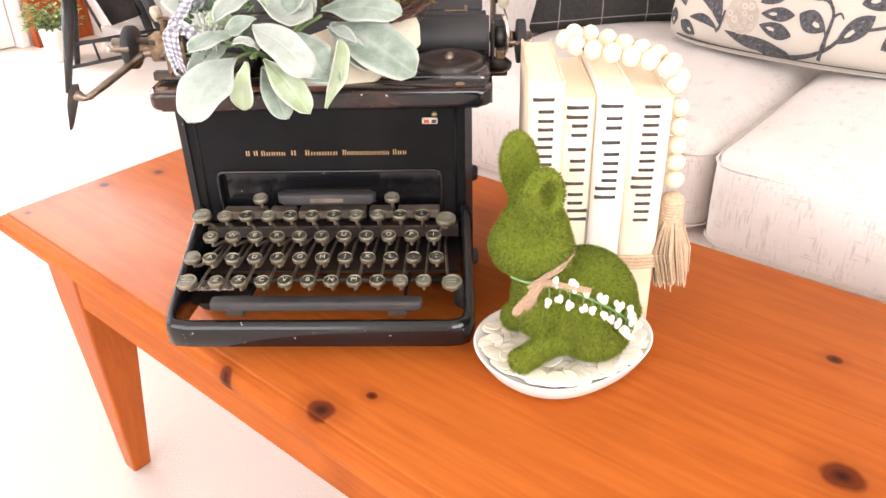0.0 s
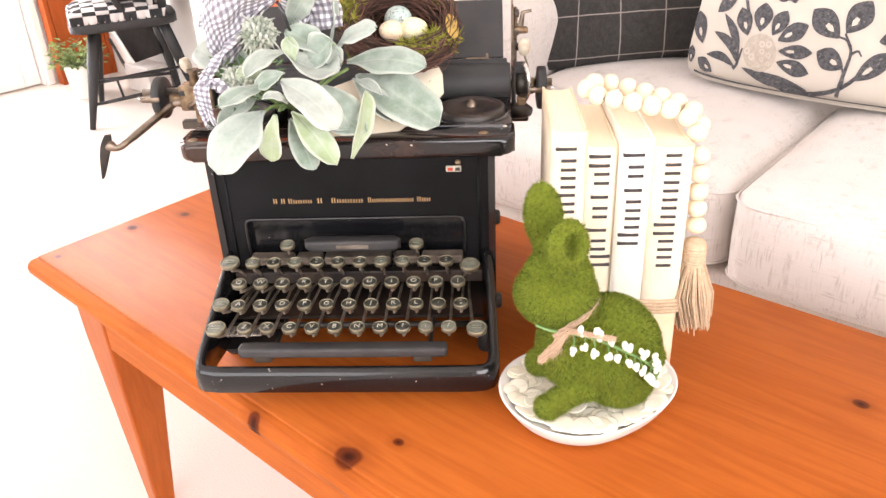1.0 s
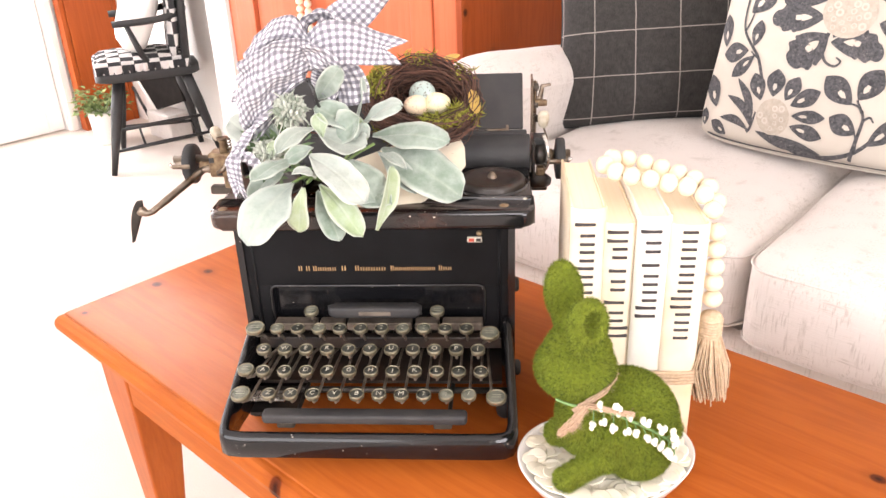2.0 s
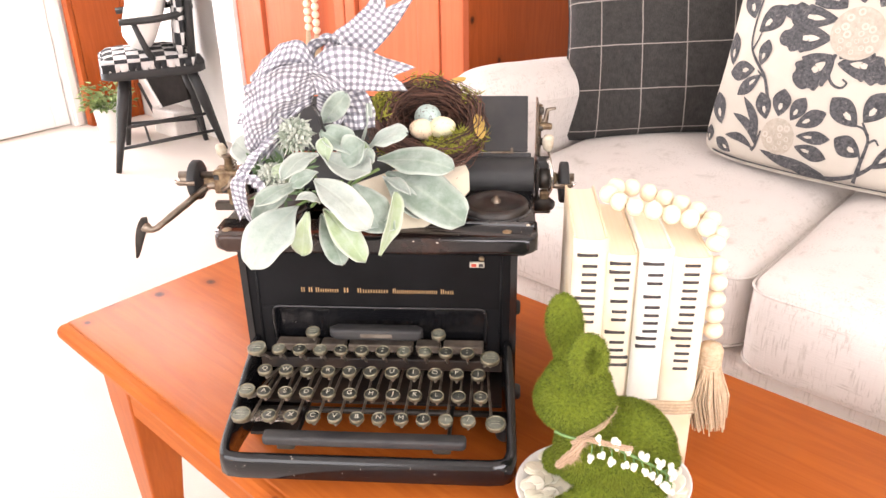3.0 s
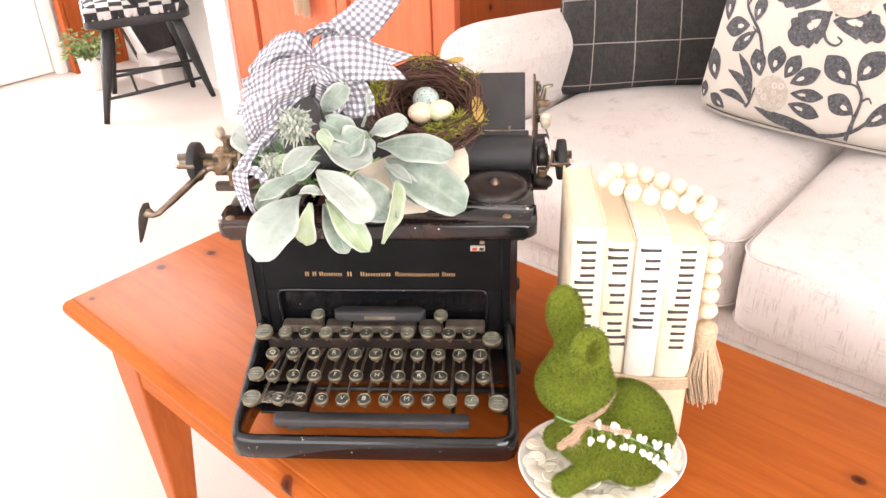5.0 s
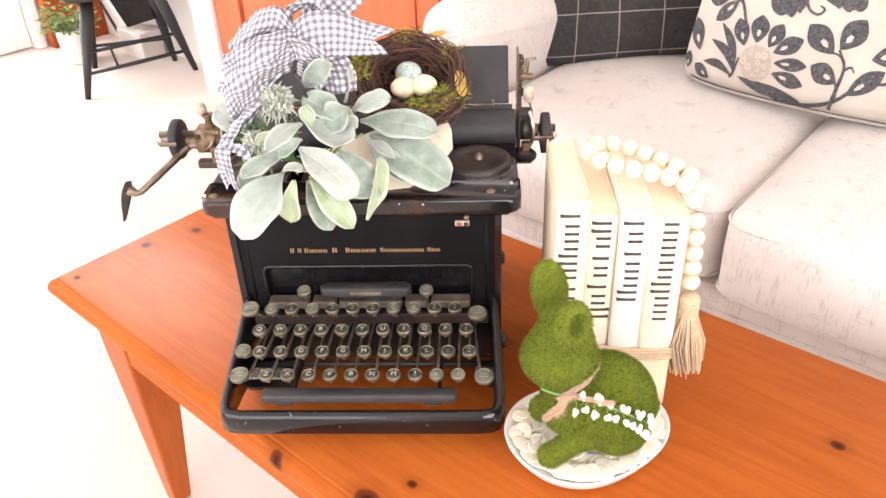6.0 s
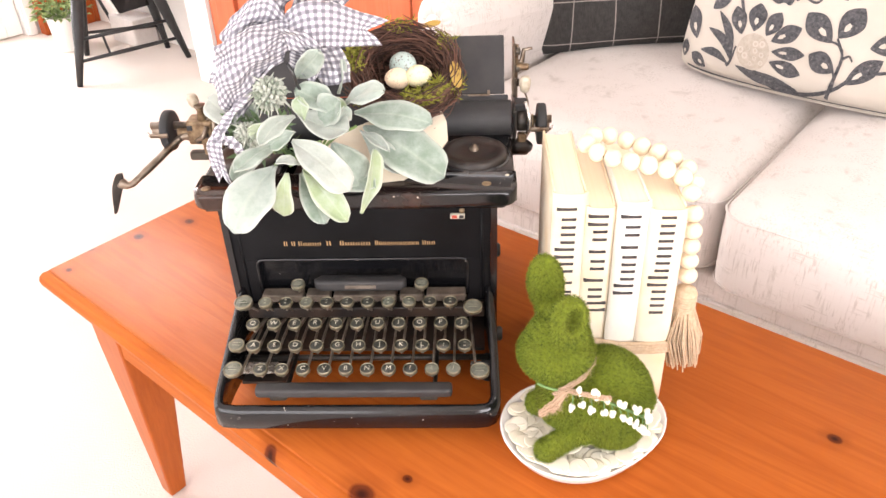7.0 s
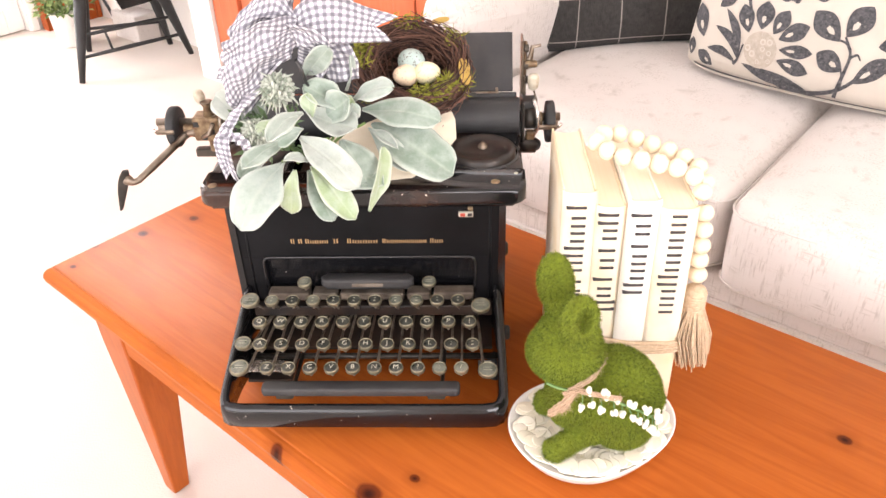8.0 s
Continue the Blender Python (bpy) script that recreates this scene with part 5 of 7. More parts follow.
    # left-hand clutter and the long return lever
    part("bracket", box(-0.1690, -0.1420, cy - 0.012, cy + 0.010, cz - 0.0165, cz + 0.0085, 0.0025, 2), M_RUST, tw, "rusty brass end bracket", smooth=False)
    part("bracket_neck", rod([(-0.141, cy, cz - 0.004), (-0.134, cy, cz - 0.004)], 0.0135, 14), M_RUST, tw)
    # solid black patches imitate shaded gaps; the bracket itself is not pierced
    for x, z in ((-0.1650, 0.0020), (-0.1585, -0.0120), (-0.1500, -0.0060)):
        part("bracket_hole", box(x - 0.0028, x + 0.0028, cy - 0.0128, cy - 0.0110, cz + z - 0.0026, cz + z + 0.0026, 0.0006, 1), M_RUBBER, tw, "small black patch that stands in for a shaded gap", smooth=False)
    part("bracket_screw", lathe([(0.0050, 0), (0.0050, 0.010), (0.0040, 0.0115), (0, 0.0115)], (-0.1800, cy - 0.004, cz - 0.006), "x", 14), M_RUST, tw)
    part("bracket_lug", rod([(-0.1525, cy - 0.004, cz + 0.006), (-0.1530, cy - 0.004, cz + 0.018), (-0.1530, cy - 0.004, cz + 0.0215)], [0.0062, 0.0038, 0.0055], 12), M_RUST, tw)
    part("lug_cap", lathe([(0.0058, 0), (0.0062, 0.001), (0.0058, 0.0022), (0.0030, 0.0026), (0, 0.0026)], (-0.1530, cy - 0.004, cz + 0.0215), "z", 16), M_STEEL, tw)
    part("coil_spring", rod([(-0.1455 + 0.0020 * math.cos(1.05 * k), cy - 0.008 + 0.0020 * math.sin(1.05 * k), cz - 0.004 + 0.00052 * k) for k in range(54)], 0.0007, 5), M_STEEL, tw, "tight steel coil spring")
    part("ratchet", lathe([(0.012, 0), (0.0135, 0.001), (0.0135, 0.004), (0.012, 0.005), (0.004, 0.005)], (-0.1425, cy, cz), "x", 18), M_STEEL, tw)
    part("bracket_foot", box(-0.1560, -0.1460, cy - 0.010, cy + 0.004, 0.5825, cz - 0.0160, 0.0012, 1), M_RUST, tw, smooth=False)
    part("pawl", rod([(-0.1470, cy - 0.014, cz + 0.004), (-0.1515, cy - 0.0155, cz - 0.006), (-0.1600, cy - 0.0145, cz - 0.0105)], [0.0022, 0.0026, 0.0018], 8), M_STEEL, tw)
    part("release_arm", rod([(-0.1385, cy, cz + 0.010), (-0.1395, cy, cz + 0.0195), (-0.1425, cy, cz + 0.0215), (-0.1580, cy, cz + 0.0215)], 0.0010, 8), M_STEEL, tw)
    part("release_thumb", turned(lathe([(0, 0.0075), (0.0036, 0.0068), (0.0054, 0.0035), (0.0054, -0.002), (0.0036, -0.0066), (0, -0.0080)], (0, 0, 0), "z", 18), Matrix.Translation((-0.1600, cy, cz + 0.0265)) @ Matrix.Rotation(radians(-12), 4, "Y")), M_IVORY, tw, "worn ivory thumb piece")
    lever = part("return_lever", rod(spline([(-0.1640, cy - 0.006, cz - 0.0085), (-0.1740, cy - 0.008, cz - 0.0085), (-0.1800, cy - 0.010, cz - 0.0115), (-0.1970, cy - 0.036, cz - 0.0225), (-0.2140, cy - 0.061, cz - 0.0335)], 14), [0.0048] * 3 + [0.0038] * 10 + [0.0032] * 2, 12), M_STEEL, tw, "tarnished steel return lever")
    part("blade_neck", rod(spline([(-0.2135, cy - 0.060, cz - 0.0332), (-0.2175, cy - 0.0630, cz - 0.0335), (-0.2215, cy - 0.0635, cz - 0.0315), (-0.2250, cy - 0.0640, cz - 0.0290)], 8), [0.0032, 0.0031, 0.0032, 0.0036, 0.0042, 0.0048, 0.0052, 0.0052, 0.0040], 12), M_STEEL, lever)
    # finger blade: a slim dished leaf
    heart = spline([(-0.2240, cy - 0.064, cz - 0.0200), (-0.2275, cy - 0.0655, cz - 0.0300), (-0.2325, cy - 0.066, cz - 0.0450), (-0.2370, cy - 0.066, cz - 0.0625)], 14)

    def finger(u, v):
        c = heart[round(u * 14)]
        w = 0.0060 * max(0.05, math.sin(math.pi * min(1.0, 0.10 + 0.88 * u)) ** 0.7) * (1 - 0.35 * u)
        q = 2 * v - 1
        return (c.x + w * q * 0.95 + 0.0020 * q * q, c.y + w * q * 0.30 - 0.0012 * (1 - q * q), c.z)

    part("lever_blade", surface(finger, 14, 8, thick=0.0016), M_DARK_STEEL, lever, "dark finger blade")


typewriter()

# ---- books ----


def aged_paint():
    n = Nodes("cream_painted_cover")
    v = n.coords()
    big, fine = n.noise(v, 16, 3), n.noise(v, 380, 2)
    colour = n.mix(n.ramp(big, 0.35, 0.65), (0.80, 0.73, 0.60), (0.78, 0.62, 0.40))
    n.bump(fine, 0.15, 0.0004)
    return n.done(colour, 0.6)


def page_block():
    n = Nodes("aged_pages")
    v = n.coords("Object", (900, 3, 3))
    lines = n.noise(v, 1.0, 2)
    colour = n.mix(lines, (0.84, 0.76, 0.60), (0.80, 0.68, 0.48))
    n.bump(lines, 0.2, 0.0006)
    return n.done(colour, 0.8)


M_COVER, M_PAGES = aged_paint(), page_block()
M_COVER_WHITE = plain("white_painted_cover", (0.80, 0.77, 0.70), (0.76, 0.70, 0.58), 14, 380, 0.6)


def book(x0, x1, y0, y1, height, cover, letters, drop, label):
    """A book on end: boards, rounded spine, pages set in at the head; the name on the spine is a row of dark bars."""
    b = thing("book", label, "book", ((x0 + x1) / 2, (y0 + y1) / 2, T + 0.0005), group="books in the bundle")
    z0, z1 = T + 0.0005, T + height
    part("board", box(x0, x0 + 0.0022, y0 + 0.006, y1, z0, z1, 0.0008, 2), cover, b)
    part("board", box(x1 - 0.0022, x1, y0 + 0.006, y1, z0, z1, 0.0008, 2), cover, b)
    n = 12

    def spine(u, v):
        a = math.pi * u
        bulge = 0.0055 * math.sin(a) ** 0.7
        x = (x0 + x1) / 2 - (x1 - x0) / 2 * math.cos(a)
        return (x, y0 + 0.006 - bulge, z0 + (z1 - z0) * v)

    part("spine", surface(spine, n, 12, thick=-0.0012), cover, b)
    bm = bmesh.new()
    rows = []
    for z in (z0 + 0.003, z1 - 0.0014):
        rows.append([bm.verts.new((x0 + 0.0024 + (x1 - x0 - 0.0048) * k / 8, y, z)) for k in range(9) for y in (y0 + 0.004 - 0.0035 * math.sin(math.pi * k / 8), y1 - 0.004 - 0.004 * math.sin(math.pi * k / 8))])
    for k in range(8):
        i = 2 * k
        for r, s in ((rows[0], 1), (rows[1], -1)):
            bm.faces.new((r[i], r[i + 2], r[i + 3], r[i + 1])[::s])
        for o in (0, 1):
            bm.faces.new((rows[0][i + o], rows[0][i + 2 + o], rows[1][i + 2 + o], rows[1][i + o]))
    for i in (0, 16):
        bm.faces.new((rows[0][i], rows[0][i + 1], rows[1][i + 1], rows[1][i]))
    part("page_block", bm, M_PAGES, b, "yellowed page edges", smooth=False)
    # name as plain bars: the upright strokes of each character, (strokes, reach to the left, reach to the right)
    line, z = (x0 + x1) / 2 + 0.0055, z1 - drop
    for strokes, reach, under in letters:
        for k in range(strokes):
            q = z - 0.0147 * (0.5 if strokes == 1 else 0.16 + 0.52 * k / (strokes - 1))
            part("name_bar", box(line - reach, line + under, y0 - 0.0014, y0 + 0.003, q - 0.0026, q, 0.0004, 1), M_INK, b, "dark printed bar", smooth=False)
        z -= 0.0147
    return b


BOOK_Y = 0.5425
X, AX, DX = (2, 0.0120, 0.0), (2, 0.0165, 0.0), (2, 0.0120, 0.0042)
SLIM, SHORT_SLIM, BROAD = (1, 0.0165, 0.0), (1, 0.0140, 0.0), (3, 0.0120, 0.0)
book(0.1815, 0.2085, BOOK_Y + 0.008, 0.672, 0.217, M_COVER, [SLIM, X, X, AX, X, SHORT_SLIM, BROAD], 0.005, "cream painted old book with a dark printed name, standing on end")
book(0.2090, 0.2330, BOOK_Y + 0.006, 0.665, 0.205, M_COVER, [AX, X, SHORT_SLIM, X, SLIM, X, DX], 0.004, "yellowed painted old book with a dark printed name")
book(0.2335, 0.2585, BOOK_Y, 0.660, 0.213, M_COVER_WHITE, [SLIM, X, SHORT_SLIM, X, X, AX], 0.004, "white painted old book with a dark printed name, standing on end")
book(0.2590, 0.2880, BOOK_Y - 0.002, 0.655, 0.207, M_COVER, [X, X, X, X, AX, X, X], 0.003, "wide cream painted old book with a dark printed name")

# twine wound twice round the bundle
bundle = thing("twine_band", "jute twine tied round the bundle of books", "twine", (0.235, 0.60, T + 0.060))
for k in range(4):
    z = T + 0.060 + 0.0033 * k
    ring = [(0.1795, 0.549, z), (0.1795, 0.676, z), (0.290, 0.662, z + 0.001), (0.2905, 0.541, z), (0.273, 0.5385, z + 0.0005), (0.246, 0.5395, z), (0.22, 0.546, z), (0.195, 0.5475, z - 0.0005), (0.1795, 0.549, z)]
    pts = [p for a, b in zip(ring, ring[1:]) for p in (Vector(a), Vector(a).lerp(Vector(b), 0.5))] + [Vector(ring[-1])]
    part("strand", rod(pts, 0.0018, 7), M_JUTE, bundle)

# ---- bead garland ----
garland = thing("bead_garland", "raw wooden bead garland with a jute tassel over the books", "garland", (0.25, 0.60, T + 0.21))


def bead(x, y, z, r, way):
    prof = [(0.0012, -0.92 * r)] + [(r * math.cos(a), r * 0.92 * math.sin(a)) for a in (radians(d) for d in range(-70, 71, 14))] + [(0.0012, 0.92 * r)]
    q = Vector(way).to_track_quat("Z", "Y").to_matrix().to_4x4()
    part("bead", turned(lathe(prof, (0, 0, 0), "z", 18), Matrix.Translation((x, y, z)) @ q), M_BEAD, garland)


R = 0.0080
top_path = spline([(0.2130, 0.608, 0.6385), (0.2240, 0.592, 0.6360), (0.2420, 0.583, 0.6350), (0.2600, 0.580, 0.6320), (0.2780, 0.576, 0.6290), (0.2905, 0.570, 0.6230), (0.2960, 0.562, 0.6110)], 300)
back_path = spline([(0.2130, 0.608, 0.6385), (0.2240, 0.624, 0.6390), (0.2420, 0.624, 0.6360), (0.2620, 0.614, 0.6320), (0.2800, 0.602, 0.6290), (0.2940, 0.588, 0.6260), (0.3000, 0.574, 0.6160)], 300)
side_path = spline([(0.2965, 0.560, 0.6090), (0.2980, 0.556, 0.585), (0.2985, 0.555, 0.560), (0.3005, 0.555, 0.5290)], 200)
for line, skip in ((top_path, 0.0), (back_path, R * 2.0), (side_path, R * 1.4)):
    walked, wanted = 0.0, skip
    for a, b in zip(line, line[1:]):
        walked += (b - a).length
        if walked >= wanted:
            bead(*b, R * (1 + 0.03 * math.sin(97 * b.x + 31 * b.z)), b - a)
            wanted += R * 1.86
rng = random.Random(7)
tx, ty, tz = 0.3010, 0.555, 0.5225
part("tassel_knot", lathe([(0, 0.0045), (0.003, 0.004), (0.0085, 0.001), (0.0098, -0.005), (0.0098, -0.018), (0.0088, -0.021)], (tx, ty, tz), "z", 18), M_JUTE, garland, "wound jute tassel head")
for k in range(7):
    part("tassel_wrap", lathe([(0.0088 + 0.0014 * math.sin(a), 0.0014 * math.cos(a)) for a in (2 * math.pi * i / 8 for i in range(9))], (tx, ty, tz - 0.003 - 0.0026 * k), "z", 18), M_JUTE, garland)
bm = bmesh.new()
for k in range(280):
    a, q = rng.uniform(0, 6.283), rng.random() ** 0.5
    r0, r1 = 0.0085 * q, 0.0165 * q + rng.uniform(-0.001, 0.002)
    end = tz - rng.uniform(0.070, 0.083)
    rod([(tx + r0 * math.cos(a), ty + r0 * math.sin(a), tz - 0.016), (tx + 1.15 * r1 * math.cos(a), ty + 1.15 * r1 * math.sin(a), tz - 0.045), (tx + 0.004 + r1 * math.cos(a + 0.15), ty + r1 * math.sin(a + 0.15), end)], [0.0008, 0.0008, 0.0006], 4, bm, False)
tagged(part("tassel_skirt", bm, M_JUTE, garland, "loose jute threads"), kind="stuff")

# ---- bunny on its dish ----


def moss():
    n = Nodes("green_flocking")
    v = n.coords()
    big, mid, fine = n.noise(v, 45, 2), n.noise(v, 420, 3, 0.65), n.noise(v, 1500, 2)
    island = n.add("ShaderNodeNewGeometry").outputs["Random Per Island"]
    f = n.math("ADD", n.math("MULTIPLY", n.ramp(mid, 0.36, 0.66), 0.35), n.math("MULTIPLY", n.math("POWER", island, 1.6), 0.65))
    colour = n.mix(f, (0.008, 0.026, 0.002), (0.33, 0.41, 0.026))
    colour = n.mix(n.math("MULTIPLY", n.ramp(big, 0.45, 0.7), 0.3), colour, (0.17, 0.17, 0.010))
    n.bump(fine, 0.8, 0.002)
    return n.done(colour, 0.95, 0.0, Sheen_Weight=0.45, Sheen_Tint=(0.5, 0.60, 0.08))


def bunny():
    """A seated rabbit: ellipsoids fused into one skin, then short fibres all over it, in one mesh."""
    shapes = [  # centre, radii, turn about y, turn about x
        ((0.2235, 0.4790, 0.4715), (0.0390, 0.0335, 0.0450), -10, 0),  # body
        ((0.2300, 0.4760, 0.4480), (0.0285, 0.0285, 0.0215), 0, 0),
        ((0.1910, 0.4740, 0.4830), (0.0235, 0.0250, 0.0370), 10, 0),  # chest
        ((0.2090, 0.4710, 0.4680), (0.0190, 0.0240, 0.0260), 0, 0),
        ((0.1795, 0.4665, 0.5300), (0.0298, 0.0275, 0.0235), 0, 0),  # head
        ((0.1810, 0.4690, 0.5420), (0.0245, 0.0230, 0.0215), 0, 0),
        ((0.1705, 0.4800, 0.5850), (0.0132, 0.0098, 0.0260), -6, 0),  # far ear
        ((0.1745, 0.4780, 0.5640), (0.0105, 0.0100, 0.0180), 0, 0),
        ((0.1820, 0.4490, 0.5600), (0.0088, 0.0095, 0.0085), 0, 0),
        ((0.1745, 0.4500, 0.4372), (0.0100, 0.0098, 0.0090), 0, 0),  # near paw and leg
        ((0.1830, 0.4520, 0.4420), (0.0098, 0.0096, 0.0094), 0, 0),
        ((0.1920, 0.4550, 0.4470), (0.0102, 0.0100, 0.0100), 0, 0),
        ((0.2030, 0.4600, 0.4520), (0.0135, 0.0130, 0.0130), 0, 0),
        ((0.1710, 0.4960, 0.4460), (0.0110, 0.0110, 0.0110), 0, 0),  # far paw and leg
        ((0.1800, 0.4880, 0.4600), (0.0115, 0.0120, 0.0200), 0, 0),
        ((0.2590, 0.4900, 0.4560), (0.0100, 0.0100, 0.0100), 0, 0),  # tail
    ]
    bm = bmesh.new()
    for c, r, ry, rx in shapes:
        ball(c, r, 24, 16, Euler((radians(rx), radians(ry), 0)).to_matrix(), bm)
    # the near ear: a thick oval with a hollow, standing up from the brow
    ear = ball((0, 0, 0), (0.0142, 0.0090, 0.0188), 44, 34)
    for v in ear.verts:
        if v.co.y < 0:
            q = ((v.co.x - 0.0020) / 0.0074) ** 2 + ((v.co.z - 0.002) / 0.0112) ** 2
            v.co.y += 0.0105 * max(0.0, 1 - q) ** 0.9
    ear.transform(Matrix.Translation((0.1835, 0.4385, 0.5825)) @ Matrix.Rotation(radians(12), 4, "Z") @ Matrix.Rotation(radians(6), 4, "Y") @ Matrix.Rotation(radians(-10), 4, "X"))
    tmp = bpy.data.meshes.new("ear")
    ear.to_mesh(tmp)
    ear.free()
    bm.from_mesh(tmp)
    bpy.data.meshes.remove(tmp)
    data = bpy.data.meshes.new("bunny_skin")
    bm.to_mesh(data)
    bm.free()
    ob = bpy.data.objects.new("bunny_skin", data)
    scene.collection.objects.link(ob)
    fuse = ob.modifiers.new("fuse", "REMESH")
    fuse.mode, fuse.voxel_size = "VOXEL", 0.0016
    soften = ob.modifiers.new("soften", "SMOOTH")
    soften.factor, soften.iterations = 0.5, 3
    deps = bpy.context.evaluated_depsgraph_get()
    skin = bpy.data.meshes.new_from_object(ob.evaluated_get(deps))
    bpy.data.objects.remove(ob)
    bm = bmesh.new()
    bm.from_mesh(skin)
    bpy.data.meshes.remove(skin)
    bm.normal_update()
    rng = random.Random(11)
    faces = [f for f in bm.faces]
    spots = [(f.calc_center_median(), f.normal.copy(), f.calc_area()) for f in faces]
    total = sum(a for _, _, a in spots)
    wanted = 90000
    for c, nrm, area in spots:
        k = area / total * wanted
        for _ in range(int(k) + (rng.random() < k % 1)):
            side = nrm.orthogonal().normalized()
            side = Matrix.Rotation(rng.uniform(0, 6.283), 3, nrm) @ side
            cross = nrm.cross(side)
            p = c + side * rng.uniform(-0.0008, 0.0008) + cross * rng.uniform(-0.0008, 0.0008)
            tip = p + nrm * rng.uniform(0.0010, 0.0034) + side * rng.uniform(-0.0013, 0.0013) - Vector((0, 0, rng.uniform(0, 0.0007)))
            w = cross * rng.uniform(0.00018, 0.00034)
            a, b, d = (bm.verts.new(q) for q in (p - w - nrm * 0.0002, p + w - nrm * 0.0002, tip))
            bm.faces.new((a, b, d))
    data = bpy.data.meshes.new("bunny_figure")
    m = pose(0.215, 0.478, T + 0.016)
    bm.transform(m.inverted())
    bm.to_mesh(data)
    bm.free()
    for p in data.polygons:
        p.use_smooth = True
    data.materials.append(moss())
    ob = new("bunny_figure", data)
    ob.matrix_basis = m
    tagged(ob, "moss-green flocked sitting bunny figure on the white dish", "figurine")


DISH = (0.2095, 0.4870)


def dish_edge(a, k=1.0):
    """The dish's egg-shaped outline, fuller on one shoulder."""
    r = 0.0665 + 0.0052 * math.sin(a) + 0.0056 * math.cos(2 * a) + 0.0052 * math.sin(2 * a) + 0.0018 * math.sin(3 * a)
    return DISH[0] + k * r * math.cos(a), DISH[1] + k * r * math.sin(a)


def dish():
    prof = [(0.0, 0.0), (0.72, 0.0), (0.80, 0.0012), (0.875, 0.0060), (0.945, 0.0125), (0.985, 0.0175), (1.0, 0.0192), (0.992, 0.0204), (0.968, 0.0198), (0.93, 0.0182), (0.86, 0.0166), (0.76, 0.0152), (0.0, 0.0142)]
    bm = bmesh.new()
    seg, rings = 72, []
    for k, z in prof:
        if k == 0:
            rings.append([bm.verts.new((*DISH, T + 0.0006 + z))])
        else:
            rings.append([bm.verts.new((*dish_edge(2 * math.pi * i / seg, k), T + 0.0006 + z + (0.0030 * math.cos(2 * math.pi * i / seg) ** 2 * k**6))) for i in range(seg)])
    for a, b in zip(rings, rings[1:]):
        for i in range(seg):
            j = (i + 1) % seg
            if len(a) == 1:
                bm.faces.new((a[0], b[j], b[i]))
            elif len(b) == 1:
                bm.faces.new((a[i], a[j], b[0]))
            else:
                bm.faces.new((a[i], a[j], b[j], b[i]))
    solo("dish", bm, M_CERAMIC, "small white glazed oval dish under the bunny", "dish", (*DISH, T))


def shells():
    """Thin shell discs heaped in the dish."""
    n = Nodes("capiz_shell")
    v = n.coords()
    island = n.add("ShaderNodeObjectInfo").outputs["Random"]
    colour = n.mix(island, (0.88, 0.84, 0.73), (0.86, 0.79, 0.62))
    colour = n.mix(n.math("MULTIPLY", n.noise(v, 160, 2), 0.5), colour, (0.88, 0.84, 0.70))
    shell = n.done(colour, 0.35)
    rng = random.Random(3)
    meshes = []
    for r, t in ((0.0066, 0.0010), (0.0080, 0.0011), (0.0092, 0.0012), (0.0105, 0.0012)):
        bm = lathe([(0, 0), (r * 0.9, 0), (r, t * 0.4), (r * 0.97, t * 0.85), (r * 0.85, t), (0, t * 0.7)], (0, 0, 0), "z", 18)
        for q in bm.verts:
            q.co.xy *= 1 + 0.06 * math.sin(3 * math.atan2(q.co.y, q.co.x) + r * 900)
        data = bpy.data.meshes.new("shell_disc")
        bm.to_mesh(data)
        bm.free()
        for p in data.polygons:
            p.use_smooth = True
        data.materials.append(shell)
        meshes.append((data, r))
    for i in range(290):
        a, q = rng.uniform(0, 6.283), rng.random() ** 0.45 * 0.90
        data, r = rng.choice(meshes if q < 0.68 else meshes[:3])
        q = min(q, 0.96 - r / 0.064)
        x, y = dish_edge(a, q)
        lift = 0.0162 + 0.014 * max(0, q - 0.5) + rng.uniform(0, 0.0060) * (1.2 - q)
        ob = new("shell_disc", data)
        ob.matrix_basis = pose(x, y, T + lift, rng.uniform(-9, 9), rng.uniform(-9, 9), rng.uniform(0, 360))
        tagged(ob, "pale cream shell disc lying in the white dish", "shell", "shell discs in the dish")


dish()
shells()
bunny()

M_TWINE = plain("pale_jute", (0.62, 0.45, 0.31), (0.50, 0.34, 0.22), 400, 1500, 0.9, bump=0.6)


def strands(name, line, r, parent, count=7, twist=14.0, seed=1, label=""):
    """A loosely twisted cord along a line."""
    rng = random.Random(seed)
    bm = bmesh.new()
    pts = spline(line, 36)
    for k in range(count):
        ph = 6.283 * k / count
        out = []
        for i, p in enumerate(pts):
            way = (pts[min(i + 1, 36)] - pts[max(i - 1, 0)]).normalized()
            side = way.orthogonal().normalized()
            a = ph + twist * i / 36
            out.append(p + r * (0.85, 0.35, 0.65)[k % 3] * (1 + 0.12 * math.sin(0.9 * i + 2 * k)) * (math.cos(a) * side + math.sin(a) * way.cross(side)))
        rod(out, r * 0.17, 5, bm)
    for k in range(150):
        i = rng.randrange(1, 36)
        p = pts[i]
        rod([p, p + Vector((rng.uniform(-1, 1), rng.uniform(-1, 0.2), rng.uniform(-1, 1))) * 0.0045], [0.00016, 0.00008], 3, bm, False)
    return part(name, bm, M_TWINE, parent, label)


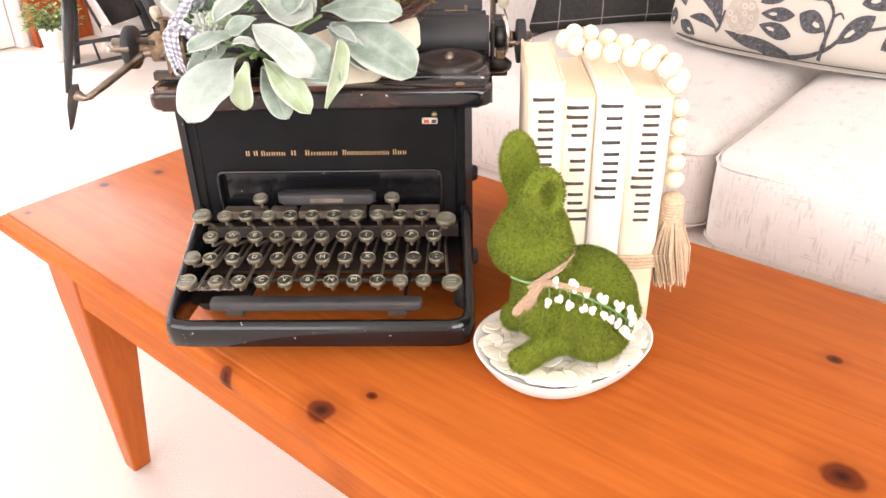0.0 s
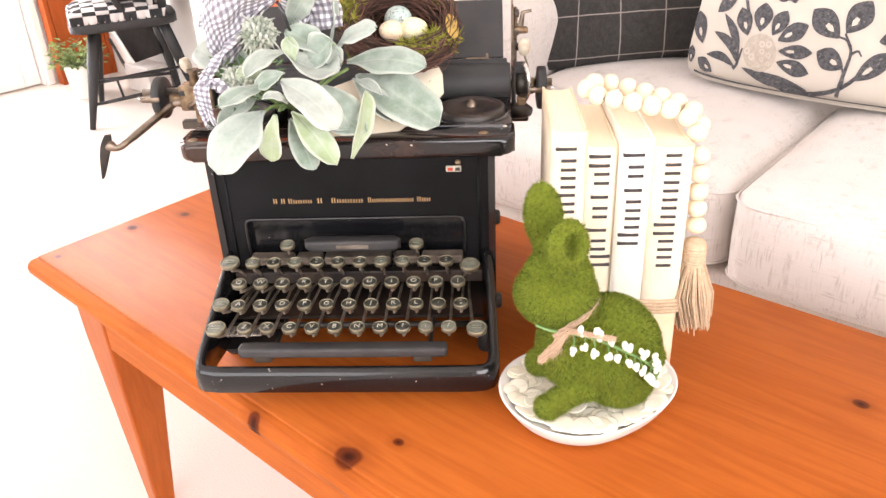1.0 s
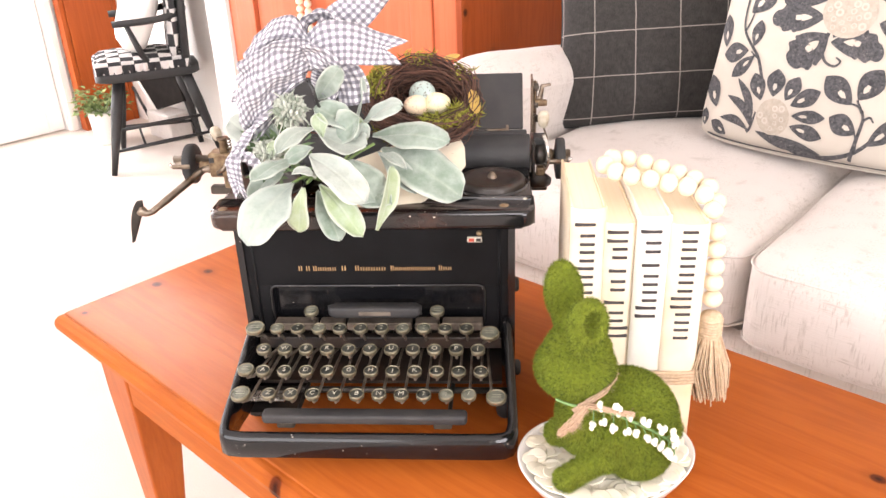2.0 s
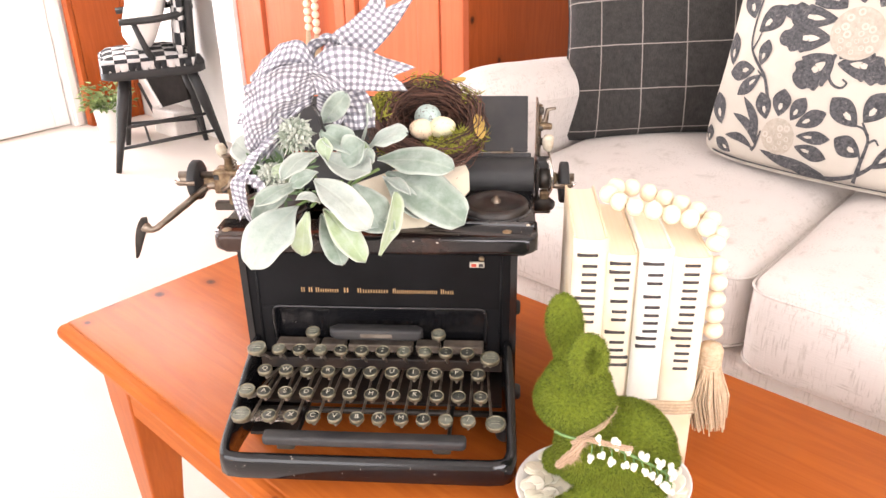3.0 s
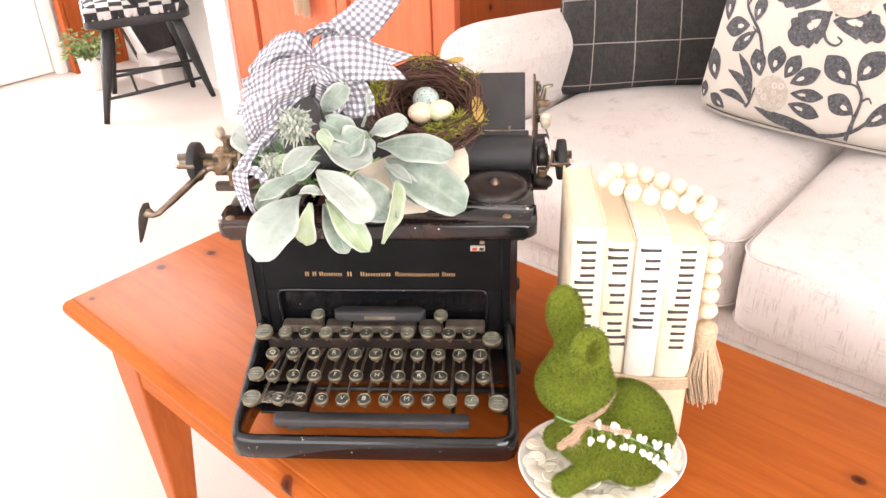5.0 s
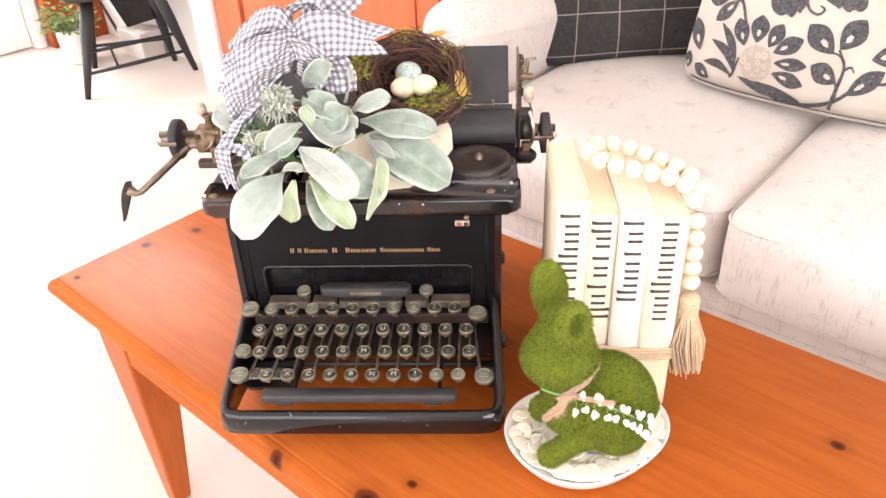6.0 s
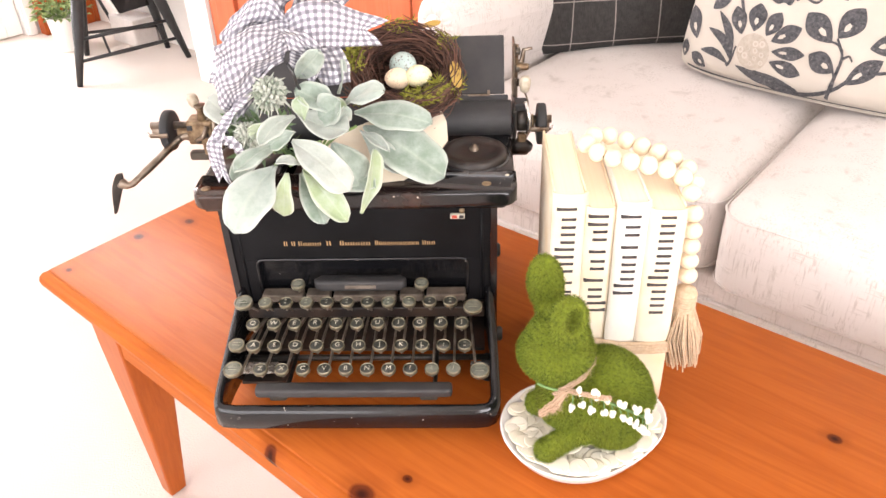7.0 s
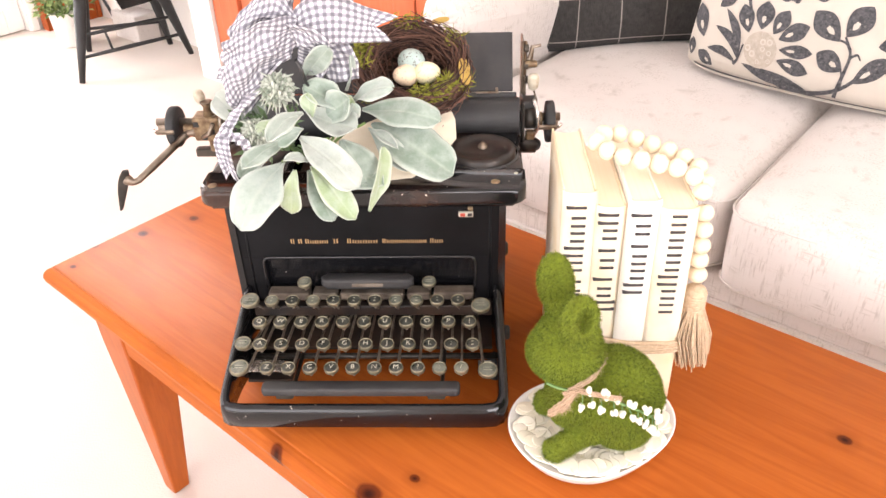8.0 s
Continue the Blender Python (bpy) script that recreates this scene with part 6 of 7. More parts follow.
def neck_twine():
    tie = thing("twine_bow", "jute twine tied round the bunny's neck", "twine", (0.19, 0.455, 0.497))
    strands("neck_loop", [(0.2095, 0.4700, 0.5240), (0.2060, 0.4560, 0.5265), (0.1970, 0.4450, 0.5215), (0.1840, 0.4400, 0.5140), (0.1770, 0.4410, 0.5080)], 0.0027, tie, 12, 4, 2)
    strands("tail", [(0.1840, 0.4385, 0.5150), (0.1950, 0.4345, 0.5160), (0.2070, 0.4325, 0.5140), (0.2190, 0.4335, 0.5110)], 0.0022, tie, 10, 4, 3)
    strands("tail", [(0.1850, 0.4395, 0.5140), (0.1775, 0.4375, 0.5030), (0.1715, 0.4395, 0.4940), (0.1675, 0.4420, 0.4860)], 0.0030, tie, 14, 2.5, 4)
    strands("tail", [(0.1850, 0.4400, 0.5130), (0.1800, 0.4370, 0.5020), (0.1750, 0.4375, 0.4930)], 0.0020, tie, 9, 2.5, 5)


def sprig():
    green = plain("pale_green_stem", (0.20, 0.34, 0.12), (0.14, 0.26, 0.08), 200, 900, 0.7)
    white = plain("white_bud", (0.82, 0.82, 0.74), (0.78, 0.78, 0.64), 300, 900, 0.7)
    s = thing("flower_sprig", "green sprig of tiny white buds tucked under the twine", "flowers", (0.215, 0.446, 0.485))
    stem = spline([(0.1640, 0.4460, 0.5150), (0.1750, 0.4425, 0.5125), (0.2020, 0.4400, 0.5080), (0.2270, 0.4400, 0.4960), (0.2450, 0.4440, 0.4825), (0.2555, 0.4510, 0.4680)], 40)
    part("stem", rod(stem, 0.0011, 6), green, s)
    rng = random.Random(8)
    for k in range(24):
        p = stem[13 + int(27 * k / 23.01)]
        up = 1 if k % 2 else -1
        end = p + Vector((rng.uniform(-0.002, 0.004), -0.0045, up * rng.uniform(0.0045, 0.0085)))
        part("stalk", rod([p, (p + end) / 2 + Vector((0, -0.001, 0)), end], 0.0005, 5), green, s)
        bm = bmesh.new()
        for j in range(5):
            o = Vector((rng.uniform(-1, 1), rng.uniform(-1, 1), rng.uniform(-1, 1))) * 0.0014
            ball(end + o + Vector((0, -0.001, 0.0006 * j * up)), (0.0019, 0.0019, 0.0024), 8, 6, bm=bm)
        part("bud", bm, white, s)


neck_twine()
sprig()

# ---- greenery, ribbon and nest on the typewriter ----


def leaf_material(name, a, b):
    n = Nodes(name)
    uv = n.add("ShaderNodeTexCoord").outputs["UV"]
    sep = n.add("ShaderNodeSeparateXYZ", {0: uv})
    v = n.coords()
    across = n.math("ABSOLUTE", n.math("SUBTRACT", sep.outputs[1], 0.5))
    rand = n.add("ShaderNodeObjectInfo").outputs["Random"]
    colour = n.mix(n.ramp(n.math("ADD", n.math("MULTIPLY", rand, 0.5), n.noise(v, 55, 4, 0.65)), 0.35, 1.05), a, b)
    colour = n.mix(n.math("MULTIPLY", n.ramp(n.noise(v, 70, 4, 0.65), 0.42, 0.75), 0.45), colour, (0.47, 0.52, 0.49))
    vein = n.math("SUBTRACT", 1.0, n.ramp(across, 0.0, 0.07))
    colour = n.mix(n.math("MULTIPLY", vein, 0.22), colour, (0.50, 0.55, 0.46))
    rim = n.ramp(across, 0.36, 0.5)
    colour = n.mix(n.math("MULTIPLY", rim, 0.45), colour, (0.66, 0.69, 0.63))
    fine = n.noise(v, 900, 2)
    n.bump(n.math("ADD", n.math("ADD", fine, n.noise(v, 260, 2)), n.math("MULTIPLY", vein, -0.8)), 0.45, 0.0010)
    return n.done(colour, 0.95, 0.0, Sheen_Weight=0.25)


M_LEAF = leaf_material("lambs_ear", (0.15, 0.21, 0.155), (0.335, 0.39, 0.345))
M_LEAF_GREEN = leaf_material("lambs_ear_green", (0.20, 0.28, 0.14), (0.35, 0.42, 0.255))
M_LEAF_PALE = leaf_material("lambs_ear_pale", (0.22, 0.265, 0.225), (0.375, 0.40, 0.36))
bouquet = thing("greenery_spray", "artificial lamb's ear spray with thistle heads on the typewriter", "flowers", (0.0, 0.65, 0.605))


def leaf(base, tip, width, sag=0.18, cup=0.18, facing=(0, -0.6, 0.8), material=None, twist=0.0):
    base, tip = Vector(base), Vector(tip)
    way = tip - base
    length = way.length
    face = Vector(facing)
    side = way.cross(face).normalized()
    face = side.cross(way).normalized()
    turn = Matrix.Rotation(radians(twist), 3, way.normalized())
    side, face = turn @ side, turn @ face

    def at(u, v):
        full = 0.64
        if u < full:
            w = width * 0.46 * (0.10 + 0.90 * math.sin(math.pi / 2 * u / full) ** 1.1)
        else:
            w = width * 0.46 * math.sqrt(max(0.0, 1 - ((u - full) / (1 - full)) ** 2.2))
        w *= 1 + 0.05 * math.cos(9 * u + 700 * base.x)
        w = max(w, 0.0009)
        s = 2 * v - 1
        p = base + way * u + face * (length * sag * math.sin(math.pi * u) * 0.8)
        ripple = 0.10 * w * math.sin(13 * u + 400 * base.x) * s * s + 0.0012 * math.sin(6 * u + 3 * s + 300 * base.x)
        return p + side * w * s * (1 + 0.05 * math.sin(8 * u + 500 * base.y)) + face * (cup * w * s * s + ripple)

    return part("leaf", surface(at, 18, 8, thick=0.0007), material or M_LEAF, bouquet)


G, PL = M_LEAF_GREEN, M_LEAF_PALE
# hanging in front
leaf((-0.0504, 0.5860, 0.6332), (-0.0790, 0.5328, 0.6004), 0.0440, 0.16, 0.10)
leaf((-0.0370, 0.5680, 0.6360), (-0.0426, 0.5610, 0.5995), 0.0200, 0.12, 0.18, material=G)
leaf((-0.0250, 0.5760, 0.6350), (0.0124, 0.5482, 0.6000), 0.0250, 0.14, 0.18, material=G)
leaf((-0.0300, 0.5850, 0.6260), (-0.0090, 0.5600, 0.5915), 0.0230, 0.10, 0.15)
leaf((-0.0310, 0.5780, 0.6600), (0.0180, 0.5440, 0.6320), 0.0320, 0.16, 0.22, material=PL)
leaf((0.0000, 0.5900, 0.6520), (0.0210, 0.5740, 0.6210), 0.0360, 0.10, 0.10)
leaf((-0.0240, 0.5610, 0.6470), (-0.0390, 0.5460, 0.6560), 0.0110, 0.25, 0.40, material=PL)
# fan towards the roller
leaf((0.0130, 0.6360, 0.6580), (0.0825, 0.6060, 0.6610), 0.0320, 0.08, 0.14)
leaf((0.0220, 0.6260, 0.6500), (0.0915, 0.5980, 0.6140), 0.0500, 0.10, 0.08)
leaf((0.0200, 0.6230, 0.6460), (0.0525, 0.5980, 0.6180), 0.0210, 0.12, 0.35)
leaf((0.0200, 0.6200, 0.6480), (0.0465, 0.5900, 0.6430), 0.0110, 0.10, 0.50, material=PL)
leaf((0.0215, 0.5640, 0.5990), (0.0340, 0.5870, 0.6470), 0.0185, 0.10, 0.60, (0.5, -0.8, 0.3), G, twist=14)
# rosette
leaf((-0.0200, 0.6060, 0.6620), (0.0095, 0.5930, 0.6880), 0.0285, -0.06, 0.40, (0.1, -0.8, 0.5))
leaf((-0.0290, 0.5980, 0.6760), (0.0150, 0.5860, 0.6650), 0.0310, -0.24, 0.55, (0.1, -0.55, 0.8), PL)
leaf((0.0050, 0.6100, 0.6700), (-0.0300, 0.6080, 0.6920), 0.0270, 0.10, 0.35, (0, -0.6, 0.8))
leaf((-0.0230, 0.5960, 0.6700), (-0.0250, 0.6000, 0.6900), 0.0160, 0.05, 0.30, (-0.2, -0.9, 0.3), G)
leaf((0.0040, 0.6020, 0.6640), (0.0130, 0.5930, 0.6830), 0.0160, 0.05, 0.40, (0.5, -0.7, 0.4))
# left side
leaf((-0.0242, 0.5716, 0.6840), (-0.0490, 0.5444, 0.6725), 0.0190, 0.22, 0.30, material=PL)
leaf((-0.0294, 0.5860, 0.6640), (-0.0510, 0.5740, 0.6560), 0.0180, 0.12, 0.20)
leaf((-0.0440, 0.5800, 0.6560), (-0.0720, 0.5430, 0.6510), 0.0190, 0.08, 0.20)
leaf((-0.0830, 0.6130, 0.6580), (-0.1110, 0.6270, 0.6780), 0.0270, 0.05, 0.25, (-0.1, -0.8, 0.6), PL)
# upright against the bow
leaf((-0.0330, 0.6300, 0.6930), (-0.0045, 0.6020, 0.7270), 0.0210, 0.05, 0.15, (0.3, -0.9, 0.2))
leaf((0.0009, 0.6330, 0.6780), (0.0100, 0.6175, 0.7143), 0.0085, 0.05, 0.40, (0.9, -0.4, 0.1))
leaf((0.0085, 0.6200, 0.6740), (0.0457, 0.5920, 0.6960), 0.0235, 0.10, 0.14)
# half hidden between
leaf((-0.0272, 0.6053, 0.6307), (0.0349, 0.5719, 0.6192), 0.0291, 0.1, 0.1)
leaf((-0.0615, 0.6149, 0.6402), (-0.0892, 0.5862, 0.6192), 0.0233, 0.1, 0.1)
leaf((-0.0692, 0.6244, 0.6517), (-0.0806, 0.6215, 0.6823), 0.0175, 0.05, 0.2, (-0.2, -0.9, 0.4))
leaf((-0.0520, 0.6101, 0.6517), (-0.0692, 0.5891, 0.6660), 0.0194, 0.1, 0.2, (-0.3, -0.9, 0.4), G)
leaf((0.0110, 0.6196, 0.6613), (-0.0062, 0.6101, 0.6823), 0.0194, 0.1, 0.2, (0, -0.9, 0.4), G)
for a, b in (((-0.0329, 0.6196, 0.6230), (-0.0529, 0.5929, 0.6307)), ((-0.0329, 0.6196, 0.6230), (-0.0377, 0.5852, 0.6336)), ((-0.0233, 0.6196, 0.6230), (0.0082, 0.6244, 0.6584)), ((-0.0233, 0.6196, 0.6230), (0.0196, 0.5977, 0.6632)), ((-0.0329, 0.6196, 0.6230), (-0.0081, 0.5776, 0.6593)), ((-0.0424, 0.6196, 0.6230), (-0.0911, 0.6292, 0.6536))):
    part("stem", rod(spline([a, (Vector(a) + Vector(b)) / 2 + Vector((0, -0.004, 0.006)), b], 8), 0.0014, 6), M_STEM, bouquet)
# short green sprigs between the leaves
rng = random.Random(21)
bm = bmesh.new()
for k in range(130):
    c = Vector((rng.uniform(-0.095, -0.035), rng.uniform(0.598, 0.630), rng.uniform(0.625, 0.668)))
    way = Vector((rng.uniform(-0.6, 0.8), rng.uniform(-1, -0.1), rng.uniform(-0.3, 1))).normalized()
    side = way.orthogonal().normalized() * rng.uniform(0.0012, 0.0024)
    length = rng.uniform(0.010, 0.018)
    q = [c - side * 0.4, c + way * length * 0.5 - side, c + way * length, c + way * length * 0.5 + side, c + side * 0.4]
    bm.faces.new([bm.verts.new(p) for p in q])
tagged(part("sprig_foliage", bm, plain("dark_sprig", (0.10, 0.17, 0.07), (0.16, 0.24, 0.12), 80, 500, 0.8), bouquet, "small dark green blades", smooth=False), kind="stuff")


def thistle_scales():
    n = Nodes("thistle_scales")
    rand = n.add("ShaderNodeNewGeometry").outputs["Random Per Island"]
    colour = n.mix(rand, (0.17, 0.21, 0.16), (0.56, 0.58, 0.52))
    colour = n.mix(n.math("MULTIPLY", n.noise(n.coords(), 700, 2), 0.4), colour, (0.30, 0.34, 0.25))
    return n.done(colour, 0.9, 0.0, Sheen_Weight=0.2)


def thistle(c, r, seed):
    rng = random.Random(seed)
    head = part("thistle_head", ball(c, (r * 0.72, r * 0.72, r * 0.78), 16, 12), M_THISTLE, bouquet, "grey-green thistle head")
    c = Vector(c)
    bm = bmesh.new()
    count = 100
    for k in range(count):
        z = 1 - 2 * (k + 0.5) / count
        a = k * 2.39996
        nrm = Vector((math.cos(a) * math.sqrt(1 - z * z), math.sin(a) * math.sqrt(1 - z * z), z))
        if k % 2 == 0:
            way = (nrm + Vector((rng.uniform(-0.4, 0.4), -0.1, -0.7))).normalized()
            rod([c + nrm * r * 0.7, c + nrm * r * 0.95 + way * 0.002, c + nrm * r + way * rng.uniform(0.004, 0.009)], [0.0010, 0.0009, 0.0003], 5, bm)
        ball(c + nrm * r * 0.80, (0.0016, 0.0022, 0.0046), 8, 6, (nrm + Vector((0, 0, 0.55))).to_track_quat("Z", "Y").to_matrix(), bm)
    tagged(part("scale_cover", bm, M_SCALE, head), kind="stuff")


M_THISTLE = plain("thistle_green", (0.10, 0.13, 0.095), (0.17, 0.20, 0.15), 160, 900, 0.85)
M_SCALE = thistle_scales()
thistle((-0.0500, 0.603, 0.6915), 0.0130, 5)
thistle((-0.0720, 0.5986, 0.6541), 0.0122, 6)

# cream card with cut corners under the leaves
M_CARD = plain("cream_card", (0.80, 0.72, 0.58), (0.76, 0.66, 0.50), 40, 500, 0.85)
bm = bmesh.new()
card = [(0.060, 0.672, 0.650), (0.088, 0.663, 0.648), (0.093, 0.652, 0.641), (0.094, 0.640, 0.629), (0.088, 0.633, 0.624), (0.052, 0.608, 0.603), (0.013, 0.590, 0.5965), (-0.012, 0.604, 0.607), (-0.02, 0.64, 0.630)]
front = [bm.verts.new(p) for p in card]
back = [bm.verts.new((x, y + 0.0015, z - 0.002)) for x, y, z in card]
mid_f, mid_b = bm.verts.new((0.036, 0.638, 0.6275)), bm.verts.new((0.036, 0.6395, 0.6255))
for k in range(len(card)):
    j = (k + 1) % len(card)
    bm.faces.new((front[k], front[j], mid_f))
    bm.faces.new((back[j], back[k], mid_b))
    bm.faces.new((front[k], back[k], back[j], front[j]))
solo("paper_card", bm, M_CARD, "cream card with clipped corners under the leaves", "paper", (0.036, 0.638, 0.605), smooth=False)


def gingham():
    n = Nodes("grey_white_gingham")
    uv = n.add("ShaderNodeTexCoord").outputs["UV"]
    sep = n.add("ShaderNodeSeparateXYZ", {0: uv})
    bands = [n.ramp(n.math("ABSOLUTE", n.math("SUBTRACT", n.math("FRACT", sep.outputs[k]), 0.5)), 0.21, 0.29) for k in (0, 1)]
    f = n.math("MULTIPLY", n.math("ADD", bands[0], bands[1]), 0.5)
    v = n.coords()
    fine = n.noise(v, 1400, 2)
    colour = n.mix(n.ramp(f, 0.0, 0.5), (0.74, 0.73, 0.75), (0.29, 0.28, 0.325))
    colour = n.mix(n.ramp(f, 0.5, 1.0), colour, (0.135, 0.128, 0.155))
    colour = n.mix(n.math("MULTIPLY", fine, 0.15), colour, (0.5, 0.5, 0.5))
    n.bump(fine, 0.4, 0.0004)
    return n.done(colour, 0.9)


M_GINGHAM = gingham()
bow = thing("ribbon_bow", "grey and white gingham ribbon bow with notched tails", "ribbon", (-0.05, 0.66, 0.69))
CHECK = 0.0056


def ribbon(name, line, widths, sides, notch=False, curl=0.0, n=40):
    """A strip through line; widths and side directions are spread along it."""
    pts = spline(line, n)
    dirs = spline([Vector(s) for s in sides], n)
    ws = spline([(w, 0, 0) for w in widths], n)
    length = sum((b - a).length for a, b in zip(pts, pts[1:]))

    def at(u, v):
        i = min(int(round(u * n)), n)
        way = (pts[min(i + 1, n)] - pts[max(i - 1, 0)]).normalized()
        side = dirs[i].normalized()
        face = way.cross(side).normalized()
        s = 2 * v - 1
        p = pts[i] + side * s * ws[i].x / 2 + face * (curl * ws[i].x * (1 - s * s) + 0.0016 * math.sin(9 * u + 4 * s + line[0][0] * 300) + 0.0010 * math.sin(23 * u - 7 * s))
        if name == "loop":
            p += face * 0.0055 * noise.noise(p * 55) + side * 0.003 * noise.noise(p * 80)
        if notch and u > 0.8:
            p += way * ((abs(s) - 0.55) * ws[i].x * 0.75 * (u - 0.8) / 0.2)
        return p

    bm = surface(at, n, 12, thick=0.0005)
    uv = bm.loops.layers.uv["UVMap"]
    for f in bm.faces:
        for loop in f.loops:
            loop[uv].uv = (loop[uv].uv[0] * length / CHECK, loop[uv].uv[1] * max(widths) / CHECK)
    return part(name, bm, M_GINGHAM, bow)


# broad front loop, peaked upper loop, crumpled lower loop, thin rear loop; then the tails
ribbon("loop", [(-0.0321, 0.6220, 0.7328), (-0.0473, 0.6077, 0.7328), (-0.0653, 0.6001, 0.7252), (-0.0805, 0.6010, 0.7167), (-0.0919, 0.6106, 0.7081), (-0.0882, 0.6229, 0.7024), (-0.0606, 0.6305, 0.7100), (-0.0378, 0.6333, 0.7214)], [0.0233, 0.0388, 0.0466, 0.0466, 0.0446, 0.0388, 0.0291, 0.0194], [(0.35, -0.15, 0.95), (0.30, -0.2, 0.95), (0.22, -0.2, 0.95), (0.15, -0.25, 0.95), (0.1, -0.2, 0.95), (0.1, 0.2, 0.95), (0.2, 0.1, 0.9), (0.3, 0.1, 0.9)], curl=-0.05)
ribbon("loop", [(-0.0368, 0.6286, 0.7366), (-0.0492, 0.6181, 0.7490), (-0.0615, 0.6124, 0.7490), (-0.0748, 0.6124, 0.7385), (-0.0862, 0.6172, 0.7252), (-0.0815, 0.6296, 0.7138), (-0.0568, 0.6333, 0.7214)], [0.0194, 0.0349, 0.0407, 0.0388, 0.0349, 0.0291, 0.0194], [(0.6, -0.1, 0.8), (0.50, 0.1, 0.86), (0.45, 0.15, 0.88), (0.35, 0.2, 0.9), (0.2, 0.1, 0.95), (0.2, 0.3, 0.9), (0.3, 0.2, 0.9)], curl=-0.04)
ribbon("loop", [(-0.0416, 0.6220, 0.7195), (-0.0606, 0.6077, 0.7119), (-0.0777, 0.6010, 0.7005), (-0.0900, 0.6048, 0.6891), (-0.0882, 0.6153, 0.6796), (-0.0606, 0.6239, 0.6929)], [0.0175, 0.0330, 0.0407, 0.0427, 0.0369, 0.0194], [(0.2, -0.4, 0.9), (0.2, -0.4, 0.9), (0.1, -0.4, 0.9), (-0.1, -0.4, 0.9), (-0.1, 0.2, 0.9), (0.1, 0.3, 0.9)], curl=-0.07)
ribbon("loop", [(-0.0758, 0.6106, 0.7214), (-0.0872, 0.6048, 0.7100), (-0.0948, 0.6087, 0.6967), (-0.0891, 0.6181, 0.6872)], [0.0155, 0.0252, 0.0291, 0.0194], [(0.7, -0.5, 0.5), (0.7, -0.6, 0.4), (0.6, -0.7, 0.2), (0.6, -0.7, 0)], curl=-0.10)
ribbon("loop", [(-0.0435, 0.6296, 0.7423), (-0.0340, 0.6314, 0.7566), (-0.0217, 0.6333, 0.7641), (-0.0112, 0.6362, 0.7594), (-0.0131, 0.6391, 0.7461), (-0.0283, 0.6391, 0.7328)], [0.0116, 0.0145, 0.0136, 0.0175, 0.0194, 0.0136], [(-0.3, -0.7, 0.5), (-0.3, -0.7, 0.5), (0.1, -0.8, 0.5), (0.5, -0.8, 0.2), (0.4, -0.9, 0), (0.3, -0.9, 0)], curl=-0.06)
ribbon("loop", [(-0.0378, 0.6277, 0.7252), (-0.0321, 0.6143, 0.7309), (-0.0188, 0.6096, 0.7271), (-0.0074, 0.6143, 0.7157), (-0.0131, 0.6258, 0.7062), (-0.0340, 0.6296, 0.7157)], [0.0175, 0.0330, 0.0388, 0.0388, 0.0330, 0.0175], [(-0.4, -0.3, 0.8), (-0.4, -0.3, 0.85), (-0.2, -0.4, 0.9), (0.2, -0.6, 0.7), (0.1, 0.3, 0.8), (0.2, 0.3, 0.8)], curl=-0.06)
ribbon("tail", [(-0.0378, 0.6220, 0.7309), (-0.0197, 0.6172, 0.7413), (0.0011, 0.6181, 0.7428), (0.0211, 0.6220, 0.7380), (0.0401, 0.6258, 0.7333)], [0.0213, 0.0359, 0.0359, 0.0291, 0.0204], [(-0.3, 0.2, 0.9), (-0.15, 0.25, 0.95), (0.05, 0.3, 0.95), (0.15, 0.4, 0.9), (0.25, 0.5, 0.8)], True, 0.10)
ribbon("tail", [(-0.0321, 0.6371, 0.7328), (-0.0150, 0.6448, 0.7499), (0.0040, 0.6486, 0.7641), (0.0192, 0.6514, 0.7784), (0.0315, 0.6542, 0.7955)], [0.0175, 0.0330, 0.0320, 0.0301, 0.0301], [(-0.4, 0.1, 0.9), (-0.55, 0.2, 0.8), (-0.65, 0.1, 0.7), (-0.8, 0, 0.5), (-0.85, 0, 0.45)], True, 0.06)
ribbon("tail", [(-0.0226, 0.6314, 0.7309), (-0.0093, 0.6277, 0.7214), (-0.0017, 0.6277, 0.7081), (0.0002, 0.6277, 0.6891)], [0.0175, 0.0291, 0.0310, 0.0272], [(0.8, 0, 0.5), (0.9, -0.1, 0.3), (0.95, -0.1, 0.1), (0.95, -0.1, 0.1)], False, 0.12)
ribbon("tail", [(-0.0511, 0.6210, 0.7100), (-0.0730, 0.6060, 0.6860), (-0.0850, 0.6010, 0.6740), (-0.0945, 0.5970, 0.6640), (-0.1005, 0.5900, 0.6510), (-0.0970, 0.5810, 0.6380), (-0.0915, 0.5720, 0.6270)], [0.0194, 0.0200, 0.0170, 0.0160, 0.0165, 0.0150, 0.0135], [(0.7, -0.5, 0.2), (0.8, -0.4, 0.4), (0.75, -0.3, 0.6), (0.8, -0.3, 0.4), (0.95, -0.3, 0.0), (0.9, -0.3, -0.2), (0.9, -0.2, -0.3)], True, 0.15)
ribbon("tail", [(-0.0990, 0.5945, 0.6600), (-0.0900, 0.5900, 0.6575), (-0.0820, 0.5870, 0.6520), (-0.0735, 0.5845, 0.6445)], [0.0120, 0.0145, 0.0140, 0.0120], [(0.5, -0.4, 0.8), (0.45, -0.5, 0.75), (0.5, -0.5, 0.7), (0.5, -0.5, 0.7)], True, 0.12)
part("knot", turned(ball((0, 0, 0), (0.008, 0.007, 0.010), 14, 10), Matrix.Translation((-0.0359, 0.6296, 0.7280))), plain("gingham_knot", (0.5, 0.5, 0.52), (0.75, 0.75, 0.76), 180, 700, 0.9), bow, "gathered knot")
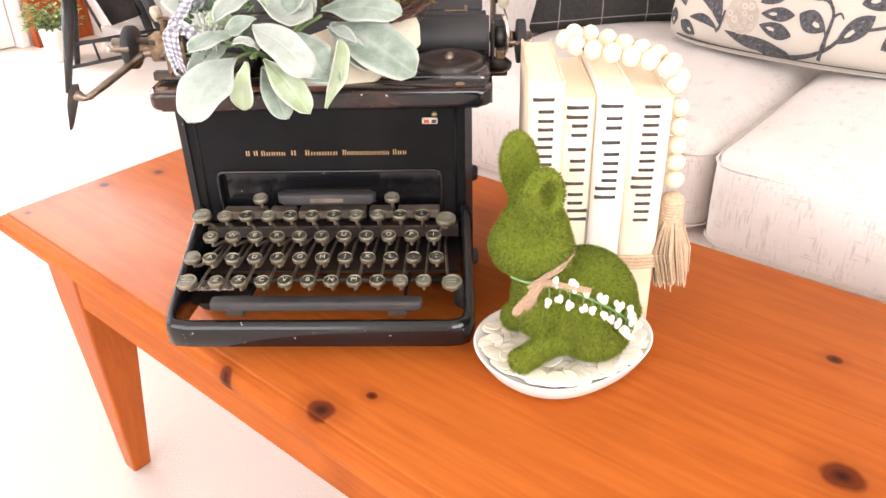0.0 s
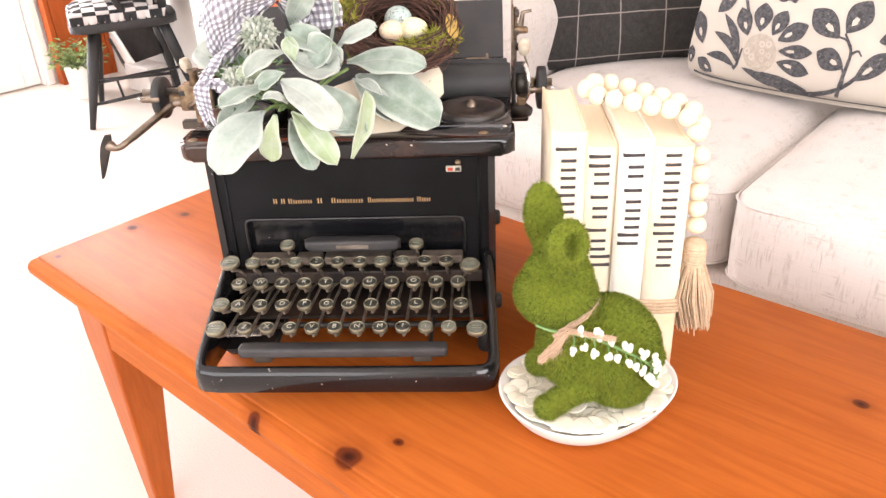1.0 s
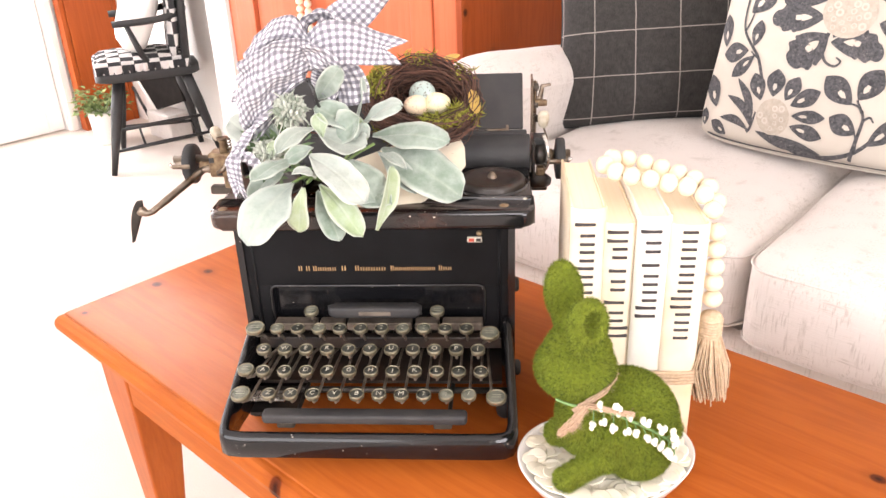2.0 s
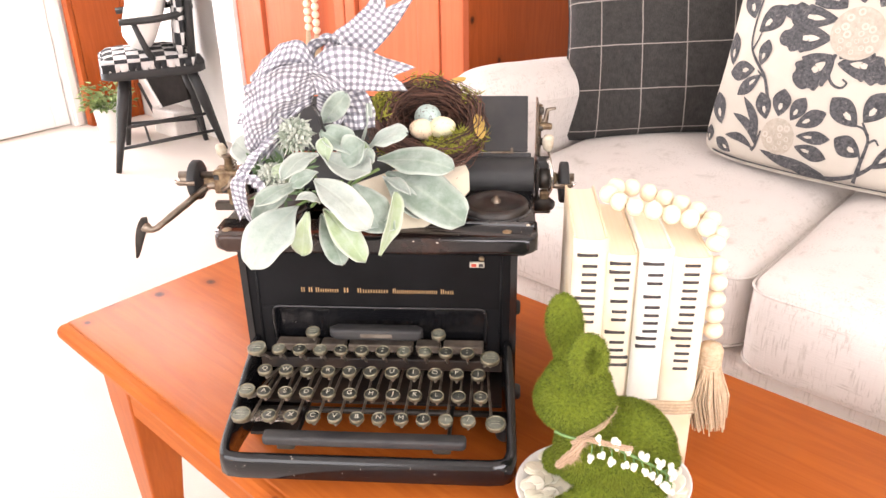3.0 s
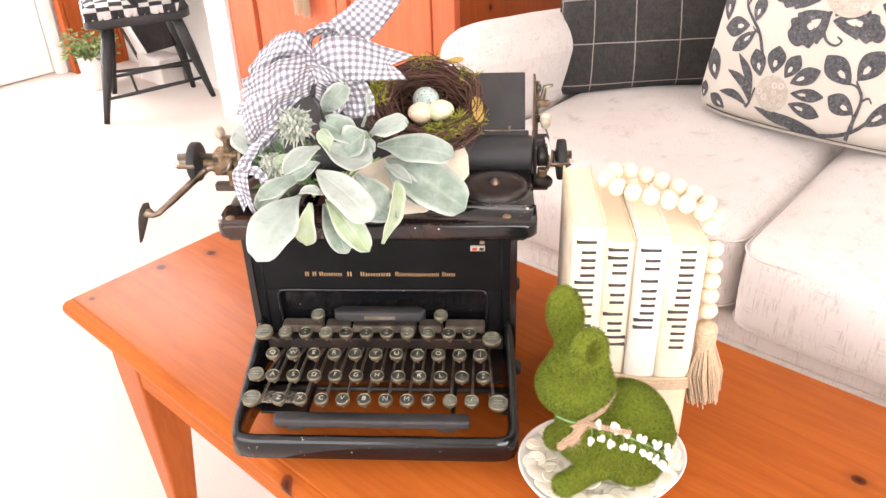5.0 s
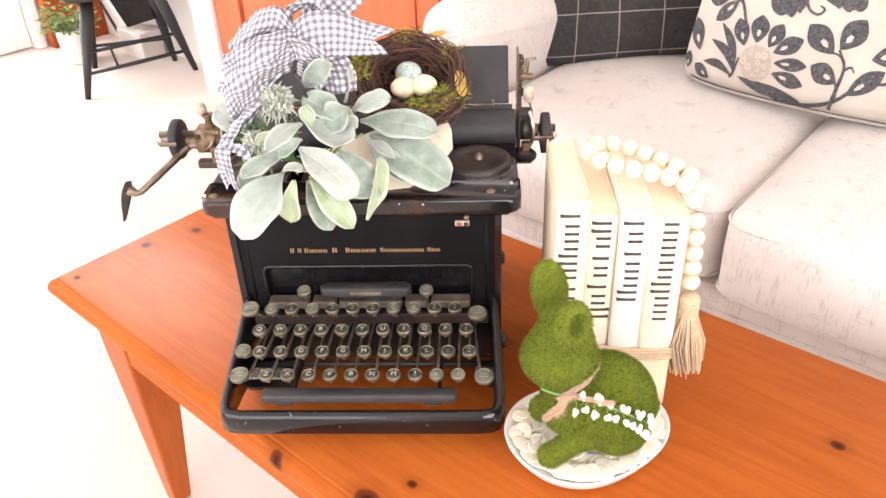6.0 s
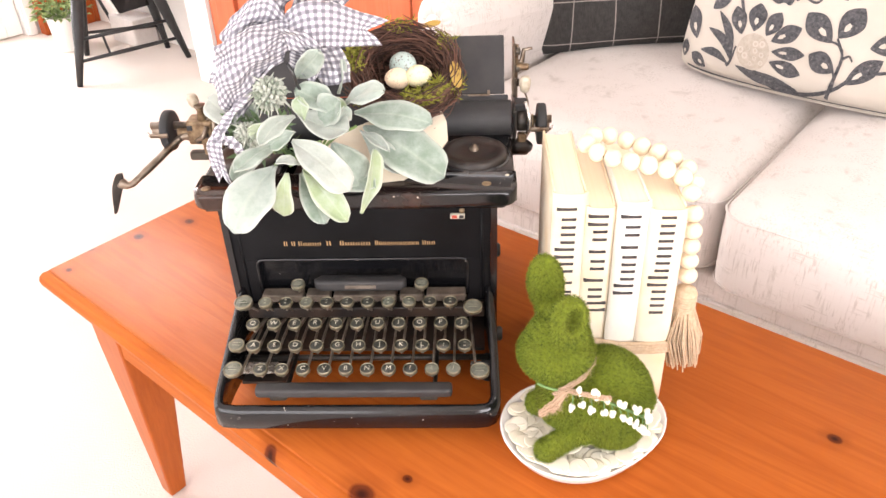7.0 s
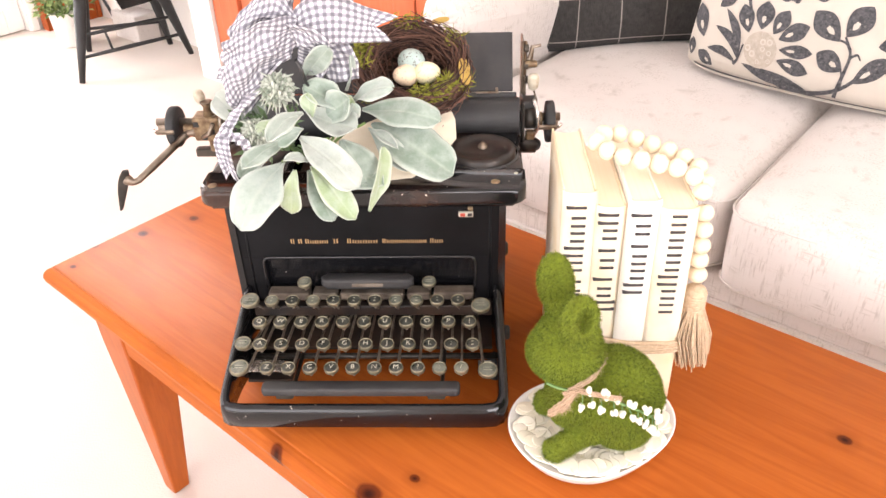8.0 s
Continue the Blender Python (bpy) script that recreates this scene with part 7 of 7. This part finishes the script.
# dark wire that holds the bow
solo("wire_tie", rod(spline([(-0.0330, 0.6068, 0.7157), (-0.0283, 0.6029, 0.7081), (-0.0264, 0.6068, 0.6948), (-0.0226, 0.6162, 0.6853)], 10), 0.0015, 6), M_BLACK, "black wire stem that holds the bow", "wire", (-0.036, 0.64, 0.674))

# ---- nest ----
NEST = Matrix.Translation((0.0540, 0.6865, 0.6775)) @ Matrix.Rotation(radians(28), 4, "X") @ Matrix.Rotation(radians(6), 4, "Y")


def nest():
    bark = Nodes("dark_twig")
    rand = bark.add("ShaderNodeNewGeometry").outputs["Random Per Island"]
    v = bark.coords()
    bark.bump(bark.noise(v, 900, 2), 0.5, 0.0004)
    twig = bark.done(bark.mix(rand, (0.030, 0.014, 0.010), (0.16, 0.075, 0.050)), 0.8)
    nb = thing("bird_nest", "dark twig bird nest with moss, resting on the greenery", "nest", (0.0530, 0.6865, 0.650))
    rng = random.Random(5)
    bm = bmesh.new()
    for k in range(620):
        a0 = rng.uniform(0, 6.283)
        span = rng.uniform(0.7, 2.4)
        lay = rng.random()
        r = 0.034 + 0.017 * lay + rng.uniform(-0.004, 0.004)
        h = -0.014 + 0.026 * math.sin(3.1 * (0.15 + 0.75 * lay)) + rng.uniform(-0.008, 0.005) - 0.012 * (1 - lay)
        pts = []
        tilt_a, tilt = rng.uniform(0, 6.283), rng.uniform(0, 0.010)
        for i in range(7):
            a = a0 + span * i / 6
            rr = r + 0.003 * math.sin(5 * a + k) + (0.006 * rng.random() if i in (0, 6) else 0)
            pts.append(NEST @ Vector((rr * 1.02 * math.cos(a), rr * math.sin(a), h + tilt * math.sin(a - tilt_a) + rng.uniform(-0.0012, 0.0012))))
        w = rng.uniform(0.0003, 0.0008)
        rod(pts, [w * 0.6] + [w] * 5 + [w * 0.4], 5, bm, False)
    # bottom of the cup
    for k in range(170):
        a, b = rng.uniform(0, 6.283), rng.uniform(1.4, 3.6)
        r = rng.uniform(0.014, 0.042)
        z = lambda q: -0.026 + 0.014 * (q / 0.040) ** 2
        p, q = (r * math.cos(a), r * math.sin(a)), (r * math.cos(a + b), r * math.sin(a + b))
        pts = [NEST @ Vector((p[0] * (1 - t) + q[0] * t, p[1] * (1 - t) + q[1] * t, z(r) + rng.uniform(-0.002, 0.002))) for t in (0, 0.33, 0.66, 1)]
        rod(pts, rng.uniform(0.0005, 0.001), 5, bm, False)
    tagged(part("twigs", bm, twig, nb, "tangled dark brown twigs"), kind="stuff")
    part("cup", turned(lathe([(0.0, -0.030), (0.022, -0.028), (0.038, -0.018), (0.045, -0.004), (0.043, -0.002), (0.034, -0.014), (0.018, -0.024), (0, -0.026)], (0, 0, 0), "z", 28), NEST), plain("dark_cup", (0.03, 0.018, 0.012), (0.06, 0.035, 0.02), 150, 700, 0.95, bump=0.8, depth=0.002), nb)
    green = Nodes("dry_moss")
    rand = green.add("ShaderNodeNewGeometry").outputs["Random Per Island"]
    moss_mat = green.done(green.mix(rand, (0.14, 0.15, 0.012), (0.34, 0.33, 0.05)), 0.95)
    for a0, a1, r0, z0, count in ((-88, -30, 0.043, 0.007, 620), (148, 195, 0.047, 0.009, 340), (80, 115, 0.047, 0.008, 110), (28, 50, 0.048, 0.008, 70), (-150, -120, 0.047, -0.010, 90), (-30, -10, 0.050, 0.0, 90)):
        bm = bmesh.new()
        for k in range(count):
            a = radians(rng.uniform(a0, a1))
            r = r0 + rng.uniform(-0.008, 0.006)
            c = NEST @ Vector((r * math.cos(a), r * math.sin(a), z0 + rng.uniform(-0.004, 0.006)))
            way = Vector((rng.uniform(-1, 1), rng.uniform(-1, 1), rng.uniform(-0.4, 1))).normalized()
            side = way.orthogonal().normalized() * rng.uniform(0.0003, 0.0008)
            length = rng.uniform(0.004, 0.010)
            bend = Vector((rng.uniform(-1, 1), rng.uniform(-1, 1), rng.uniform(-1, 0.5))) * 0.0015
            q = [bm.verts.new(p) for p in (c - side, c + side, c + way * length * 0.6 + side + bend, c + way * length, c + way * length * 0.6 - side + bend)]
            bm.faces.new(q)
        tagged(part("moss_tuft", bm, moss_mat, nb, "yellow-green moss", smooth=False), kind="stuff")
    chip = plain("ochre_leaf_chip", (0.50, 0.33, 0.07), (0.38, 0.25, 0.06), 150, 600, 0.7)
    for x, y, z, sx, sy, tilt in ((0.0470, -0.012, 0.0120, 0.008, 0.0150, 40), (-0.040, 0.028, 0.012, 0.010, 0.005, 10), (0.024, 0.047, 0.012, 0.009, 0.004, -20)):
        bm = ball((0, 0, 0), (sx, sy, 0.0014), 16, 8)
        part("bark_chip", turned(bm, NEST @ Matrix.Translation((x, y, z)) @ Matrix.Rotation(radians(tilt), 4, "Y")), chip, nb, "ochre dried leaf chip")
    egg_bits = [((0.0540, 0.6865, 0.6825), 0.0118, (0.46, 0.55, 0.52), (0.34, 0.45, 0.42), 25, "pale blue speckled egg in the nest"), ((0.0485, 0.6725, 0.6750), 0.0098, (0.80, 0.60, 0.42), (0.76, 0.64, 0.46), -40, "peach speckled egg in the nest"), ((0.0680, 0.6750, 0.6762), 0.0100, (0.80, 0.74, 0.50), (0.78, 0.70, 0.44), 70, "pale yellow speckled egg in the nest")]
    for k, (c, r, a, b, turn, label) in enumerate(egg_bits):
        n = Nodes("speckled_egg")
        v = n.coords()
        colour = n.mix(n.noise(v, 90, 2), a, b)
        spots = n.ramp(n.noise(v, 420, 1), 0.62, 0.65)
        spots = n.math("MULTIPLY", spots, 0.75 if k == 0 else 0.35)
        m = n.done(n.mix(spots, colour, (0.12, 0.07, 0.05)), 0.45)
        bm = ball((0, 0, 0), (r, r, r * 1.22), 24, 18)
        for q in bm.verts:
            q.co.xy *= 1 - 0.10 * q.co.z / r
        bm.transform(Matrix.Translation(c) @ Euler((radians(70), radians(turn), radians(turn))).to_matrix().to_4x4())
        solo("egg", bm, m, label, "egg", c, "eggs in the nest")


nest()
